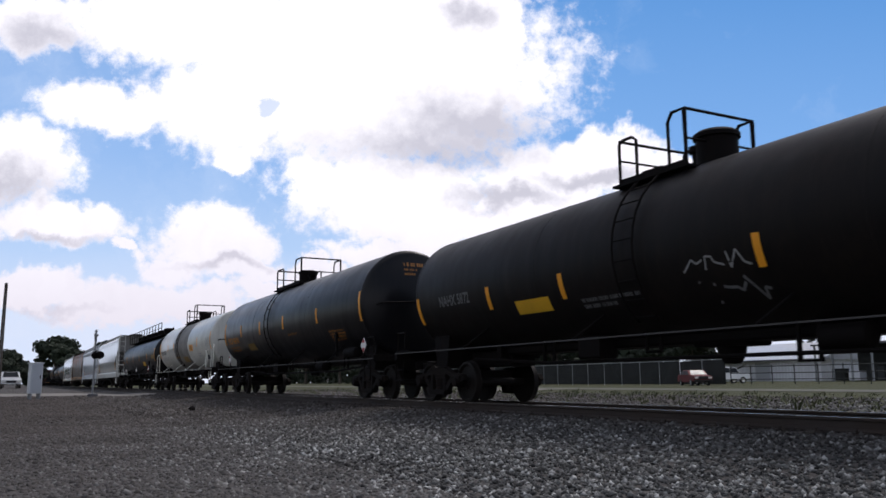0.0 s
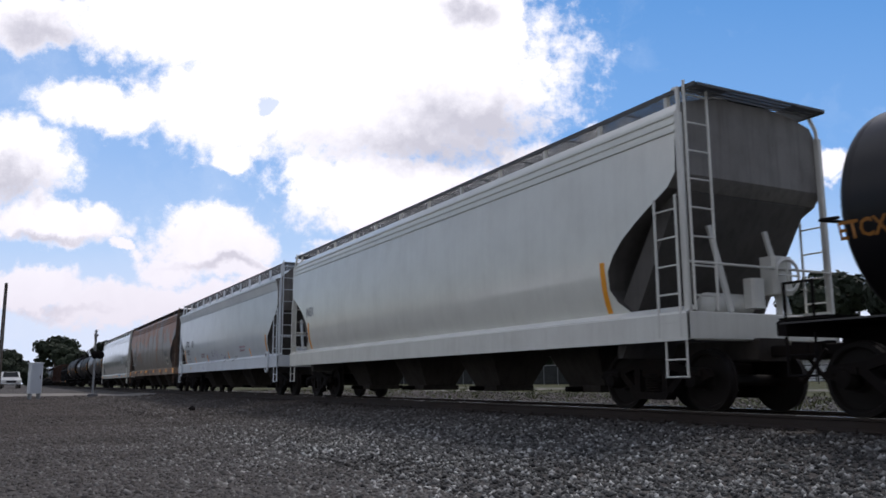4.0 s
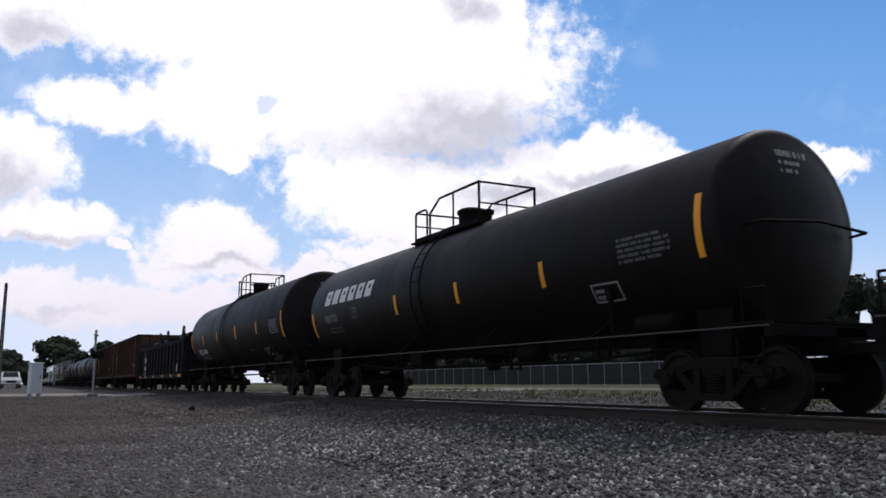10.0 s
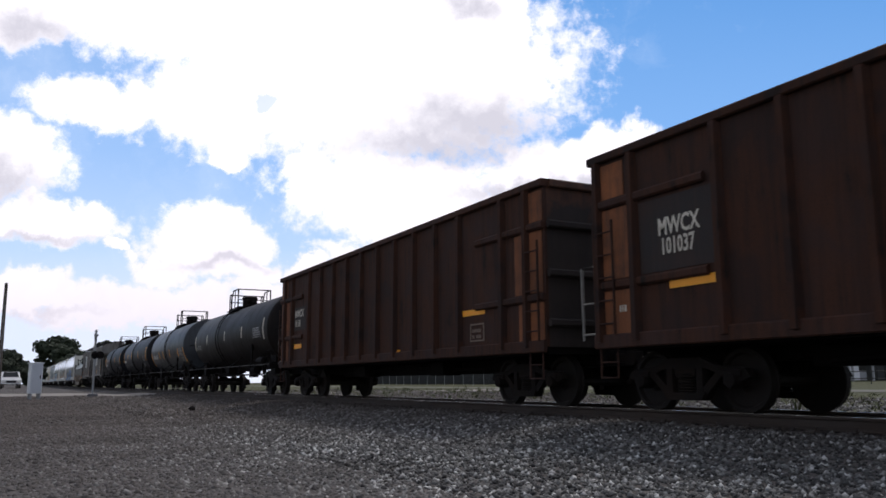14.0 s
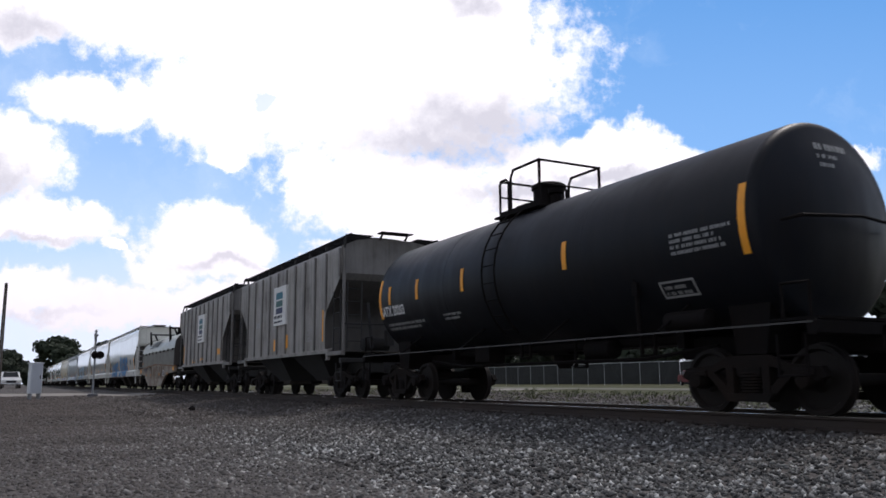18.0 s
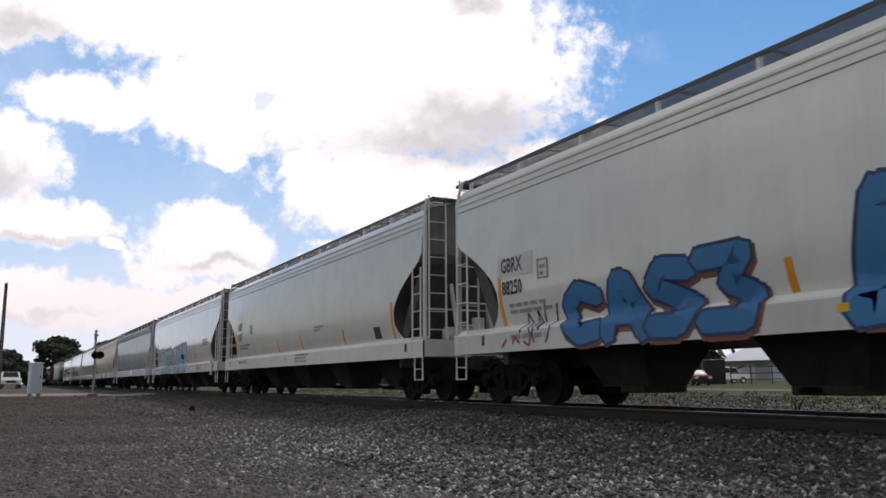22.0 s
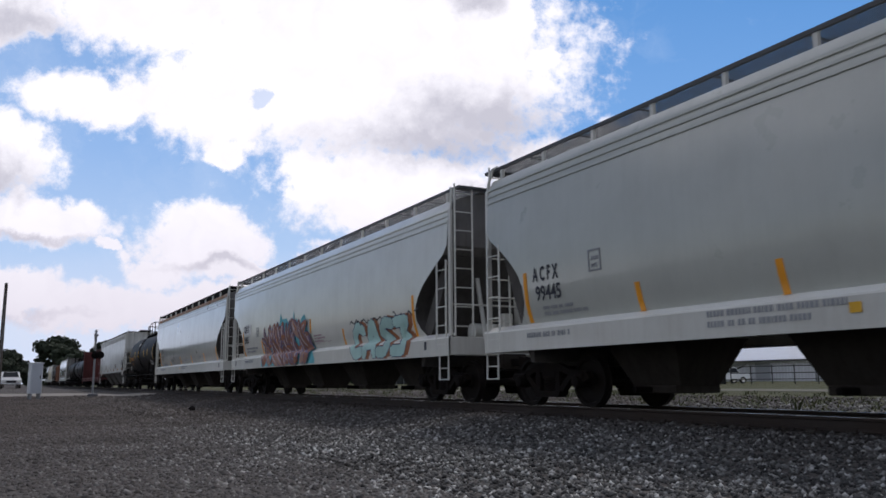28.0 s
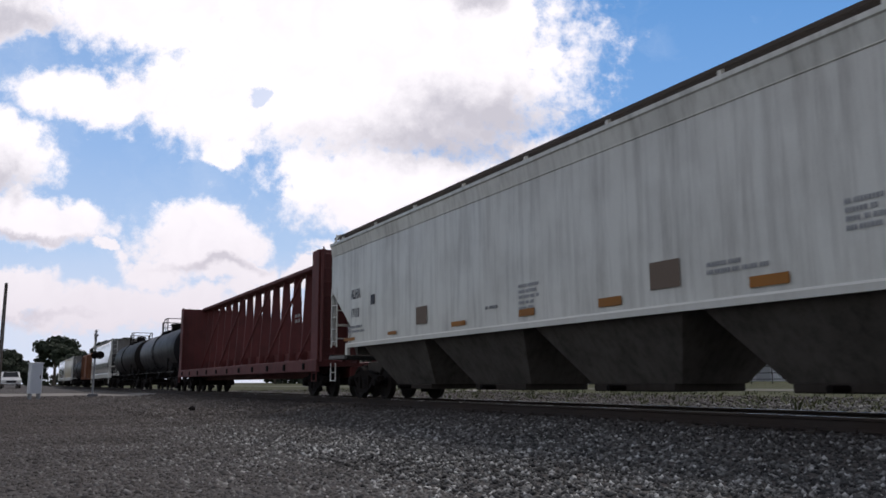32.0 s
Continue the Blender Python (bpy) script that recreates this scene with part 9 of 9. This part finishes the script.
part("windscreen", Shape().add([(1.43, -0.8, 1.2), (1.43, 0.8, 1.2), (1.0, 0.66, 1.74), (1.0, -0.66, 1.74)], [(0, 1, 2, 3)]), glass_dark, white, at=pose(0.02, 0, 0.012))
copy_thing(white, at_land(-65.7, 70.0, 75))


def relay_cabinet():
    x, y = -45.5, 1.08
    z = ground_height(x, y)
    c = thing("relay_cabinet", "silver-gray railway relay cabinet on legs", "cabinet", m=pose(x, y, z, 0, 0, 12))
    part("body", Shape().box(-0.26, 0.26, -0.28, 0.28, 0.3, 1.76, 0.03), cabinet_silver, c)
    part("roof_cap", Shape().box(-0.3, 0.3, -0.32, 0.32, 1.76, 1.82, 0.01), cabinet_silver, c)
    d = part("door", Shape().box(0.26, 0.285, -0.24, 0.24, 0.36, 1.7, 0.005), cabinet_silver, c)
    part("handle", Shape().box(0.285, 0.32, 0.14, 0.18, 1.0, 1.2), chrome, d)
    for sx in (-1, 1):
        for sy in (-1, 1):
            part("leg", Shape().box(sx * 0.2 - 0.04, sx * 0.2 + 0.04, sy * 0.2 - 0.04, sy * 0.2 + 0.04, -0.1, 0.3), galvanised, c)


def crossing_signal():
    x, y = -49.0, 4.05
    z = ground_height(x, y)
    c = thing("crossing_signal", "gray crossing signal mast with dark flasher heads", "signal", m=pose(x, y, z))
    part("mast", Shape().rod((0, 0, -0.1), (0, 0, 3.6), 0.055, 12), galvanised, c)
    part("finial", Shape().lathe([(3.6, 0.08), (3.66, 0.08), (3.73, 0.02)], 10, "z"), galvanised, c)
    part("base", Shape().box(-0.25, 0.25, -0.25, 0.25, -0.1, 0.18, 0.03), roof_dark, c)
    part("crossarm", Shape().rod((0.0, 0.0, 2.3), (0.36, 0.22, 2.3), 0.035, 8), galvanised, c)
    for px, py in ((0.36, 0.22), (0.22, -0.02)):
        h = part("flasher", Shape().lathe([(-0.12, 0.06), (-0.1, 0.16), (0.0, 0.17), (0.16, 0.17), (0.16, 0.14)], 16, "x"), dull_black, c, at=pose(px, py, 2.3, 0, 0, 30))
        part("target_disc", Shape().lathe([(0.0, 0.22), (0.015, 0.22)], 22, "x"), dull_black, h)
        part("lens", Shape().lathe([(0.1, 0.12), (0.13, 0.02)], 14, "x"), lamp_red, h)
    for a in (45, -45):
        part("crossbuck", Shape().box(-0.06, -0.04, -0.6, 0.6, -0.11, 0.11), white_mark, c, at=pose(0, 0, 3.1, a, 0, 80))
    part("bell", Shape().lathe([(3.75, 0.05), (3.8, 0.13), (3.86, 0.13)], 14, "z"), galvanised, c, at=pose(0.14, 0, -0.42))


def utility_pole(x, y, h, turn):
    z = ground_height(x, y)
    p = thing("utility_pole", "tall dark wooden utility pole", "pole", m=pose(x, y, z, 0, 0, turn))
    part("shaft", Shape().rod((0, 0, -0.5), (0.0, 0, h), 0.17, 12, 0.11), pole_wood, p)
    part("pole_cap", Shape().lathe([(h, 0.12), (h + 0.05, 0.05)], 10, "z"), galvanised, p)
    part("ground_wire", Shape().rod((0.17, 0, 0), (0.12, 0, h * 0.9), 0.012, 5), galvanised, p)


relay_cabinet()
crossing_signal()
utility_pole(-70, -0.8, 8.2, 0)


def lump():
    s = Shape()
    rng = np.random.default_rng(7)
    s.lathe([(-0.06, 0.04), (-0.02, 0.12), (0.06, 0.11), (0.11, 0.04)], 9, "z")
    s.v = [tuple(np.array(v) * rng.uniform(0.8, 1.25)) for v in s.v]
    ob = new("dark_clod", s.mesh("dark_clod", dull_black, 20))
    ob.matrix_basis = pose(-26.7, 5.13, ground_height(-26.7, 5.13) + 0.03)
    tagged(ob, "black lump of rubber lying on the gravel", "debris")


lump()


# ---- movement ----
def motions():
    times = [0, 8, 16, 24, 32]
    for k, (car, length) in enumerate(CARS):
        middle = (CAR_ENDS[k] + CAR_ENDS[k + 1]) / 2
        walk(car, [(t, pose(SPEED * t + 0.003 * t * t - middle, TRACK_Y, 0)) for t in times])
    # the wheels of one kind share their turning
    for k, sx in enumerate((-1, 1)):
        first = WHEELSETS[k][0]
        walk(first, [(i / FPS, Matrix.Translation((sx * 0.89, 0, WHEEL_R)) @ Matrix.Rotation((SPEED * i / FPS / WHEEL_R) % (2 * math.pi), 4, "Y")) for i in range(32 * FPS + 1)])
        for w in WHEELSETS[k][1:]:
            w.rotation_mode = "QUATERNION"
            w.animation_data_create()
            w.animation_data.action = first.animation_data.action
            w.animation_data.action_slot = first.animation_data.action_slot
    # the clouds drift towards the camera
    aim = SKY_POSE @ Vector(((650 - 784) / 784 * 1645.0, (441 - 430) / 784 * 1645.0, 0.0))
    drift = (EYE - aim) * 0.07
    walk(SKY, [(t, Matrix.Translation(drift * (t / 32.0)) @ SKY_POSE) for t in times])


motions()
